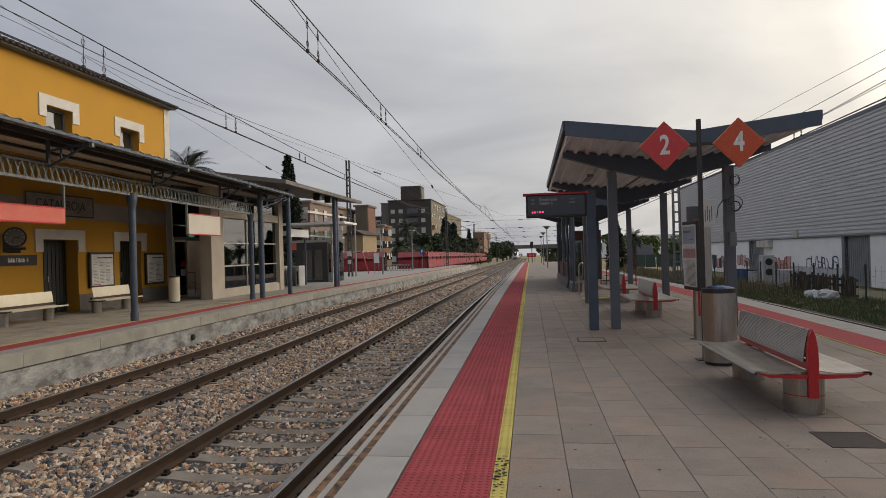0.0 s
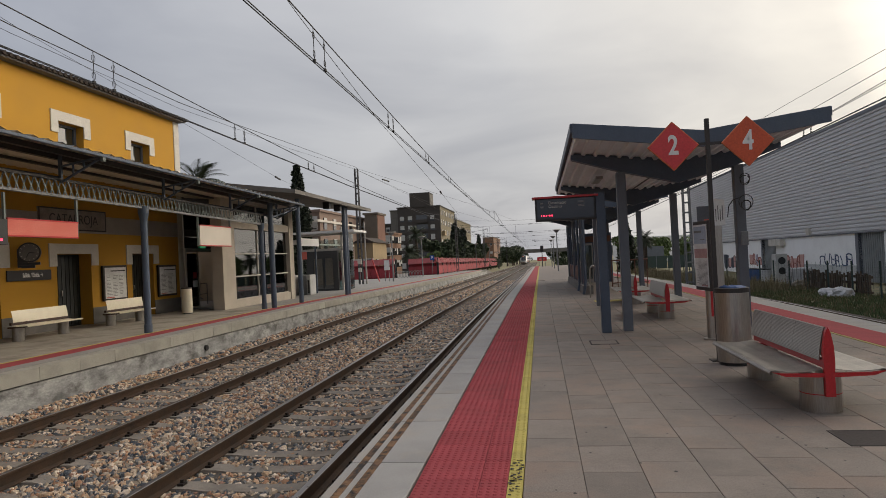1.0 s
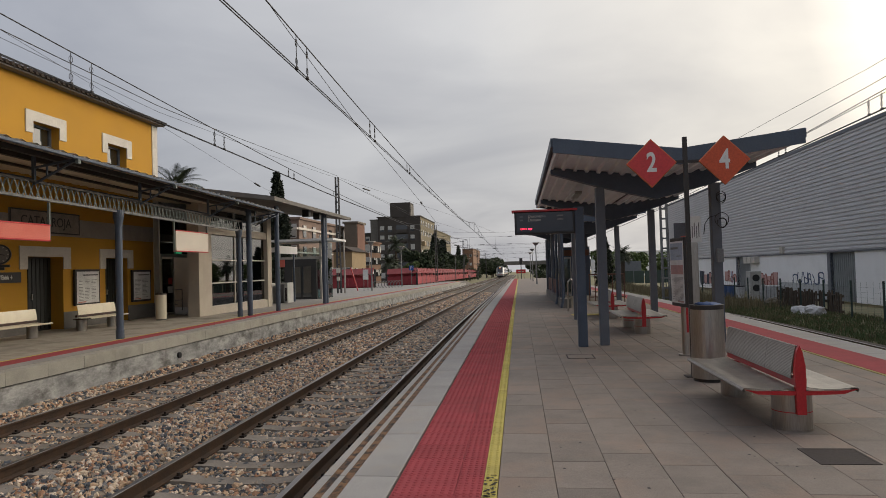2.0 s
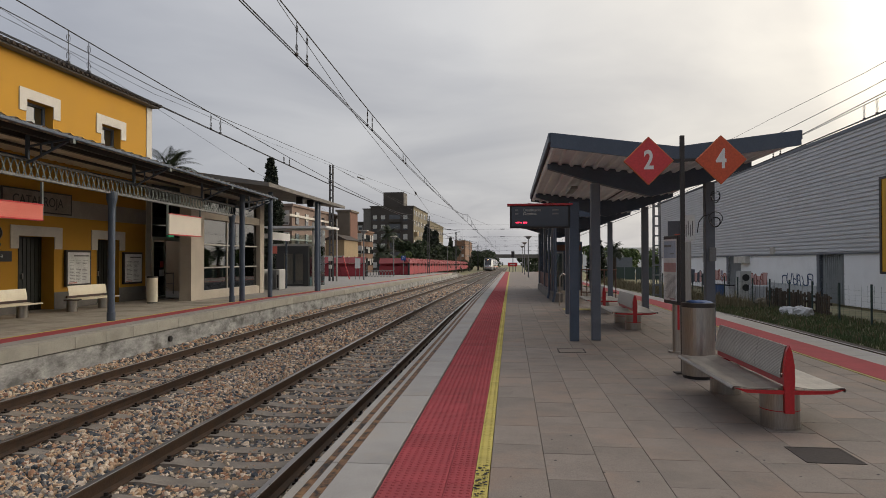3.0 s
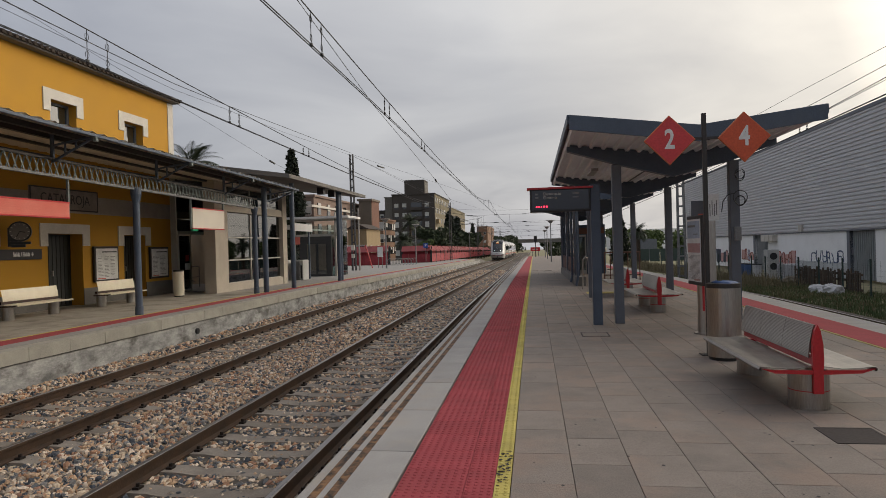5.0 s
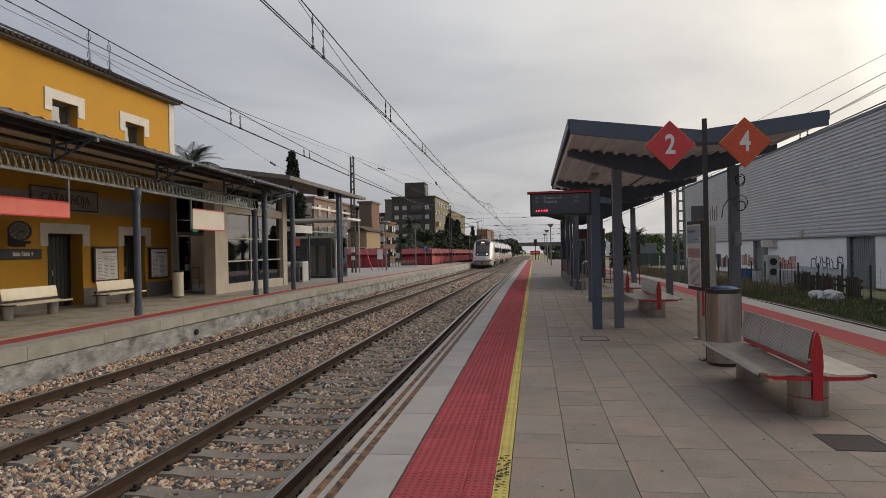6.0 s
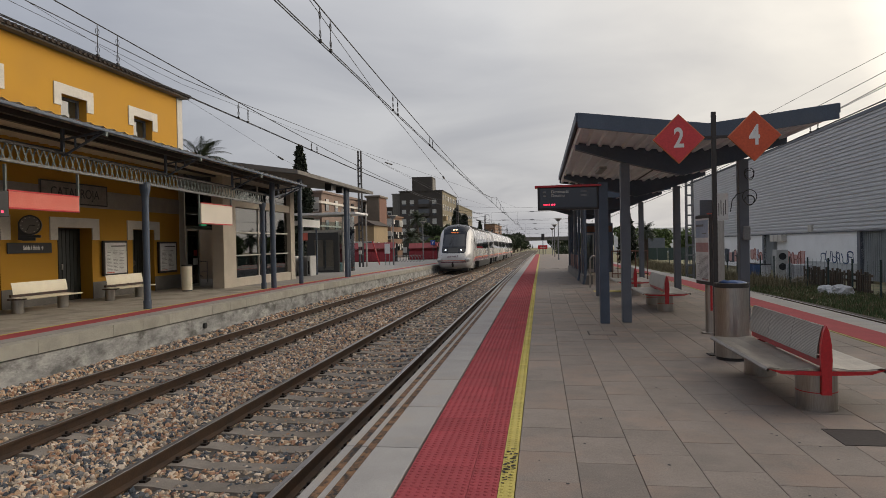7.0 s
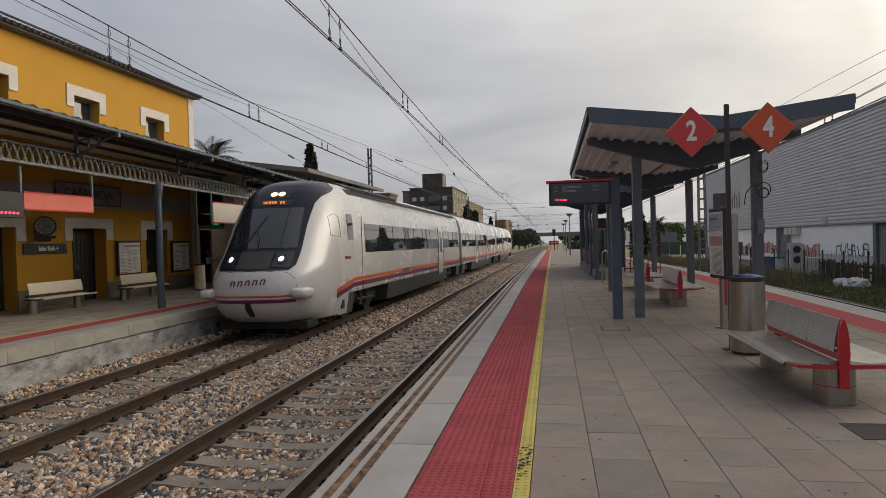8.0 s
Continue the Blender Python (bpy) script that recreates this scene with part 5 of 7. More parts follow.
def lift_and_gates():
    th = thing("glass_lift", (-13.1, 38.2, 0), "glazed lift shaft with grey frame and sliding doors", "lift")
    part("rear_frame", boxes((-1.5, 1.1, 2.3, 2.4, 0, 3.2)), M["clear_glass"], th)
    part("pane", boxes((-1.5, 1.1, -0.02, 0.0, 0, 2.3)), M["clear_glass"], th)
    part("side_pane", boxes((1.1, 1.12, 0, 2.4, 0, 3.5)), M["clear_glass"], th)
    part("door_housing", boxes((-1.1, 0.9, -0.3, -0.04, 0.02, 2.45)), M["train_skirt"], th, "grey lift door housing")
    for a in (-0.65, 0.0):
        part("door_leaf", boxes((a + 0.04, a + 0.58, -0.32, -0.301, 0.15, 2.0)), M["dark_pane"], th, "glazed sliding leaf")
    part("frame", boxes((-1.55, -1.45, -0.05, 0.05, 0, 3.5), (1.05, 1.15, -0.05, 0.05, 0, 3.9), (-1.55, 1.15, -0.05, 0.05, 3.4, 3.5), (-1.55, 1.15, -0.05, 0.05, 2.45, 2.6)), M["win_frame"], th)
    part("cap", boxes((-1.9, 2.0, -0.3, 2.6, 3.55, 3.68)), M["white"], th, "pale flat cap")
    part("wall_sign", boxes((-1.4, -1.05, -0.33, -0.30, 2.0, 2.45)), M["board_red"], th)
    g = thing("entrance_awning", (-13.4, 31.5, 0), "small awning with a white fascia", "awning")
    part("deck", boxes((-1.6, 1.2, 0, 3.0, 2.75, 2.85)), M["black"], g)
    part("fascia", boxes((1.2, 1.25, 0, 3.0, 2.6, 3.0), (-1.6, 1.2, -0.05, 0, 2.66, 2.9)), M["white"], g, "white fascia")
    part("support", boxes((-1.55, -1.45, 1.0, 1.1, 0, 2.75), (1.05, 1.13, 2.8, 2.88, 0, 2.75)), M["navy_steel"], g)
    for i, x in enumerate((-12.2, -11.75, -11.3)):
        q = thing("ticket_gate", (x - 0.85, 32.6, 0), "white and dark ticket gate", "ticket gate", "ticket gates")
        part("body", boxes((-0.10, 0.10, 0, 0.9, 0, 1.08), bevel=0.05), M["shutter"] if i != 1 else M["black"], q)
        part("side", boxes((-0.05, 0.05, -0.006, 0.0, 0.1, 0.8)), M["black"], q)


lift_and_gates()

# ---- warehouse side ----
M["dirty_white"] = surf("weathered_grey_white_render", (0.50, 0.52, 0.54), (0.42, 0.44, 0.46), 1.2, 0.9, bump=0.1, stain=(0.30, 0.31, 0.32), stain_amt=0.5, stain_scale=1.5)


def warehouse():
    X, Y0, Y1, G, B, T = 17.5, -20.0, 79.0, -0.95, 1.80, 8.2
    th = thing("warehouse", (X, 0, 0.2), "long grey ribbed-metal warehouse over a white wall", "warehouse")
    th.rotation_euler[0] = radians(-0.3)             # it follows the falling ground
    doors = [(14.5, 17.6), (36.1, 38.8), (51.5, 54.4)]
    y = Y0
    for a, c in doors + [(Y1, Y1)]:
        part("base_wall", boxes((0, 0.3, y, a, G, B)), M["white_wall"], th, "stained white rendered base wall")
        y = c
    # ribbed cladding: horizontal trapezoid ribs
    b = bmesh.new()
    prof = []
    z = B
    while z < T - 0.05:
        prof += [(0.0, z), (0.0, z + 0.07), (-0.075, z + 0.085), (-0.075, z + 0.19)]
        z += 0.225
    prof.append((0.0, T))
    lo = [b.verts.new((x, Y0, q)) for x, q in prof]
    hi = [b.verts.new((x, Y1, q)) for x, q in prof]
    for i in range(len(prof) - 1):
        b.faces.new((lo[i], hi[i], hi[i + 1], lo[i + 1]))
    part("cladding", b, M["cladding"], th, "grey horizontal ribbed metal cladding")
    part("core", boxes((0.02, 14, Y0, Y1, B, T - 0.05)), M["cladding"], th)
    part("roof_trim", boxes((-0.11, 0.2, Y0, Y1, T - 0.12, T + 0.06)), M["post_steel"], th)
    part("drip_trim", boxes((-0.10, 0.0, Y0, Y1, B - 0.05, B + 0.02)), M["post_steel"], th)
    for a, c in doors:
        d = part("door", boxes((0.16, 0.22, a, c, G, B)), M["grey_door"], th, "grey corrugated metal door")
        r = bmesh.new()
        for k in range(12):
            q = a + (c - a) * (k + 0.5) / 12
            box(r, 0.13, 0.16, q - 0.04, q + 0.04, G + 0.05, B - 0.05)
        part("rib", r, M["grey_door"], d)
        part("jamb", boxes((-0.02, 0.16, c, c + 0.35, G, B)), M["post_steel"], d, "dark door jamb")
    for y in (49.6, 50.42, 51.24):
        u = part("air_conditioner", boxes((-0.36, 0, y, y + 0.75, 1.24, 1.74), bevel=0.02), M["trim"], th, "small grey wall unit")
    part("lamp_box", boxes((-0.2, 0, 44.9, 45.4, 1.85, 2.3), bevel=0.02), M["trim"], th)
    part("lamp_box", boxes((-0.2, 0, 60.2, 60.7, 1.3, 2.0), bevel=0.02), M["trim"], th)
    # painted scrawls: tall arched letters with a dark outline, some of them filled
    def scrawl(y0, y1, z0, z1, line, n, seed, fills=()):
        rnd = random.Random(seed)
        step = (y1 - y0) / n
        for i in range(n):
            cy, w = y0 + step * (i + 0.5) + rnd.uniform(-0.1, 0.1) * step, step * rnd.uniform(0.3, 0.68)
            lo, hi = z0 + rnd.uniform(0, 0.2) * (z1 - z0), z1 - rnd.uniform(0, 0.3) * (z1 - z0)
            lean, waist = rnd.uniform(-0.25, 0.25) * w, rnd.uniform(0.6, 1.0)
            pts = [(cy - w, lo), (cy - w * waist + lean, lo + 0.55 * (hi - lo))]
            pts += [(cy + lean - w * 0.85 * math.cos(a), hi - (hi - lo) * 0.22 * (1 - math.sin(a))) for a in np.linspace(0.2, 2.94, 7)]
            pts += [(cy + w * waist + lean, lo + 0.5 * (hi - lo)), (cy + w * rnd.uniform(0.7, 1.1), lo)]
            if rnd.random() < 0.35:                  # an open letter, upside down
                pts = [(q, lo + hi - z) for q, z in pts]
            if fills:
                g = bmesh.new()
                g.faces.new([g.verts.new((-0.004, q, z)) for q, z in pts])
                part("graffiti_fill", g, M[rnd.choice(fills)], th, "pale filled graffiti letter")
            b = bmesh.new()
            for (qa, za), (qb, zb) in zip(pts, pts[1:]):
                bar(b, (-0.01, qa, za), (-0.01, qb, zb), 0.012, 0.075)
            if rnd.random() < 0.6:
                bar(b, (-0.01, cy - w * 0.5, lo + 0.45 * (hi - lo)), (-0.01, cy + w * 0.6, lo + 0.55 * (hi - lo)), 0.012, 0.06)
            part("graffiti", b, line, th, "outlined graffiti letter")
    scrawl(39.7, 43.8, -0.15, 0.68, M["graf_blue"], 6, 1)
    scrawl(46.4, 50.0, -0.45, 0.62, M["graf_red"], 6, 2, ("graf_pale",))
    scrawl(54.8, 57.6, -0.4, 0.7, M["graf_red"], 4, 5, ("graf_pale", "graf_reflect_sky"))
    scrawl(59.2, 65.4, -0.8, 0.7, M["graf_dark"], 8, 3, ("graf_pale", "graf_pale", "graf_dark"))
    part("weathered_band", boxes((-0.002, 0.0, 38.81, 51.49, G, -0.05)), M["dirty_white"], th, "grey weathered foot of the wall")
    h = thing("yellow_hoarding", (15.6, 26.05, 0), "large yellow hoarding with a black frame", "hoarding")
    part("panel", boxes((-0.05, 0.05, -3.0, 2.9, 1.0, 4.9)), M["sign_yellow"], h)
    part("frame", boxes((-0.08, 0.08, 2.9, 3.05, 0.9, 5.0), (-0.08, 0.08, -3.0, 2.9, 4.9, 5.0), (-0.08, 0.08, -3.0, 2.9, 0.9, 1.0)), M["black"], h)
    part("leg", boxes((-0.06, 0.06, 2.4, 2.55, -0.95, 0.9), (-0.06, 0.06, -2.5, -2.35, -0.95, 0.9)), M["galv"], h)


warehouse()


M["old_wood"] = surf("dark_weathered_wood", (0.10, 0.075, 0.055), (0.06, 0.045, 0.035), 4, 0.9, bump=0.2, obj_rand=0.25)


def wire_fence():
    th = thing("wire_fence", (13.2, 0, -0.97), "dark green wire fence with slim posts", "fence")
    g = bmesh.new()
    for i in range(27):
        y = 8.85 + i * 2.35
        part("post", rod(bmesh.new(), (0, y, 0), (0, y, 1.56), 0.04, 8), M["green_fence"], th)
    for z in np.arange(0.1, 1.5, 0.2):
        box(g, -0.003, 0.003, 8, 72, z - 0.0015, z + 0.0015)
    for y in np.arange(8, 72, 0.45):
        box(g, -0.003, 0.003, y - 0.0015, y + 0.0015, 0.05, 1.5)
    part("mesh", g, M["green_fence"], th, "thin wire mesh")
    # clutter in the yard behind
    rnd = random.Random(3)
    def lump(name, x, y, r, sz, mt, label, cat):
        b = bmesh.new()
        bmesh.ops.create_icosphere(b, subdivisions=3, radius=r, matrix=Matrix.Diagonal((1, 1.2, sz, 1)))
        for v in b.verts:
            v.co *= 1 + 0.35 * noise.noise(v.co * 2.2 + Vector((x, y, 0))) + 0.45 * noise.noise(v.co * 6.0 + Vector((y, x, 0)))
        bmesh.ops.translate(b, verts=b.verts, vec=(x, y, -0.97 + r * sz * 0.6))
        solid(name, b, mt, label, cat, kind="", smooth=False)
    lump("plastic_sheeting", 12.75, 30.1, 0.42, 0.7, M["tarp"], "crumpled pale plastic sheeting", "plastic sheet")
    lump("plastic_sheeting", 12.7, 31.4, 0.30, 0.7, M["tarp"], "crumpled white plastic sack", "plastic sheet")
    lump("debris_mound", 14.3, 38.2, 0.6, 0.4, M["rubble"], "low heap of mixed rubble", "rubble")
    for i in range(9):
        y = 30.3 + i * 0.78
        lp_ = thing("leaning_pallet", (13.9 + rnd.uniform(-0.1, 0.1), y, -0.97), "dark weathered pallet stood on edge", "pallets", "leaning pallets", rz=rnd.uniform(-14, 14))
        for q in range(5):
            part("slat", boxes((-0.02, 0.02, -0.42 + q * 0.19, -0.32 + q * 0.19, 0, 0.98 + rnd.uniform(-0.15, 0.1))), M["old_wood"], lp_)
        for z in (0.15, 0.55, 0.82):
            part("bearer", boxes((0.021, 0.1, -0.45, 0.45, z - 0.05, z + 0.05)), M["old_wood"], lp_)
    for y, mt in ((48.6, M["blue_plastic"]), (49.9, M["blue_plastic"]), (47.0, M["tarp"])):
        d = thing("plastic_drum", (15.2, y, -0.97), "plastic storage drum in the yard", "drum", "drums")
        part("body", cyl(bmesh.new(), (0, 0, 0), 0.33, 0.8, 16), mt, d)
        part("lid", cyl(bmesh.new(), (0, 0, 0.8), 0.34, 0.06, 16), M["black"], d)
    tk_ = thing("water_tank", (14.7, 39.9, -0.97), "pale plastic water tank in a wire cage", "tank")
    part("tank", boxes((-0.5, 0.5, -0.55, 0.55, 0.12, 1.05), bevel=0.06), M["tarp"], tk_)
    for q in np.arange(-0.5, 0.51, 0.2):
        part("cage_bar", boxes((-0.52, -0.505, q - 0.012, q + 0.012, 0.1, 1.08), (q - 0.012, q + 0.012, -0.57, -0.555, 0.1, 1.08)), M["galv"], tk_)
    part("pallet_foot", boxes((-0.52, 0.52, -0.57, 0.57, 0.0, 0.1)), M["pallet"], tk_)
    ac = thing("heat_pump", (15.6, 45.4, -0.97), "white unit with two dark fans", "heat pump")
    part("body", boxes((-0.36, 0.36, -0.4, 0.4, 0, 1.85), bevel=0.03), M["shutter"], ac)
    for z in (0.75, 1.42):
        part("fan", cyl(bmesh.new(), (0, 0, 0), 0.23, 0.03, 20, m=pose(0, -0.4, z, 90, 0, 0)), M["black"], ac)


wire_fence()


def blades(name, spots, mt, label, seed, h=(0.15, 0.45), per=9, spread=0.12):
    """Tufts of thin upright blades as one object."""
    rng = np.random.default_rng(seed)
    V, Fc = [], []
    for x, y, z in spots:
        for k in range(per):
            a, r = rng.uniform(0, 6.283), rng.uniform(0, spread)
            px, py = x + r * math.cos(a), y + r * math.sin(a)
            hh, w = rng.uniform(*h), rng.uniform(0.006, 0.014)
            la, lr = rng.uniform(0, 6.283), rng.uniform(0.05, 0.45) * hh
            dx, dy = math.cos(la) * lr, math.sin(la) * lr
            wx, wy = -math.sin(la) * w, math.cos(la) * w
            i = len(V)
            V += [(px - wx, py - wy, z), (px + wx, py + wy, z), (px + dx * 0.35 + wx * 0.8, py + dy * 0.35 + wy * 0.8, z + hh * 0.6), (px + dx * 0.35 - wx * 0.8, py + dy * 0.35 - wy * 0.8, z + hh * 0.6), (px + dx, py + dy, z + hh)]
            Fc += [(i, i + 1, i + 2, i + 3), (i + 3, i + 2, i + 4)]
    me = bpy.data.meshes.new(name)
    me.from_pydata(V, [], Fc)
    me.materials.append(mt)
    return tagged(new(name, me), label, "grass", kind="stuff")


rng = np.random.default_rng(11)
blades("grass", [(9.7 + 4.5 * rng.random(), 9 + 40 * rng.random() ** 1.3, -0.98) for i in range(5200)], M["grass"], "low rough green grass beside the track", 1, (0.05, 0.2), 9, 0.16)
blades("dry_grass", [(9.8 + 4.5 * rng.random(), 9 + 60 * rng.random(), -0.98) for i in range(1300)], M["dry_grass"], "dry straw-coloured grass", 2, (0.06, 0.24), 9, 0.16)
blades("dry_weeds", [(10.6 + 2.6 * rng.random(), 34 + 60 * rng.random(), -0.98) for i in range(800)], M["dry_grass"], "tall dry brown weeds along the fence", 3, (0.25, 0.8), 12, 0.3)


# ---- the train ----
TRAIN_X = AXES["far"]
HW = 1.47


def half_width(z):
    pts = ((0.3, 1.36), (0.8, 1.45), (1.2, 1.47), (2.3, 1.47), (2.8, 1.445), (3.2, 1.39), (3.5, 1.29), (3.74, 1.12), (3.9, 0.90), (4.0, 0.58), (4.05, 0.001))
    for (a, wa), (b, wb) in zip(pts, pts[1:]):
        if z <= b:
            f = max(0, (z - a) / (b - a))
            return wa + (wb - wa) * f
    return 0.001


def nose_y(z):
    pts = ((0.3, 0.75), (0.48, 0.35), (0.7, 0.12), (1.0, 0.0), (1.35, 0.02), (1.6, 0.16), (1.8, 0.38), (2.1, 0.68), (2.7, 1.16), (3.3, 1.68), (3.6, 1.98), (3.8, 2.28), (3.95, 2.75), (4.05, 3.6))
    for (a, ya), (b, yb) in zip(pts, pts[1:]):
        if z <= b:
            f = max(0, (z - a) / (b - a))
            return ya + (yb - ya) * f
    return 3.6


def depth(z):
    return 2.35 - 0.25 * max(0, z - 2.0)


NEXP = 2.9


def skin_y(x, z):
    """How far behind the nose's tip the skin lies at x, z."""
    q = min(0.9999, abs(x) / half_width(z))
    return nose_y(z) + depth(z) * (1 - (1 - q ** NEXP) ** (1 / NEXP))


def patch(f, nu, nv):
    """A grid surface from f(u, v) with u, v in 0..1."""
    b = bmesh.new()
    g = [[b.verts.new(f(i / nu, j / nv)) for j in range(nv + 1)] for i in range(nu + 1)]
    for i in range(nu):
        for j in range(nv):
            b.faces.new((g[i][j], g[i + 1][j], g[i + 1][j + 1], g[i][j + 1]))
    bmesh.ops.recalc_face_normals(b, faces=b.faces)
    return b


def front_patch(x_of, z0, z1, out, nu=24, nv=16):
    """A sheet that lies on the nose: x runs from -x_of(z) to x_of(z)."""
    def f(u, v):
        z = z0 + (z1 - z0) * v
        x = (u * 2 - 1) * x_of(z)
        return (x, skin_y(x, z) - out, z + out * 0.4)
    return patch(f, nu, nv)


def car_section():
    zs = [0.85, 1.2, 1.6, 2.0, 2.3, 2.6, 2.8, 3.0, 3.2, 3.36, 3.5, 3.62, 3.74, 3.82, 3.9, 3.96, 4.0, 4.03, 4.05]
    return [(half_width(z), z) for z in zs] + [(-half_width(z), z) for z in zs[::-1]]


def bogie(parent, y, skirt=True):
    bo = part("bogie", boxes((-1.0, 1.0, y - 1.5, y + 1.5, 0.45, 0.62), (-1.12, -0.98, y - 1.6, y + 1.6, 0.42, 0.72), (0.98, 1.12, y - 1.6, y + 1.6, 0.42, 0.72), bevel=0.02), M["train_under"], parent, "dark bogie frame")
    for yy in (y - 1.15, y + 1.15):
        b = bmesh.new()
        for s in (-1, 1):
            cyl(b, (0, 0, s * 0.87 - 0.065), 0.43, 0.13, 24, m=pose(0, yy, 0.43, 0, 90, 0))
            cyl(b, (0, 0, s * 1.02 - 0.06), 0.15, 0.12, 12, m=pose(0, yy, 0.43, 0, 90, 0))
        cyl(b, (0, 0, -0.87), 0.08, 1.74, 10, m=pose(0, yy, 0.43, 0, 90, 0))
        part("wheelset", b, M["train_under"], bo, "steel wheelset")
    b = bmesh.new()
    for s in (-1, 1):
        for yy in (y - 0.35, y + 0.35):
            cyl(b, (s * 1.15, yy, 0.35), 0.10, 0.42, 12)
        rod(b, (s * 1.2, y - 0.8, 0.55), (s * 1.2, y + 0.8, 0.5), 0.04)
    part("suspension", b, M["skirt_metal"], bo, "grey springs and dampers")


M["skirt_metal"] = surf("dirty_grey_metal", (0.06, 0.06, 0.056), (0.035, 0.035, 0.032), 4, 0.7, 0.3, bump=0.1)


def side_sheet(y0, y1, z0, z1, out, side, nv=6):
    def f(u, v):
        z = z0 + (z1 - z0) * v
        return (side * (half_width(z) + out), y0 + (y1 - y0) * u, z)
    return patch(f, 1, nv)


def build_train():
    th = thing("passenger_train", (TRAIN_X, 312.0, RAIL_Z), "white three-car passenger train with orange and purple stripes and lit headlamps", "train")
    # leading car: nose and body as one skin
    zs = [0.34, 0.42, 0.5, 0.6, 0.7, 0.85, 1.0, 1.15, 1.35, 1.5, 1.6, 1.7, 1.8, 1.95, 2.1, 2.3, 2.5, 2.7, 2.9, 3.1, 3.3, 3.45, 3.6, 3.7, 3.8, 3.87, 3.93, 3.98, 4.02, 4.05]
    b = bmesh.new()
    n = 30
    rows = []
    for z in zs:
        w, row = half_width(z), []
        for i in range(-n, n + 1):
            q = math.sin(abs(i) / n * math.pi / 2)
            x = math.copysign(w * q, i)
            row.append(b.verts.new((x, skin_y(x, z) if abs(i) < n else nose_y(z) + depth(z), z)))
        rows.append([b.verts.new((-w, 25.0, z))] + row + [b.verts.new((w, 25.0, z))])
    for a, c in zip(rows, rows[1:]):
        for i in range(len(a) - 1):
            if i in (0, len(a) - 2) and zs[rows.index(a)] < 0.84:
                continue                                       # open over the bogies; skirts close the rest
            b.faces.new((a[i], a[i + 1], c[i + 1], c[i]))
    b.faces.new([r[0] for r in rows[5:]] + [r[-1] for r in rows[:4:-1]])
    b.faces.new((rows[5][0], rows[5][-1], rows[5][-2], rows[5][1]))
    bmesh.ops.recalc_face_normals(b, faces=b.faces)
    body = part("leading_car", b, M["train_white"], th, "glossy white leading car with a rounded nose", smooth=True)
    # dark mask round the windscreen, running over the brow
    def mask_w(z):
        pts = ((1.60, 0.88), (1.72, 0.98), (2.1, 0.98), (2.7, 0.96), (3.25, 0.97), (3.45, 1.03), (3.6, 1.12), (3.75, 1.06), (3.93, 0.78), (4.03, 0.4))
        for (a, wa), (c, wc) in zip(pts, pts[1:]):
            if z <= c:
                return wa + (wc - wa) * max(0, (z - a) / (c - a))
        return 0.19
    part("nose_mask", front_patch(mask_w, 1.60, 4.02, 0.012, 30, 44), M["train_black"], body, "dark blue-black mask round the windscreen", smooth=True)
    part("windscreen", front_patch(lambda z: 0.89 - 0.09 * (z - 2.1), 2.12, 3.14, 0.022, 24, 20), M["train_glass"], body, "large sloping dark windscreen", smooth=True)
    part("lower_panel", front_patch(lambda z: 0.42, 1.64, 2.05, 0.02, 16, 8), M["train_skirt"], body, smooth=True)
    part("destination_display", front_patch(lambda z: 0.46, 3.22, 3.36, 0.022, 8, 3), M["black"], body)
    led = bmesh.new()
    for i in range(8):
        if i == 5:
            continue
        x = -0.30 + i * 0.075
        box(led, x, x + 0.05, skin_y(x, 3.29) - 0.055, skin_y(x, 3.29) - 0.035, 3.26, 3.33)
    part("destination_text", led, M["led_amber"], body, "amber LED destination text")
    for s in (-1, 1):
        def disc(cx, cz, r, out, name, mt, lab, rz=1.0):
            def f(u, v):
                a, q = u * 2 * math.pi, v * r
                x, z = cx + q * math.cos(a), cz + q * math.sin(a) * rz
                return (x, skin_y(x, z) - out, z + out * 0.4)
            bb = patch(f, 20, 3)
            bmesh.ops.remove_doubles(bb, verts=bb.verts, dist=1e-5)
            return part(name, bb, mt, body, lab, smooth=True)


        def hf(u, v, s=s):
            z = 1.67 + 0.36 * v
            x = s * (0.48 + 0.40 * u)
            return (x, skin_y(x, z) - 0.024, z + 0.008)
        part("headlamp_housing", patch(hf, 8, 6), M["black"], body, smooth=True)
        disc(s * 0.64, 1.86, 0.060, 0.036, "headlamp", M["lamp_white"], "lit white headlamp")
        disc(s * 0.105, 3.52, 0.098, 0.03, "top_lamp", M["lamp_warm"], "lit warm top lamp", 0.62)
        rim = bmesh.new()
        ring = [(s * 0.66 + 0.1 * math.cos(k * 0.524), 1.855 + 0.1 * math.sin(k * 0.524)) for k in range(13)]
        ring = [(x, skin_y(x, z) - 0.034, z + 0.012) for x, z in ring]
        for a, c in zip(ring, ring[1:]):
            rod(rim, a, c, 0.011, 5)
        part("lamp_rim", rim, M["skirt_metal"], body, "dull metal rim of the headlamp")
        # side bumper bulge
        bb = bmesh.new()
        bmesh.ops.create_icosphere(bb, subdivisions=4, radius=1.0)
        for v in bb.verts:                                     # squared-off pod that fades into the side
            x, yy, z = [math.copysign(abs(q) ** 0.62, q) for q in v.co]
            fade = 1.0 - 0.45 * max(0.0, yy)
            v.co = (s * 1.15 + x * 0.215 * fade, skin_y(1.12, 1.04) + 0.16 + yy * 0.52, 1.045 + z * 0.135 * fade - 0.03 * yy)
        part("corner_bumper", bb, M["train_white"], body, "rounded white corner bulge", smooth=True)
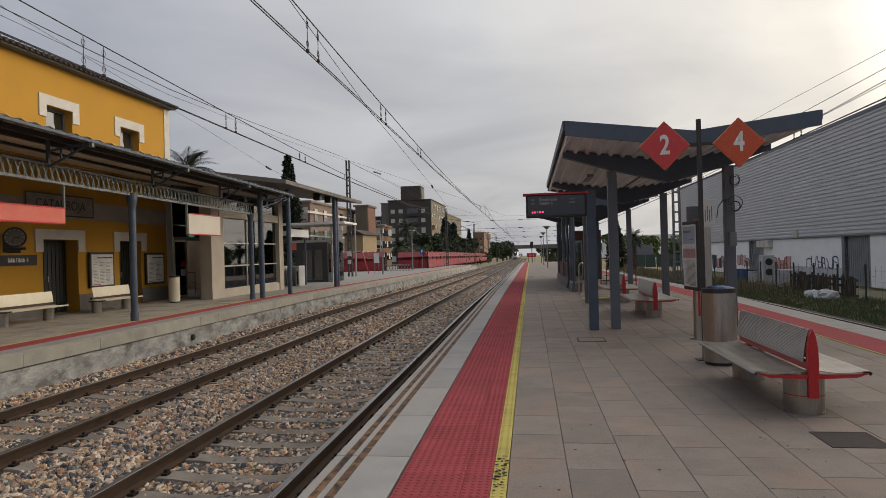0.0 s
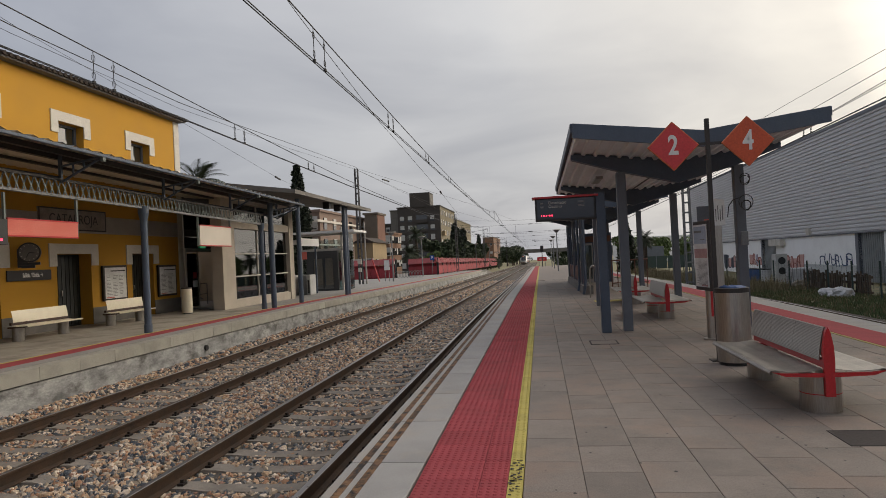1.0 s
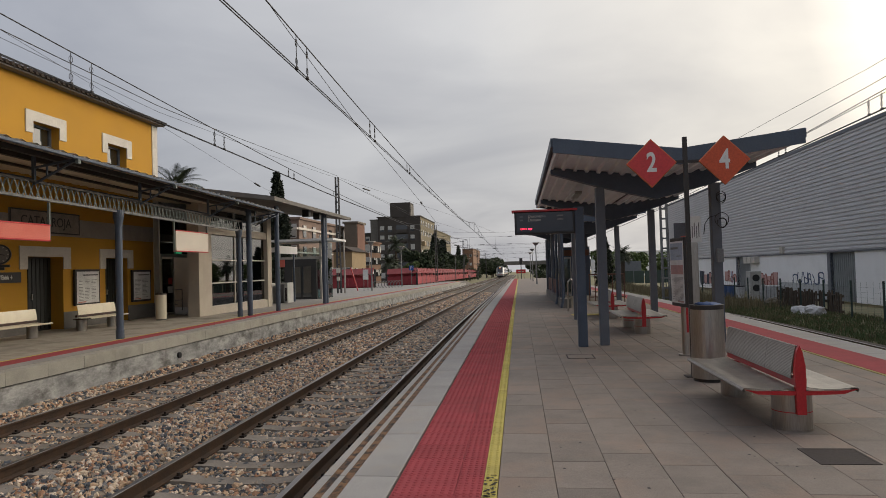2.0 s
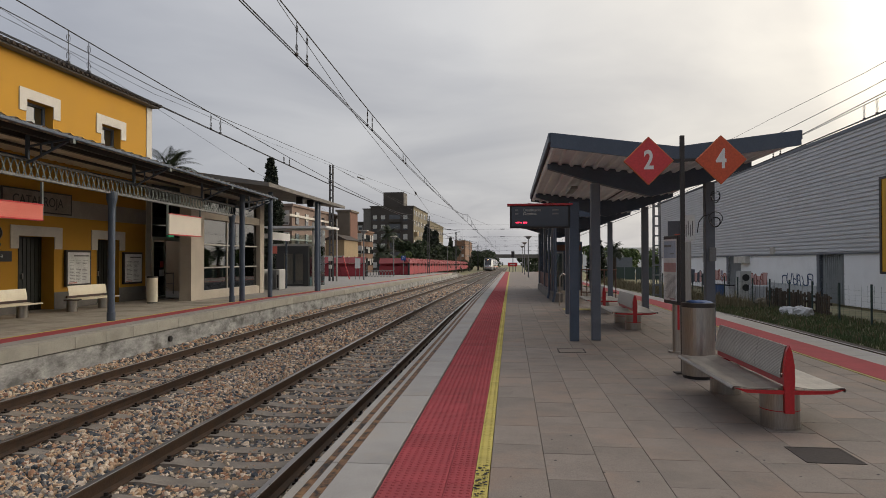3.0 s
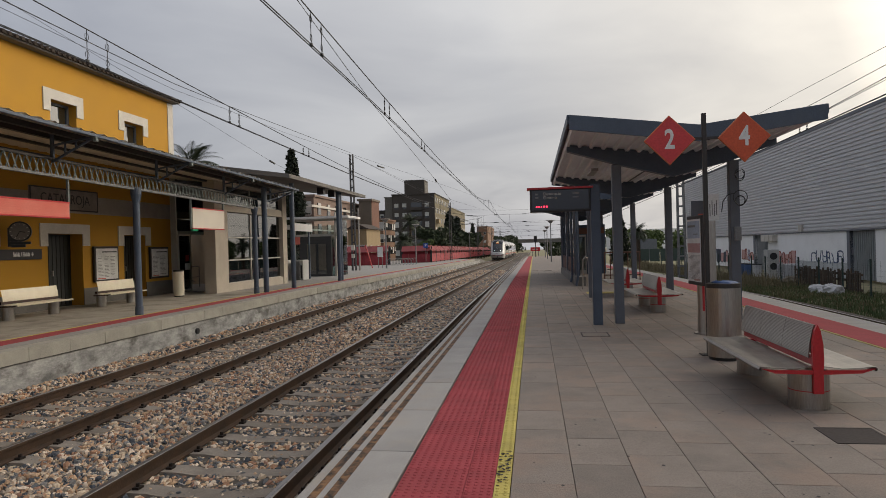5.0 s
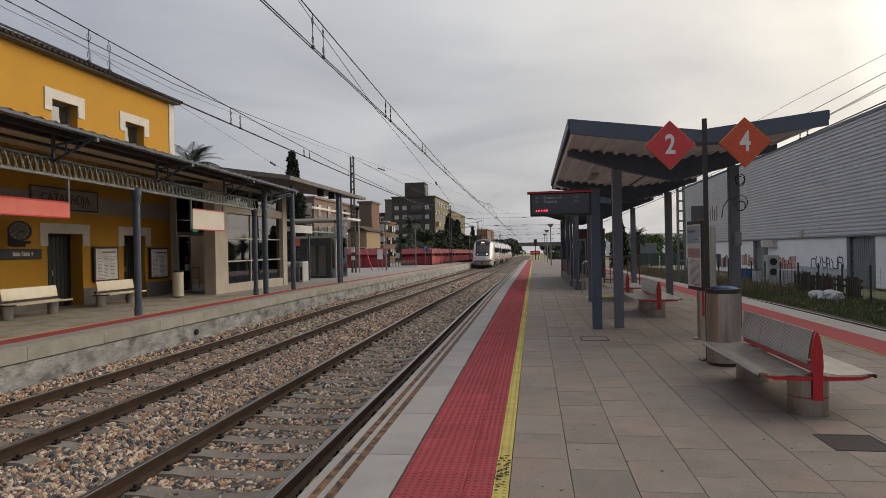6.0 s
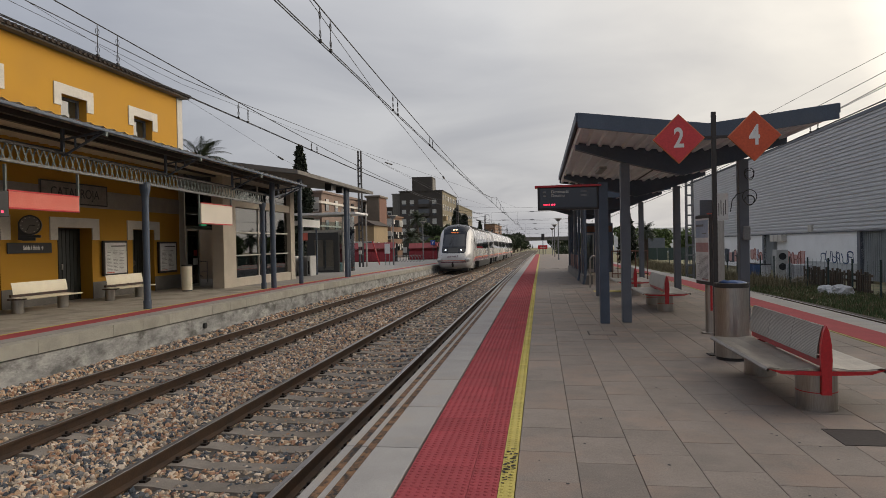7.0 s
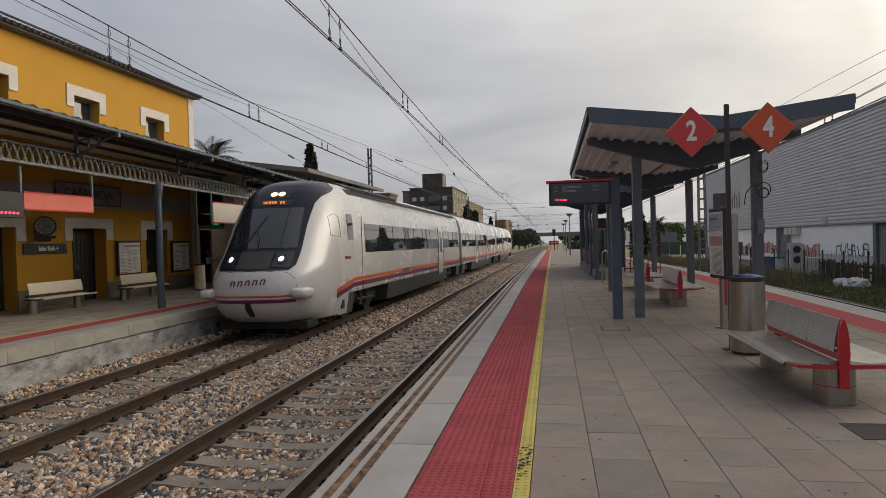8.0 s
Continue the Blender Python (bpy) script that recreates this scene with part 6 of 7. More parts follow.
    part("top_lamp_housing", front_patch(lambda z: 0.36, 3.42, 3.62, 0.018, 12, 6), M["black"], body, smooth=True)
    # seam between nose panel and body, coupling slot
    def sf(u, v):
        z = 0.5 + 0.36 * v
        x = -0.04 + (u * 2 - 1) * 0.09 * (1 - 0.5 * abs(v - 0.5))
        return (x, skin_y(x, z) - 0.012, z)
    part("coupling_slot", patch(sf, 6, 8), M["black"], body, "black oval coupling slot")
    for z, w, mt, nm in ((0.995, 0.045, M["stripe_orange"], "orange_stripe"), (0.88, 0.085, M["stripe_purple"], "purple_stripe")):
        part(nm, front_patch(lambda zz: 1.02, z - w / 2, z + w / 2, 0.008, 40, 2), mt, body)
    # plain purple shapes in place of the operator's mark
    mk = bmesh.new()
    for k, (z0, z1) in enumerate(((1.24, 1.36), (1.25, 1.37), (1.26, 1.38), (1.27, 1.39), (1.28, 1.40))):
        for dx in (0.0, 0.085):
            x = -0.44 + k * 0.185 + dx
            a, c = (x, skin_y(x, z0) - 0.008, z0), (x + 0.035, skin_y(x + 0.035, z1) - 0.008, z1)
            rod(mk, a, c, 0.016, 5)
        rod(mk, (x - 0.06, skin_y(x - 0.06, z1) - 0.008, min(z1, 1.40) - 0.01), (x + 0.02, skin_y(x + 0.02, z1) - 0.008, min(z1, 1.40)), 0.014, 5)
    part("operator_mark", mk, M["stripe_purple"], body, "purple mark on the nose")
    # fine seam round the nose panel
    se = bmesh.new()
    pts = [(1.0, 0.62), (1.05, 0.9), (1.06, 1.2), (1.0, 1.42), (0.86, 1.54), (0.5, 1.58), (0.0, 1.59)]
    pts = pts + [(-x, z) for x, z in pts[-2::-1]]
    q = [(x, skin_y(x, z) - 0.004, z) for x, z in pts]
    for a, c in zip(q, q[1:]):
        rod(se, a, c, 0.007, 4)
    part("panel_seam", se, M["train_skirt"], body)
    # wiper
    wp = bmesh.new()
    def on(x, z, o=0.05):
        return (x, skin_y(x, z) - o, z + 0.02)
    rod(wp, on(0.05, 2.06), on(-0.22, 2.62), 0.014); rod(wp, on(0.0, 2.06), on(-0.18, 2.55), 0.010)
    rod(wp, on(-0.36, 2.28), on(-0.06, 2.95), 0.012)
    part("wiper", wp, M["black"], body)
    part("roof_fairing", prism(bmesh.new(), [(-1.12, 3.70), (-1.02, 3.86), (-0.62, 4.06), (0.62, 4.06), (1.02, 3.86), (1.12, 3.70)], "y", 4.5, 10.5), M["train_skirt"], body, "grey ribbed roof fairing")
    rb = bmesh.new()
    for k in range(24):
        prism(rb, [(-1.14, 3.74), (-1.04, 3.90), (-0.9, 3.93), (0.9, 3.93), (1.04, 3.90), (1.14, 3.74)], "y", 4.7 + k * 0.24, 4.82 + k * 0.24)
    part("roof_vents", rb, M["train_under"], body)
    for s in (-1, 1):
        dress_side(body, s, 0.0, True)
    under(body, 2.42, 24.6, (5.3, 21.6), 3.05)
    part("snow_plough", boxes((-1.15, 1.15, 0.75, 1.5, 0.16, 0.36), bevel=0.04), M["train_under"], body)
    for k in (1, 2):
        car = part("trailing_car", prism(bmesh.new(), car_section(), "y", 25.5 + (k - 1) * 25.3, 25.5 + (k - 1) * 25.3 + 24.8), M["train_white"], th, "white trailing car with long dark windows")
        y = 25.5 + (k - 1) * 25.3
        part("gangway", prism(bmesh.new(), [(x * 0.985, 0.6 + (z - 0.6) * 0.985) for x, z in car_section()], "y", y - 0.52, y + 0.02), M["black"], car, "black gangway bellows")
        for s in (-1, 1):
            dress_side(car, s, y, False)
        part("roof_unit", boxes((-0.75, 0.75, y + 0.8, y + 7.0, 3.84, 4.09), (-0.75, 0.75, y + 17.0, y + 23.5, 3.84, 4.09), bevel=0.08), M["train_skirt"], car, "grey roof equipment")
        under(car, y + 0.3, y + 24.5, (y + 3.4, y + 21.4))
    return th


def under(parent, y0, y1, bogies, nose=0.0):
    a, c = bogies
    b = bmesh.new()
    if nose:
        s = prism(bmesh.new(), [(-1.42, 0.62), (-1.37, 0.30), (1.37, 0.30), (1.42, 0.62), (1.456, 0.86), (-1.456, 0.86)], "y", y0 - 0.1, nose)
        sk = part("nose_skirt", s, M["train_white"], parent, "white skirt behind the nose")
        for k in (-1, 1):
            part("step_recess", boxes((k * 1.385, k * 1.43, y0 + 0.1, y0 + 0.32, 0.46, 0.72)), M["black"], sk, "dark step recess")
    for p, q in ((nose or y0, a - 1.75), (a + (2.1 if nose else 1.75), c - 1.75), (c + 1.75, y1)):
        if q - p > 0.2:
            prism(b, [(-1.42, 0.62), (-1.37, 0.28), (1.37, 0.28), (1.42, 0.62), (1.455, 0.848), (-1.455, 0.848)], "y", p, q)
    part("skirt", b, M["train_skirt"], parent, "dark grey side skirt")
    # underframe as one added dark box; its colour gives the shade behind the bogies
    part("underframe", boxes((-1.0, 1.0, y0 + 0.2, y1, 0.5, 0.84)), M["train_under"], parent, "underframe box, dark for the shade behind the bogies")
    for y in bogies:
        bogie(parent, y)


def dress_side(car, s, y, lead):
    if lead:
        wins = [(4.7, 17.2), (18.75, 24.2)]
        doors = [(17.3, 18.6)]
        # stripes climb from the nose to the sill line
        for z0, z1, mt, nm, dz in ((1.14, 1.24, M["stripe_orange"], "orange_stripe", 0.22), (0.98, 1.11, M["stripe_purple"], "purple_stripe", 0.20)):
            def f(u, v, z0=z0, z1=z1, dz=dz):
                yy = 2.05 + (25.0 - 2.05) * u ** 1.6
                drop = dz * max(0.0, 1 - (yy - 2.05) / 1.5)
                z = z0 + (z1 - z0) * v - drop
                q = min(1.0, max(0.0, (yy - nose_y(z)) / depth(z)))
                x = half_width(z) * (1 - (1 - q) ** NEXP) ** (1 / NEXP) + 0.008
                return (s * x, yy, z)
            part(nm, patch(f, 40, 2), mt, car)
        part("cab_window", side_sheet(3.05, 3.55, 2.30, 3.02, 0.012, s), M["train_glass"], car, "narrow dark cab window")
        part("car_end_seal", side_sheet(24.55, 24.98, 0.9, 3.5, 0.01, s, 10), M["black"], car, "black rubber at the car end")
        part("roof_grille", side_sheet(3.9, 24.4, 3.64, 3.80, 0.02, s, 5), M["train_under"], car, "dark ribbed roof edge")
        hs = bmesh.new()
        loop = [(1.95, 2.42), (2.05, 2.92), (2.38, 3.0), (2.5, 2.9), (2.5, 2.38), (1.95, 2.42)]
        def on_side(yy, z):
            q = min(1.0, max(0.0, (yy - nose_y(z)) / depth(z)))
            return (s * (half_width(z) * (1 - (1 - q) ** NEXP) ** (1 / NEXP) + 0.003), yy, z)
        for (ya, za), (yb, zb) in zip(loop, loop[1:]):
            for k in range(4):
                rod(hs, on_side(ya + (yb - ya) * k / 4, za + (zb - za) * k / 4), on_side(ya + (yb - ya) * (k + 1) / 4, za + (zb - za) * (k + 1) / 4), 0.006, 4)
        part("hatch_seam", hs, M["train_skirt"], car)
        part("body_seam", boxes((s * 1.462, s * 1.478, 4.35, 4.37, 0.8, 3.0)), M["train_skirt"], car)
        mk = boxes(*[(s * 1.465, s * 1.48, 2.75 + i * 0.11, 2.83 + i * 0.11, 1.78, 1.86) for i in range(5)])
        part("operator_mark", mk, M["stripe_purple"], car, "small purple mark on the side")
    else:
        wins = [(y + 0.35, y + 7.4), (y + 9.2, y + 15.2), (y + 17.0, y + 23.6)]
        doors = [(y + 7.6, y + 8.9), (y + 15.5, y + 16.8)]
        for z0, z1, mt, nm in ((1.14, 1.24, M["stripe_orange"], "orange_stripe"), (0.98, 1.11, M["stripe_purple"], "purple_stripe")):
            part(nm, side_sheet(y + 0.02, y + 24.78, z0, z1, 0.008, s, 2), mt, car)
    for a, c in wins:
        w = part("window_band", side_sheet(a, c, 1.94, 2.80, 0.012, s), M["train_glass"], car, "long dark window band")
        b = bmesh.new()
        k = a + 1.7
        while k < c - 0.5:
            for z0, z1 in ((2.03, 2.3), (2.3, 2.55), (2.55, 2.79)):
                bar(b, (s * (half_width(z0) + 0.016), k, z0), (s * (half_width(z1) + 0.016), k, z1), 0.002, 0.012)
            k += 1.75
        part("window_joint", b, M["train_black"], w)
    for a, c in doors:
        d = part("door", side_sheet(a, c, 0.70, 3.02, 0.02, s, 8), M["train_white"], car, "white plug door")
        part("door_pane", side_sheet(a + 0.42, c - 0.42, 1.75, 2.78, 0.03, s), M["train_glass"], d)
        b = bmesh.new()
        for q in (a - 0.02, c):
            for z0, z1 in ((0.7, 1.5), (1.5, 2.3), (2.3, 2.7), (2.7, 3.02)):
                bar(b, (s * (half_width(z0) + 0.018), q, z0), (s * (half_width(z1) + 0.018), q, z1), 0.02, 0.025)
        part("door_seal", b, M["train_skirt"], d)
    part("panel_hatch", side_sheet((y or 9.0) + 0.6, (y or 9.0) + 1.7, 1.06, 1.26, 0.016, s, 2), M["brick_red"], car, "small dark red panel")


train = build_train()

# ---- overhead line ----
def wire(bm, pts, r, seg=5):
    for a, b in zip(pts, pts[1:]):
        rod(bm, a, b, r, seg)
    return bm


def contact_z(y):
    """The contact wire comes down a little along the platforms."""
    return 4.66 - 0.0148 * (y - 9.4) if y < 24.0 else 4.44 + 0.0015 * (min(y, 120.0) - 24.0)


def messenger_z(y):
    if y < 37.0:
        sag = 0.076 + 0.0006 * (y - 37.0) ** 2
    elif y < 49.0:
        sag = 0.076 + 0.0043 * (y - 37.0) ** 2
    else:
        sag = 0.06 + 0.00117 * ((y - 49.0) % 47.0 - 23.5) ** 2
    return contact_z(y) + sag


def catenary(axis, label, y_end=290.0, twin=True):
    th = thing("overhead_line", (axis, 0, 0), label, "overhead line", "overhead lines")
    for dx in ((-0.02, 0.02) if twin else (0.0,)):
        part("contact_wire", wire(bmesh.new(), [(dx, y, contact_z(y)) for y in (-30, 0, 12, 24, 46, 93, 120, 140, 200, y_end)], 0.0085), M["wire"], th)
    ys = list(np.arange(-24, 94, 2.94)) + list(np.arange(94, y_end, 6))
    part("messenger_wire", wire(bmesh.new(), [(0, y, messenger_z(y)) for y in ys], 0.010), M["wire"], th)
    y = 4.6
    while y < 120:
        for d in (0.0, 0.5):
            b = bmesh.new()
            zt = messenger_z(y + d)
            zc = contact_z(y + d)
            rod(b, (0, y + d, zc + 0.01), (0, y + d, zt), 0.006)
            if y < 24:
                lo = [(0.0, y + d + 0.045 * math.sin(a), zc + 0.12 - 0.06 * math.cos(a)) for a in np.linspace(0, 5.6, 9)]
                wire(b, lo, 0.005, 4)
                wire(b, [(0.0, p[1], zt - (p[2] - zc)) for p in lo], 0.005, 4)
                box(b, -0.02, 0.02, y + d - 0.025, y + d + 0.025, zc - 0.01, zc + 0.04)
            part("dropper", b, M["wire"], th)
        y += 4.9
    return th


catenary(AXES["near"], "overhead contact line above the near track")
catenary(AXES["far"], "overhead contact line above the far track")
catenary(AXES["right"], "overhead contact line beyond the island platform", 200)


def lattice_mast(x, y, base, top, w, label, arm=0.0, mt=None):
    th = thing("lattice_mast", (x, y, base), label, "lattice mast", "overhead line masts")
    mt = mt or M["galv"]
    h = top - base
    for sx in (-1, 1):
        for sy in (-1, 1):
            b = bmesh.new()
            bar(b, (sx * w / 2, sy * w / 2, 0), (sx * w / 2 * 0.8, sy * w / 2 * 0.8, h), 0.06, 0.06)
            part("leg", b, mt, th)
    k, z = 0, 0.4
    while z < h - 0.2:
        f = 1 - 0.2 * z / h
        b = bmesh.new()
        for s in (-1, 1):
            box(b, -w / 2 * f, w / 2 * f, s * w / 2 * f - 0.02, s * w / 2 * f + 0.02, z - 0.045, z + 0.045)
            box(b, s * w / 2 * f - 0.02, s * w / 2 * f + 0.02, -w / 2 * f, w / 2 * f, z - 0.045, z + 0.045)
        part("rung", b, mt, th)
        z += 0.62; k += 1
    if arm:
        b = bmesh.new()
        rod(b, (0, 0, 6.9 - base), (arm, 0, 6.1 - base), 0.022); rod(b, (0, 0, 5.4 - base), (arm, 0, 6.0 - base), 0.02)
        rod(b, (0, 0, 5.3 - base), (arm * 1.02, 0, 4.95 - base), 0.025); rod(b, (arm, 0, 6.1 - base), (arm, 0, 4.7 - base), 0.015)
        part("cantilever", b, M["wire"], th, "cantilever arm with registration tube")
    return th


for i, y in enumerate((49.6, 93.0, 140.0, 187.0, 234.0)):
    lattice_mast(-14.1 if i == 0 else -11.9, y, -0.02 if i < 2 else -0.98, 9.2 if i == 0 else 8.4, 0.28, "slim dark lattice mast beside the platform", 4.6 if i else 0.0, M["dark_galv"])
for y in (41.9, 90.0, 138.0, 186.0):
    lattice_mast(9.15, y, -0.98, 8.6, 0.42, "ladder-like galvanised mast beyond the island platform", -1.5)


def span_wires():
    for i, y in enumerate((93.0, 140.0, 187.0)):
        th = thing("span_wire", (0, y, 0), "thin insulated span wires across the tracks", "span wire", "span wires")
        for z, sag in ((7.5, 0.5), (6.4, 0.0), (5.3, 0.0)):
            pts = [(x, 0, z - sag * (1 - ((x + 1.4) / 10.5) ** 2)) for x in np.linspace(-11.9, 9.1, 9)]
            part("wire", wire(bmesh.new(), pts, 0.012), M["wire"], th)
        b = bmesh.new()
        for x in (-8.9, -5.2, -1.2, 5.5):
            rod(b, (x - 0.3, 0, 6.4), (x + 0.3, 0, 6.4), 0.05); rod(b, (x - 0.3, 0, 5.3), (x + 0.3, 0, 5.3), 0.05)
        part("insulator", b, M["wire"], th)
        for x in AXES.values():
            part("drop_tube", rod(bmesh.new(), (x, 0, 4.62), (x, 0, 6.4), 0.014), M["wire"], th)


span_wires()


def feeders():
    th = thing("feeder_line", (0, 0, 0), "thin feeder wires strung between the masts", "feeder line")
    for pts, r in (([(-14.05, 49.6, 9.11), (-12.0, 93, 8.0), (-12.0, 140, 8.0), (-12, 234, 8)], 0.012),
                   ([(-9.2, -10, 7.45), (-11.02, 12.3, 7.02), (-11.63, 19.9, 7.15), (-12.0, 24.4, 7.4), (-12.64, 32.3, 8.0), (-14.05, 49.6, 9.28)], 0.012),
                   ([(-9.2, -10, 7.2), (-11.02, 12.3, 6.84), (-11.63, 19.9, 6.95), (-12.0, 24.6, 7.23), (-12.64, 32.3, 7.72), (-14.05, 49.6, 9.1)], 0.006),
                   ([(-13.0, 5.0, 9.6), (-13.0, 14.8, 8.0), (-13.0, 22.4, 7.1), (-13.0, 31.2, 6.08), (-13.2, 45, 5.2)], 0.006),
                   ([(-14.05, 49.6, 9.2), (-7.0, 70, 7.6), (-3.3, 93, 7.0)], 0.009),
                   ([(-14.05, 49.6, 9.1), (-11.0, 70, 7.7), (-7.0, 93, 7.2)], 0.009),
                   ([(-5.0, 2.0, 9.0), (-5.0, 13.4, 7.07), (-5.0, 20.5, 6.13), (-5.0, 33.6, 5.08), (-5.6, 46, 4.7)], 0.008),
                   ([(9.15, 41.9, 6.95), (9.15, 27.5, 6.55), (9.15, 17.8, 6.38), (9.3, -20, 7.0)], 0.007),
                   ([(8.9, 41.9, 5.6), (8.6, 21.4, 5.59), (8.6, 16.8, 5.66), (8.5, -20, 6.8)], 0.009),
                   ([(8.4, 41.9, 4.9), (8.2, 19.1, 5.04), (8.2, 16.0, 5.13), (8.2, -20, 6.3)], 0.009),
                   ([(9.15, 41.9, 8.4), (9.15, 90, 8.3), (9.15, 186, 8.3)], 0.012)):
        part("wire", wire(bmesh.new(), pts, r), M["wire"], th)
    part("insulator", rod(bmesh.new(), (-13.0, 30.9, 6.11), (-13.0, 31.5, 6.04), 0.05), M["wire"], th)
    part("insulator", rod(bmesh.new(), (-5.0, 33.4, 5.1), (-5.02, 33.9, 5.06), 0.045), M["wire"], th)
    part("insulator", rod(bmesh.new(), (-12.9, 53.3, 8.72), (-12.6, 54.5, 8.66), 0.06), M["wire"], th)


feeders()


# ---- red panelled fence ----
def fence_modules():
    K = 1.27                                    # bay size: 3.8 m long, 2.1 m high
    lo = bmesh.new()
    for k in range(4):
        box(lo, -0.03, 0.03, -1.44 + k * 0.72, -0.76 + k * 0.72, 0.08, 0.86)
    bmesh.ops.scale(lo, vec=(K, K, K), verts=lo.verts)
    lo = mesh_of("lower_panel", lo, M["wagon_red"])
    up = bmesh.new()
    prism(up, [(0.06, 1.12), (0.10, 1.16), (-0.42, 1.66), (-0.48, 1.62)], "y", -1.38, 1.38)
    for k in range(5):
        bar(up, (0.11, -1.4 + k * 0.7, 1.16), (-0.41, -1.4 + k * 0.7, 1.67), 0.05, 0.03)
    bmesh.ops.scale(up, vec=(K, K, K), verts=up.verts)
    up = mesh_of("upper_panel", up, M["wagon_roof"])
    po = bmesh.new()
    box(po, -0.04, 0.04, -0.05, 0.05, 0, 1.2); box(po, -0.5, -0.42, -0.05, 0.05, 0, 1.62)
    bmesh.ops.scale(po, vec=(K, K, K), verts=po.verts)
    po = mesh_of("post", po, M["black"])
    back = mesh_of("backing", boxes((-0.58, -0.56, -1.84, 1.84, 0.0, 1.4)), M["wagon_red"])
    spots = [(-12.62, 81.4 + i * 3.8, 0) for i in range(29)]
    spots += [(-14.6, 79.5, -90)] + [(-17.6 - i * 3.8, 69.0, -90) for i in range(6)]
    for x, y, rz in spots:
        th = thing("fence_panel", (x, y, 0), "crimson panelled fence bay with a slanted faded top", "fence", "red fence bays", rz=rz)
        piece("lower_panel", lo, th, (0, 0, 0)); piece("upper_panel", up, th, (0, 0, 0)).rotation_euler[0] = 0.02; piece("backing", back, th, (0, 0, 0))
        piece("post", po, th, (0, -1.87, 0)); piece("post", po, th, (0, 1.87, 0))


fence_modules()


# ---- street furniture by the car park ----
def lamp_post(x, y, h, label):
    th = thing("street_lamp", (x, y, 0), label, "street lamp", "street lamps")
    part("pole", cyl(bmesh.new(), (0, 0, 0), 0.07, h, 10, 0.045), M["galv"], th)
    b = bmesh.new()
    cyl(b, (0, 0, h), 0.12, 0.25, 12, 0.32)
    part("lantern", b, M["galv"], th)
    part("cap", cyl(bmesh.new(), (0, 0, h + 0.25), 0.42, 0.05, 12), M["trim"], th, "pale flat lamp cap")


lamp_post(-13.26, 72.2, 4.2, "slender street lamp with a flat cap beside the fence")
lamp_post(-12.53, 54.1, 3.95, "slender street lamp with a flat cap on the platform")
for y in (66, 84, 100):
    lamp_post(1.75, y, 3.9, "slender lamp on the island platform")
for y in (118.0, 150.0):
    lamp_post(-11.6, y, 4.4, "street lamp beyond the fence")
ps = thing("parking_sign", (-13.2, 78.6, 0), "blue parking sign with a white P on a pole", "road sign")
part("pole", cyl(bmesh.new(), (0, 0, 0), 0.03, 2.3, 8), M["galv"], ps)
part("plate", boxes((-0.28, 0.28, -0.05, -0.03, 1.82, 2.4), bevel=0.01), M["sign_blue"], ps)
text_part("letter", "P", 0.52, M["white"], ps, facing(0, -0.056, 2.11, "+y"))
nb = thing("notice_board", (-13.5, 55.9, 0), "white notice board on two posts", "notice board")
part("post", boxes((-0.2, -0.16, 0, 0.05, 0, 1.8)), M["galv"], nb); part("post", boxes((0.16, 0.2, 0, 0.05, 0, 1.8)), M["galv"], nb)
part("panel", boxes((-0.24, 0.24, -0.03, 0.0, 0.98, 1.86)), M["paper"], nb)
rs = thing("barrier_arm", (-14.3, 56.2, 0), "leaning red pole beside the mast", "pole")
part("pole", rod(bmesh.new(), (0.0, 0, 0), (-0.62, 0, 2.1), 0.05, 8), M["red_paint"], rs)
pp = thing("timber_pole", (-13.6, 49.4, 0), "plain pale pole beside the lattice mast", "pole")
part("pole", cyl(bmesh.new(), (0, 0, 0), 0.07, 4.9, 10, 0.06), M["band"], pp)
mb = thing("mast_cabinet", (-14.1, 49.36, 0), "small grey boxes fixed to the mast", "cabinet")
part("box", boxes((-0.15, 0.15, -0.1, 0.05, 1.6, 2.0), bevel=0.01), M["trim"], mb)
part("box", boxes((-0.12, 0.12, -0.1, 0.05, 1.0, 1.3), bevel=0.01), M["trim"], mb)
part("conduit", boxes((-0.02, 0.02, -0.02, 0.02, -0.02, 1.0)), M["galv"], mb)
bk = thing("bicycle_rack", (-14.9, 66.0, 0), "row of bent steel bicycle stands", "bicycle rack")
for i in range(9):
    b = bmesh.new()
    wire(b, [(i * 0.32 + 0.25 * math.cos(a), 0.3 * math.cos(a), 0.36 + 0.36 * math.sin(a)) for a in np.linspace(-1.25, 4.39, 14)], 0.025)
    part("hoop", b, M["galv"], bk)
sg = thing("signal_post", (0.35, 112.0, 0), "far signal post at the platform's end", "signal")
part("post", cyl(bmesh.new(), (0, 0, 0), 0.07, 2.9, 8), M["black"], sg)
part("head", boxes((-0.28, 0.28, -0.1, 0.1, 2.5, 3.6), bevel=0.08), M["black"], sg)
rb = thing("red_buffer_board", (0.3, 117.5, 0), "red board at the end of the platform", "board")
part("panel", boxes((-0.85, 0.85, -0.05, 0.05, 0.95, 1.65)), M["red_paint"], rb)
part("mark", boxes((-0.5, 0.5, -0.06, -0.05, 1.23, 1.36)), M["trim"], rb)
part("leg", boxes((-0.6, -0.5, -0.04, 0.04, 0, 0.95), (0.5, 0.6, -0.04, 0.04, 0, 0.95)), M["galv"], rb)


# ---- buildings behind ----
M["pinkish"] = surf("dusty_pink_render", (0.19, 0.135, 0.11), (0.155, 0.11, 0.09), 0.6, 0.9)
M["plinth_tan"] = surf("tan_grey_render", (0.15, 0.125, 0.10), (0.12, 0.10, 0.08), 0.6, 0.9)

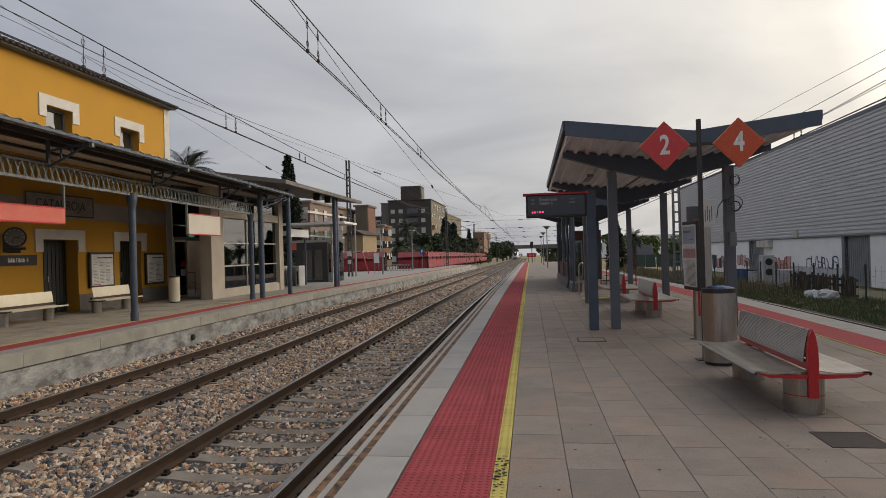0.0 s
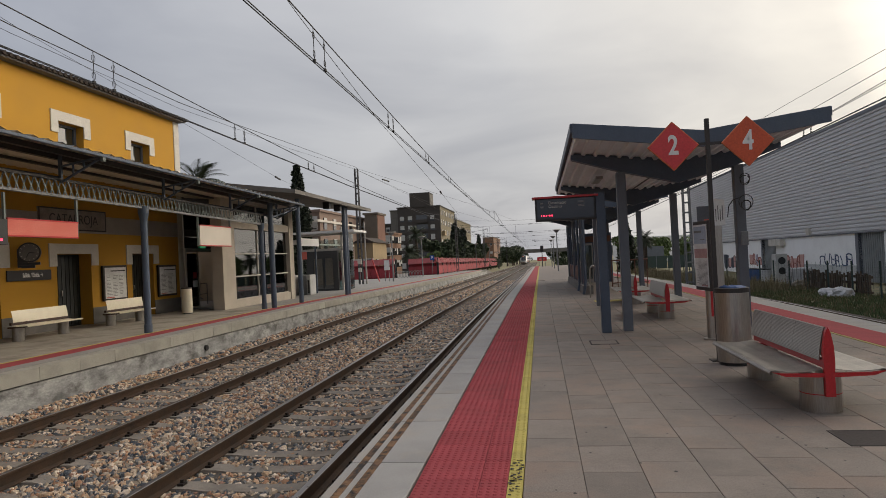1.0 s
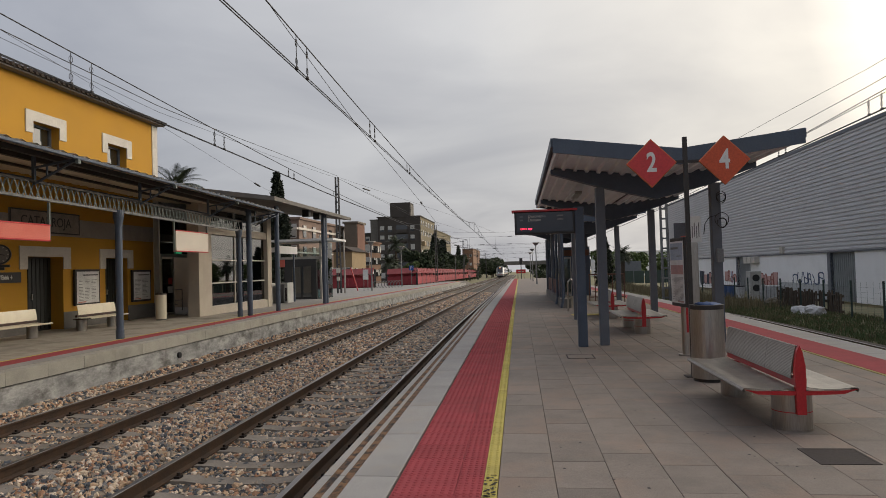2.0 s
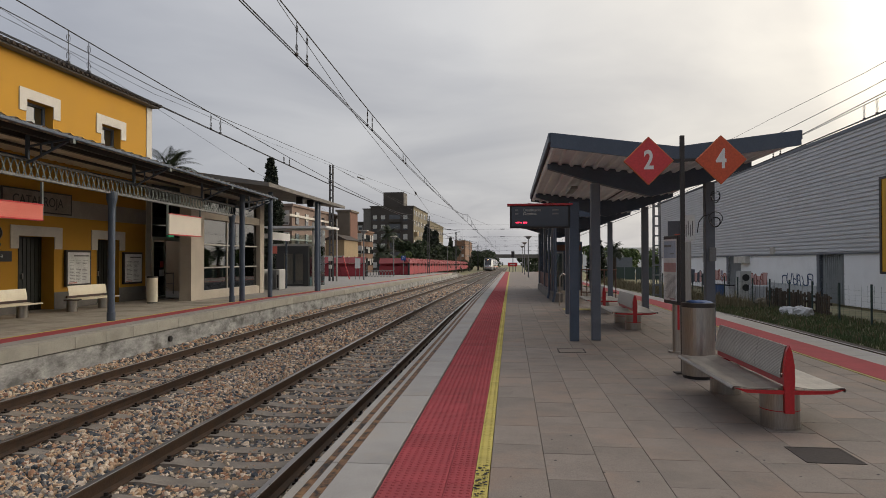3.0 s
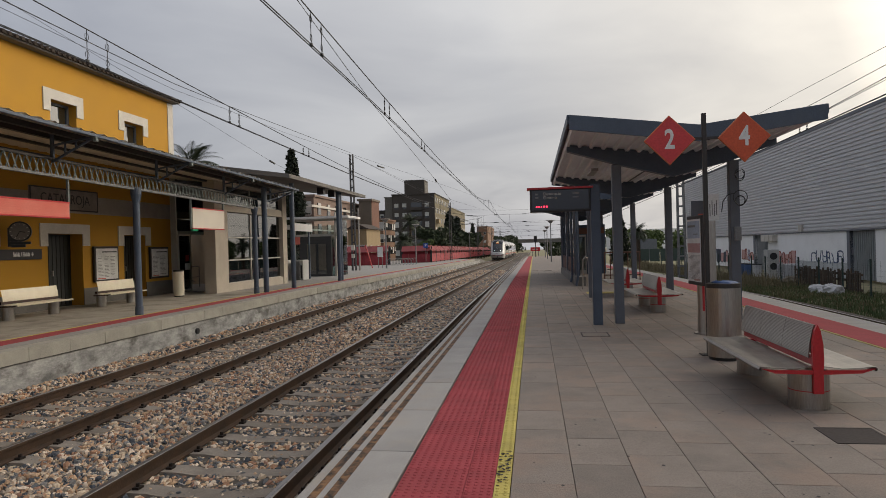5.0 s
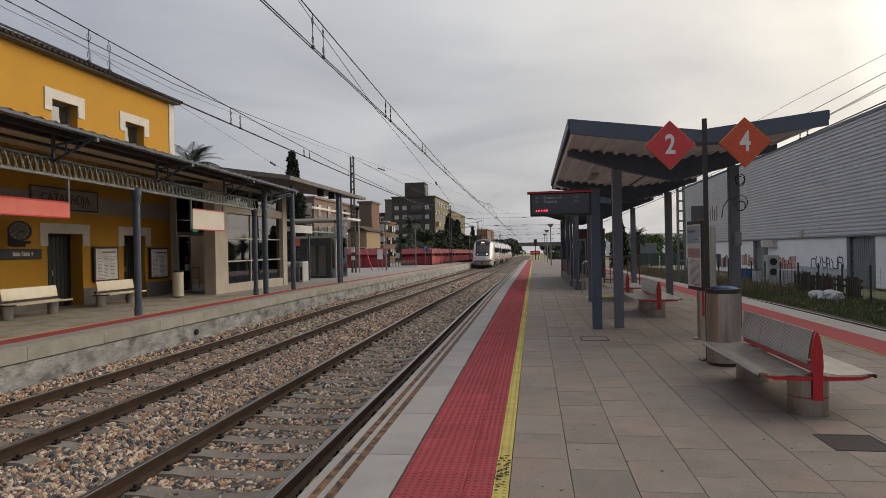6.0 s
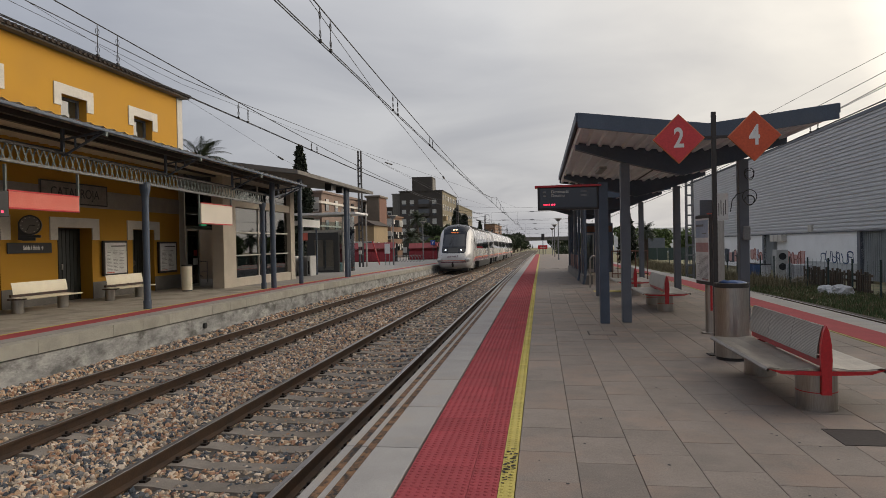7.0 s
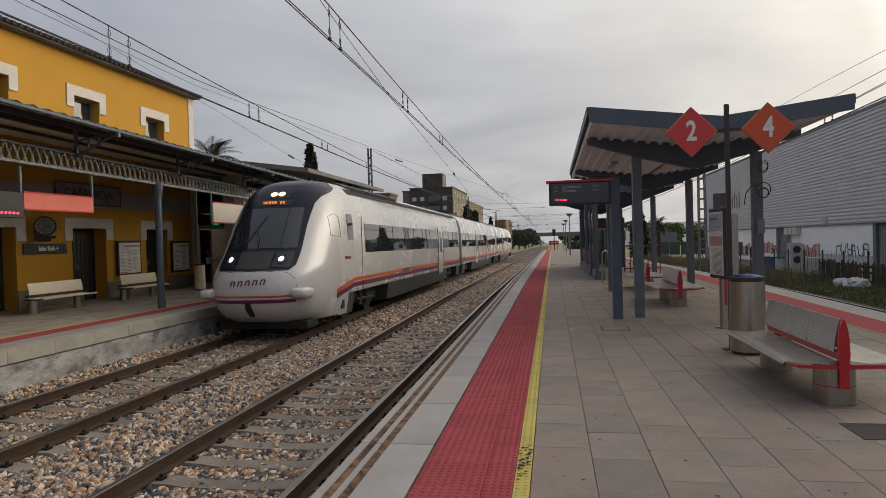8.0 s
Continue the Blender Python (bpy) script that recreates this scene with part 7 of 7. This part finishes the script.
def block(name, x0, x1, y0, y1, h, mt, label, cols, rows, side_cols=0, side_mt=None, roof=None, win=(1.1, 1.3), first=1.6, base=-0.98):
    th = thing(name, ((x0 + x1) / 2, (y0 + y1) / 2, base), label, "building", "town buildings")
    w, l = (x1 - x0) / 2, (y1 - y0) / 2
    part("wall", boxes((-w, w, -l, l, 0, h)), mt, th)
    part("roof", boxes((-w - 0.25, w + 0.25, -l - 0.25, l + 0.25, h, h + 0.3)) if not roof else prism(bmesh.new(), [(-w - 0.4, h), (w + 0.4, h), (0, h + roof)], "y", -l - 0.3, l + 0.3), M["roof_tile"] if roof else mt, th)
    if side_mt:
        part("side_wall", boxes((w, w + 0.06, -l + 0.2, l, 0, h)), side_mt, th)
    ww, wh = win
    st = (h - first) / rows
    rnd = random.Random(int(x0 * 7 + y0))
    def one(cx, cy, z, along_x):
        sh = rnd.choice((0, 0.35, 0.6, 0.9))
        if along_x:
            q = part("window", boxes((cx - ww / 2, cx + ww / 2, cy - 0.05, cy + 0.02, z, z + wh)), M["pane_far"], th)
            part("frame", boxes((cx - ww / 2 - 0.08, cx + ww / 2 + 0.08, cy - 0.09, cy, z - 0.14, z), (cx - ww / 2 - 0.14, cx - ww / 2, cy - 0.09, cy, z, z + wh), (cx + ww / 2, cx + ww / 2 + 0.14, cy - 0.09, cy, z, z + wh), (cx - ww / 2 - 0.14, cx + ww / 2 + 0.14, cy - 0.1, cy, z + wh, z + wh + 0.14)), M["shutter"], q)
            if sh:
                part("blind", boxes((cx - ww / 2, cx + ww / 2, cy - 0.08, cy - 0.05, z + wh * (1 - sh), z + wh)), M["shutter"], q)
        else:
            q = part("window", boxes((cx - 0.02, cx + 0.12, cy - ww / 2, cy + ww / 2, z, z + wh)), M["pane_far"], th)
            if sh:
                part("blind", boxes((cx + 0.12, cx + 0.15, cy - ww / 2, cy + ww / 2, z + wh * (1 - sh), z + wh)), M["shutter"], q)
    for r in range(rows):
        z = first + r * st + 0.5
        for c in range(cols):
            one(-w + 2 * w * (c + 0.5) / cols, -l, z, True)
        for c in range(side_cols):
            one(w, -l + 2 * l * (c + 0.5) / side_cols, z, False)
    return th


apt = block("apartment_block", -44.0, -30.4, 200, 235, 20.6, M["apt_brick"], "dark brown brick apartment block with ochre side", 0, 6, 9, M["apt_side"], None, (1.3, 1.7))
part("lift_tower", boxes((-2.7, 3.7, -17.5, -10.5, 20.6, 25.2)), M["apt_brick"], apt, "dark stair tower on the roof")
part("tower_side", boxes((3.7, 3.8, -16.5, -11, 20.6, 24.6)), M["plinth"], apt)
for r in range(6):
    z = 17.0 - r * 2.95
    for x in (-5.4, -2.85, 4.3):
        w_ = part("window", boxes((x - 0.6, x + 0.6, -17.56, -17.48, z - 0.85, z + 0.85)), M["pane_far"], apt)
        part("shutter", boxes((x - 0.66, x + 0.66, -17.62, -17.56, z - (0.3 if (r + int(x)) % 3 else 0.8), z + 0.9)), M["shutter"], w_, "pale roller shutter")
    bl = part("balcony", boxes((-0.9, 2.8, -18.3, -17.5, z - 1.35, z - 1.2), (-0.9, 2.8, -18.32, -18.25, z - 1.2, z - 0.35)), M["apt_brick"], apt, "shallow balcony")
    part("recess", boxes((-0.8, 2.7, -17.56, -17.49, z - 1.2, z + 1.1)), M["pane_far"], bl)
part("yellow_balcony", boxes((6.86, 7.9, -16.2, -12.8, 11.4, 12.8)), M["cream_house"], apt, "yellow side balcony")
block("apartment_block", -46.8, -44.3, 202, 232, 20.0, M["plinth"], "grey plain wing beside the apartments", 0, 5)
block("apartment_block", -50.5, -47.0, 206, 226, 16.0, M["apt_brick"], "small dark block beside the apartments", 1, 5)
block("apartment_block", -40.0, -30.0, 236, 286, 18.4, M["apt_side"], "further ochre apartment block down the line", 2, 4, 14)
block("town_house", -34.0, -27.5, 392, 460, 17.0, M["terracotta"], "far terracotta houses beside the line", 2, 3, 8)
block("brick_block", -27.4, -25.4, 100, 105, 10.7, M["plinth_tan"], "tall plain building with a brown brick side", 0, 1, 3, M["brick_red"])
block("terracotta_house", -29.4, -27.3, 116, 126, 8.4, M["terracotta"], "terracotta town house with shutters", 2, 3, 6)
block("cream_house", -25.2, -22.6, 86, 94, 5.7, M["cream_house"], "low cream house with a tiled roof", 2, 1, 2, None, 0.8)
block("cream_building", -35.0, -28.6, 82, 106, 10.1, M["pinkish"], "pinkish-cream town building with pale cornices", 3, 3, 6, None, None, (1.2, 1.6))
block("pink_building", -39.0, -30.0, 72, 81, 9.0, M["pinkish"], "pinkish building with a white-framed window", 2, 2, 2, None, None, (2.0, 1.5))
part("cornice", boxes((-4.6, 4.6, -4.75, -4.5, 7.7, 8.0), (-4.6, 4.6, -4.85, -4.5, 8.5, 8.8)), M["trim"], bpy.data.objects["pink_building"], "white cornice")
part("cornice", boxes((-3.3, 3.4, -13.3, -13.0, 8.7, 9.0), (3.2, 3.5, -13.0, 13.0, 8.7, 9.0), (3.2, 3.4, -13.0, 13.0, 5.6, 5.8), (-3.3, 3.3, -13.2, -13.0, 5.6, 5.8)), M["trim"], bpy.data.objects["cream_building"], "pale cornice")

# far bridge and hills of trees at the end of the line
ov = thing("road_bridge", (0, 450, 0), "far concrete road bridge over the tracks", "bridge")
part("deck", boxes((-90, 90, 0, 9, 1.7, 3.3)), M["overpass"], ov)
part("parapet", boxes((-90, 90, -0.2, 0, 3.3, 4.3)), M["overpass"], ov)
for x in (-14, 11, 30, -34):
    part("pier", boxes((x, x + 1.4, 1, 8, -5.2, 1.7)), M["overpass"], ov)


# ---- plants ----
def leaf_cloud(centres, n, size, seed):
    """Many small leaf faces round the clump centres (x, y, z, r, flat)."""
    rng = np.random.default_rng(seed)
    V, Fc = [], []
    for k in range(n):
        cx, cy, cz, r, fl = centres[rng.integers(len(centres))]
        d = rng.normal(size=3); d /= np.linalg.norm(d)
        q = r * rng.uniform(0.45, 1.0) ** 0.5
        p = np.array([cx + d[0] * q, cy + d[1] * q, cz + d[2] * q * fl])
        a = rng.normal(size=3); a /= np.linalg.norm(a)
        b = np.cross(a, rng.normal(size=3)); b /= np.linalg.norm(b)
        s = size * rng.uniform(0.5, 1.3)
        i = len(V)
        V += [tuple(p - a * s), tuple(p + b * s * 0.45), tuple(p + a * s), tuple(p - b * s * 0.45)]
        Fc.append((i, i + 1, i + 2, i + 3))
    me = bpy.data.meshes.new("crown")
    me.from_pydata(V, [], Fc)
    return me


def tree(x, y, h, r, mt, label, seed, n=2600, size=0.28, base=-0.98, shape="round"):
    rnd = random.Random(seed)
    th = thing("tree", (x, y, base), label, "tree", "trees")
    b = bmesh.new()
    cyl(b, (0, 0, 0), 0.05 * r + 0.08, h * 0.55, 8, 0.05)
    cs = []
    if shape == "cypress":
        for i in range(26):
            f = i / 25
            rr = r * (0.10 + 0.80 * (1 - f) ** 0.8) * min(1.0, 0.55 + 3 * f) * rnd.uniform(0.85, 1.1)
            cs.append((rnd.uniform(-0.1, 0.1) * r, rnd.uniform(-0.1, 0.1) * r, h * (0.08 + 0.86 * f), rr, 1.6))
    else:
        for i in range(12):
            a, q, z = rnd.uniform(0, 6.28), rnd.uniform(0.1, 0.75) * r, rnd.uniform(0.32, 0.88) * h
            c = (q * math.cos(a), q * math.sin(a), z)
            rod(b, (0, 0, h * rnd.uniform(0.2, 0.45)), c, 0.045, 5)
            cs.append((*c, r * rnd.uniform(0.3, 0.55), 0.8))
    part("trunk", b, M["bark"], th)
    me = leaf_cloud(cs, n, size, seed)
    me.materials.append(mt)
    o = new("crown", me); o.parent = th
    return th


def palm(x, y, h, r, label, seed, base=-0.98, fronds=48, mt=None):
    rnd = random.Random(seed)
    th = thing("palm_tree", (x, y, base), label, "palm tree", "palm trees")
    b = bmesh.new()
    z = 0.0
    while z < h:
        cyl(b, (0, 0, z), 0.21, 0.2, 9, 0.25); z += 0.2
    part("trunk", b, M["bark"], th, "ringed palm trunk")
    for i in range(fronds):
        a, up = rnd.uniform(0, 6.28), rnd.uniform(-0.5, 1.25)
        L = r * rnd.uniform(0.8, 1.1)
        b = bmesh.new()
        prev = Vector((0, 0, h)); d = Vector((math.cos(a) * math.cos(up), math.sin(a) * math.cos(up), math.sin(up)))
        side = Vector((-math.sin(a), math.cos(a), 0))
        n = 22
        for k in range(n):
            d = (d + Vector((0, 0, -0.062))).normalized()
            nxt = prev + d * (L / n)
            w = 0.55 * r / 2.2 * math.sin(math.pi * (0.12 + 0.86 * k / n))
            for s in (-1, 1):
                tip = prev + d * 0.25 + side * s * w + Vector((0, 0, -0.25 * w))
                f = [b.verts.new(prev), b.verts.new(prev + d * (L / n) * 0.75), b.verts.new(tip)]
                b.faces.new(f)
            f = [b.verts.new(prev + side * 0.015), b.verts.new(prev - side * 0.015), b.verts.new(nxt - side * 0.01), b.verts.new(nxt + side * 0.01)]
            b.faces.new(f)
            prev = nxt
        part("frond", b, mt or M["palm_leaf"], th)
    return th


palm(-22.6, 40.5, 8.6, 2.3, "tall palm behind the station", 3)
palm(-23.4, 122, 8.2, 2.6, "ragged palm before the apartments", 4)
palm(-22.9, 112, 4.4, 2.6, "broad palm behind the red fence", 5, fronds=40)
palm(-22.0, 114, 4.0, 2.4, "broad palm behind the red fence", 6, fronds=36)
palm(11.7, 75, 4.0, 1.6, "small palm beyond the fence", 7)
tree(-18.4, 48, 10.9, 1.55, M["leaf_cypress"], "tall dark cypress behind the platform", 21, 8000, 0.22, shape="cypress")
rnd = random.Random(17)
for i in range(13):
    f = i / 12
    tree(-15.0 - 2.4 * rnd.random() - 6 * f, 104 + 150 * f, rnd.uniform(5.6, 7.0) + 3.0 * f, rnd.uniform(2.0, 2.8), M["leaf"], "dense dark green tree behind the red fence", 40 + i, 3200, 0.34)
tree(-19.5, 150, 12.0, 2.6, M["leaf_cypress"], "tall dark conifer beside the apartments", 61, 3600, 0.34, shape="cypress")
tree(-18.5, 158, 11.0, 2.4, M["leaf_cypress"], "tall dark conifer beside the apartments", 62, 3600, 0.34, shape="cypress")
for i in range(6):
    tree(-17.5 - 1.1 * i + rnd.uniform(-0.8, 0.8), 138 + i * 11, rnd.uniform(8.5, 11.0), rnd.uniform(2.6, 3.3), M["leaf_cypress"], "dense dark conifer behind the red fence", 230 + i, 3400, 0.36, shape="cypress")
tree(-20, 215, 12.0, 2.0, M["leaf_cypress"], "tall dark conifer behind the fence", 63, 2600, 0.34, shape="cypress")
for i in range(8):
    tree(-12.6 + rnd.uniform(-2.5, 1.5), 255 + i * 16, rnd.uniform(7, 10), rnd.uniform(3.4, 4.6), M["leaf"], "dense tree near the end of the line", 70 + i, 2000, 0.5)
for i in range(7):
    tree(-14.9 + rnd.uniform(-0.3, 0.3), 88 + i * 7, rnd.uniform(3.2, 4.2), rnd.uniform(1.0, 1.4), M["leaf_bright"] if i < 2 else M["leaf"], "leafy shrub behind the red fence", 90 + i, 1500, 0.2)
for i in range(9):
    tree(18 + i * 6.2 + rnd.uniform(-1, 1), 135 + rnd.uniform(-8, 20), rnd.uniform(5, 6.4), rnd.uniform(3, 4), M["leaf_bright"], "round green tree beyond the yard", 110 + i, 2000, 0.36)
for i in range(14):
    tree(-14.6 + rnd.uniform(-0.4, 0.3), 116 + i * 9, rnd.uniform(2.4, 3.6), rnd.uniform(1.5, 2.2), M["leaf"], "low dark hedge bush beside the line", 210 + i, 1300, 0.26)
tree(10.6, 82, 6.6, 1.7, M["leaf_cypress"], "dark conifer beyond the platform", 130, 2600, 0.26, shape="cypress")
for i in range(10):
    tree(10 + i * 9, 470 + rnd.uniform(-10, 30), rnd.uniform(7, 10), rnd.uniform(5, 7), M["leaf"], "far tree beyond the bridge", 140 + i, 900, 0.9)
for i in range(8):
    tree(-12 - i * 11, 480 + rnd.uniform(-10, 30), rnd.uniform(7, 10), rnd.uniform(5, 7), M["leaf"], "far tree beyond the bridge", 160 + i, 900, 0.9)
for i in range(5):
    tree(4.5 + i * 2.3, 150 + i * 14, rnd.uniform(2.2, 3.2), rnd.uniform(1.6, 2.4), M["leaf"], "low bush by the far end of the platform", 180 + i, 1100, 0.24)
yf = thing("yard_fence", (0, 96, -0.98), "dark green panel fence across the yard", "fence")
for i in range(16):
    part("panel", boxes((13.5 + i * 1.5, 14.9 + i * 1.5, 0, 0.05, 0.1, 1.9)), M["green_fence"], yf)
bl = block("far_building", 24, 64, 190, 220, 7.0, M["white_wall"], "pale low building behind the trees", 6, 1)
tk = thing("blue_container", (17.0, 104, -0.98), "grey-blue container in the yard", "container")
part("shell", boxes((-1.8, 1.8, -1.2, 1.2, 0.2, 3.4), bevel=0.03), M["post_steel"], tk)

pieces_platform()


def lay_on_grade():
    """Lower everything beyond the station with the falling line: long things bend once, the rest sinks as it is."""
    long_names = ("railway_track", "platform_island", "platform_far", "track_bed", "overhead_line", "feeder_line", "ground", "ballast_stones",
                  "wire_fence", "grass", "dry_grass", "dry_weeds", "underpass_enclosure")
    level = ("station_building", "station_canopy", "warehouse", "entrance_building", "road_bridge", "passenger_train")
    bpy.context.view_layer.update()
    tops = [o for o in scene.objects if o.parent is None and o.type in ("MESH", "EMPTY")]
    for top in tops:
        kind = top.name.split(".")[0]
        if kind in level:
            continue
        family = [top] + list(top.children_recursive)
        if not kind.startswith(long_names):
            ys = [(o.matrix_world @ Vector(c)).y for o in family if o.type == "MESH" for c in o.bound_box]
            if ys:
                top.location.z += grade((min(ys) + max(ys)) / 2)
            continue
        sunk = set()
        for o in family:
            if o.parent in sunk:
                sunk.add(o)
                continue
            if o.type != "MESH":
                continue
            ys = [(o.matrix_world @ Vector(c)).y for c in o.bound_box]
            if o.data.users > 1 or max(ys) - min(ys) < 3.0:
                o.location.z += grade((min(ys) + max(ys)) / 2)
                sunk.add(o)
                continue
            oy = o.matrix_world.translation.y
            if len(o.data.vertices) < 60000 and min(ys) < GRADE_FROM < max(ys):
                cutter = bmesh.new()
                cutter.from_mesh(o.data)
                bmesh.ops.bisect_plane(cutter, geom=list(cutter.verts) + list(cutter.edges) + list(cutter.faces), plane_co=(0, GRADE_FROM - oy, 0), plane_no=(0, 1, 0))
                cutter.to_mesh(o.data)
                cutter.free()
            co = np.empty(len(o.data.vertices) * 3, dtype=np.float32)
            o.data.vertices.foreach_get("co", co)
            co = co.reshape(-1, 3)
            co[:, 2] -= GRADE * np.maximum(0.0, co[:, 1] + oy - GRADE_FROM)
            o.data.vertices.foreach_set("co", co.ravel())
            o.data.update()


lay_on_grade()


def motions():
    rows = []
    for k in range(17):
        t = k * 0.5
        y = 14.0 + 37.3 * (8.0 - t)
        fall = math.degrees(math.atan((grade(y + 75.0) - grade(y)) / 75.0))
        rows.append((t, pose(TRAIN_X, y, RAIL_Z + grade(y), fall, 0, 0)))
    walk(train, rows)


motions()
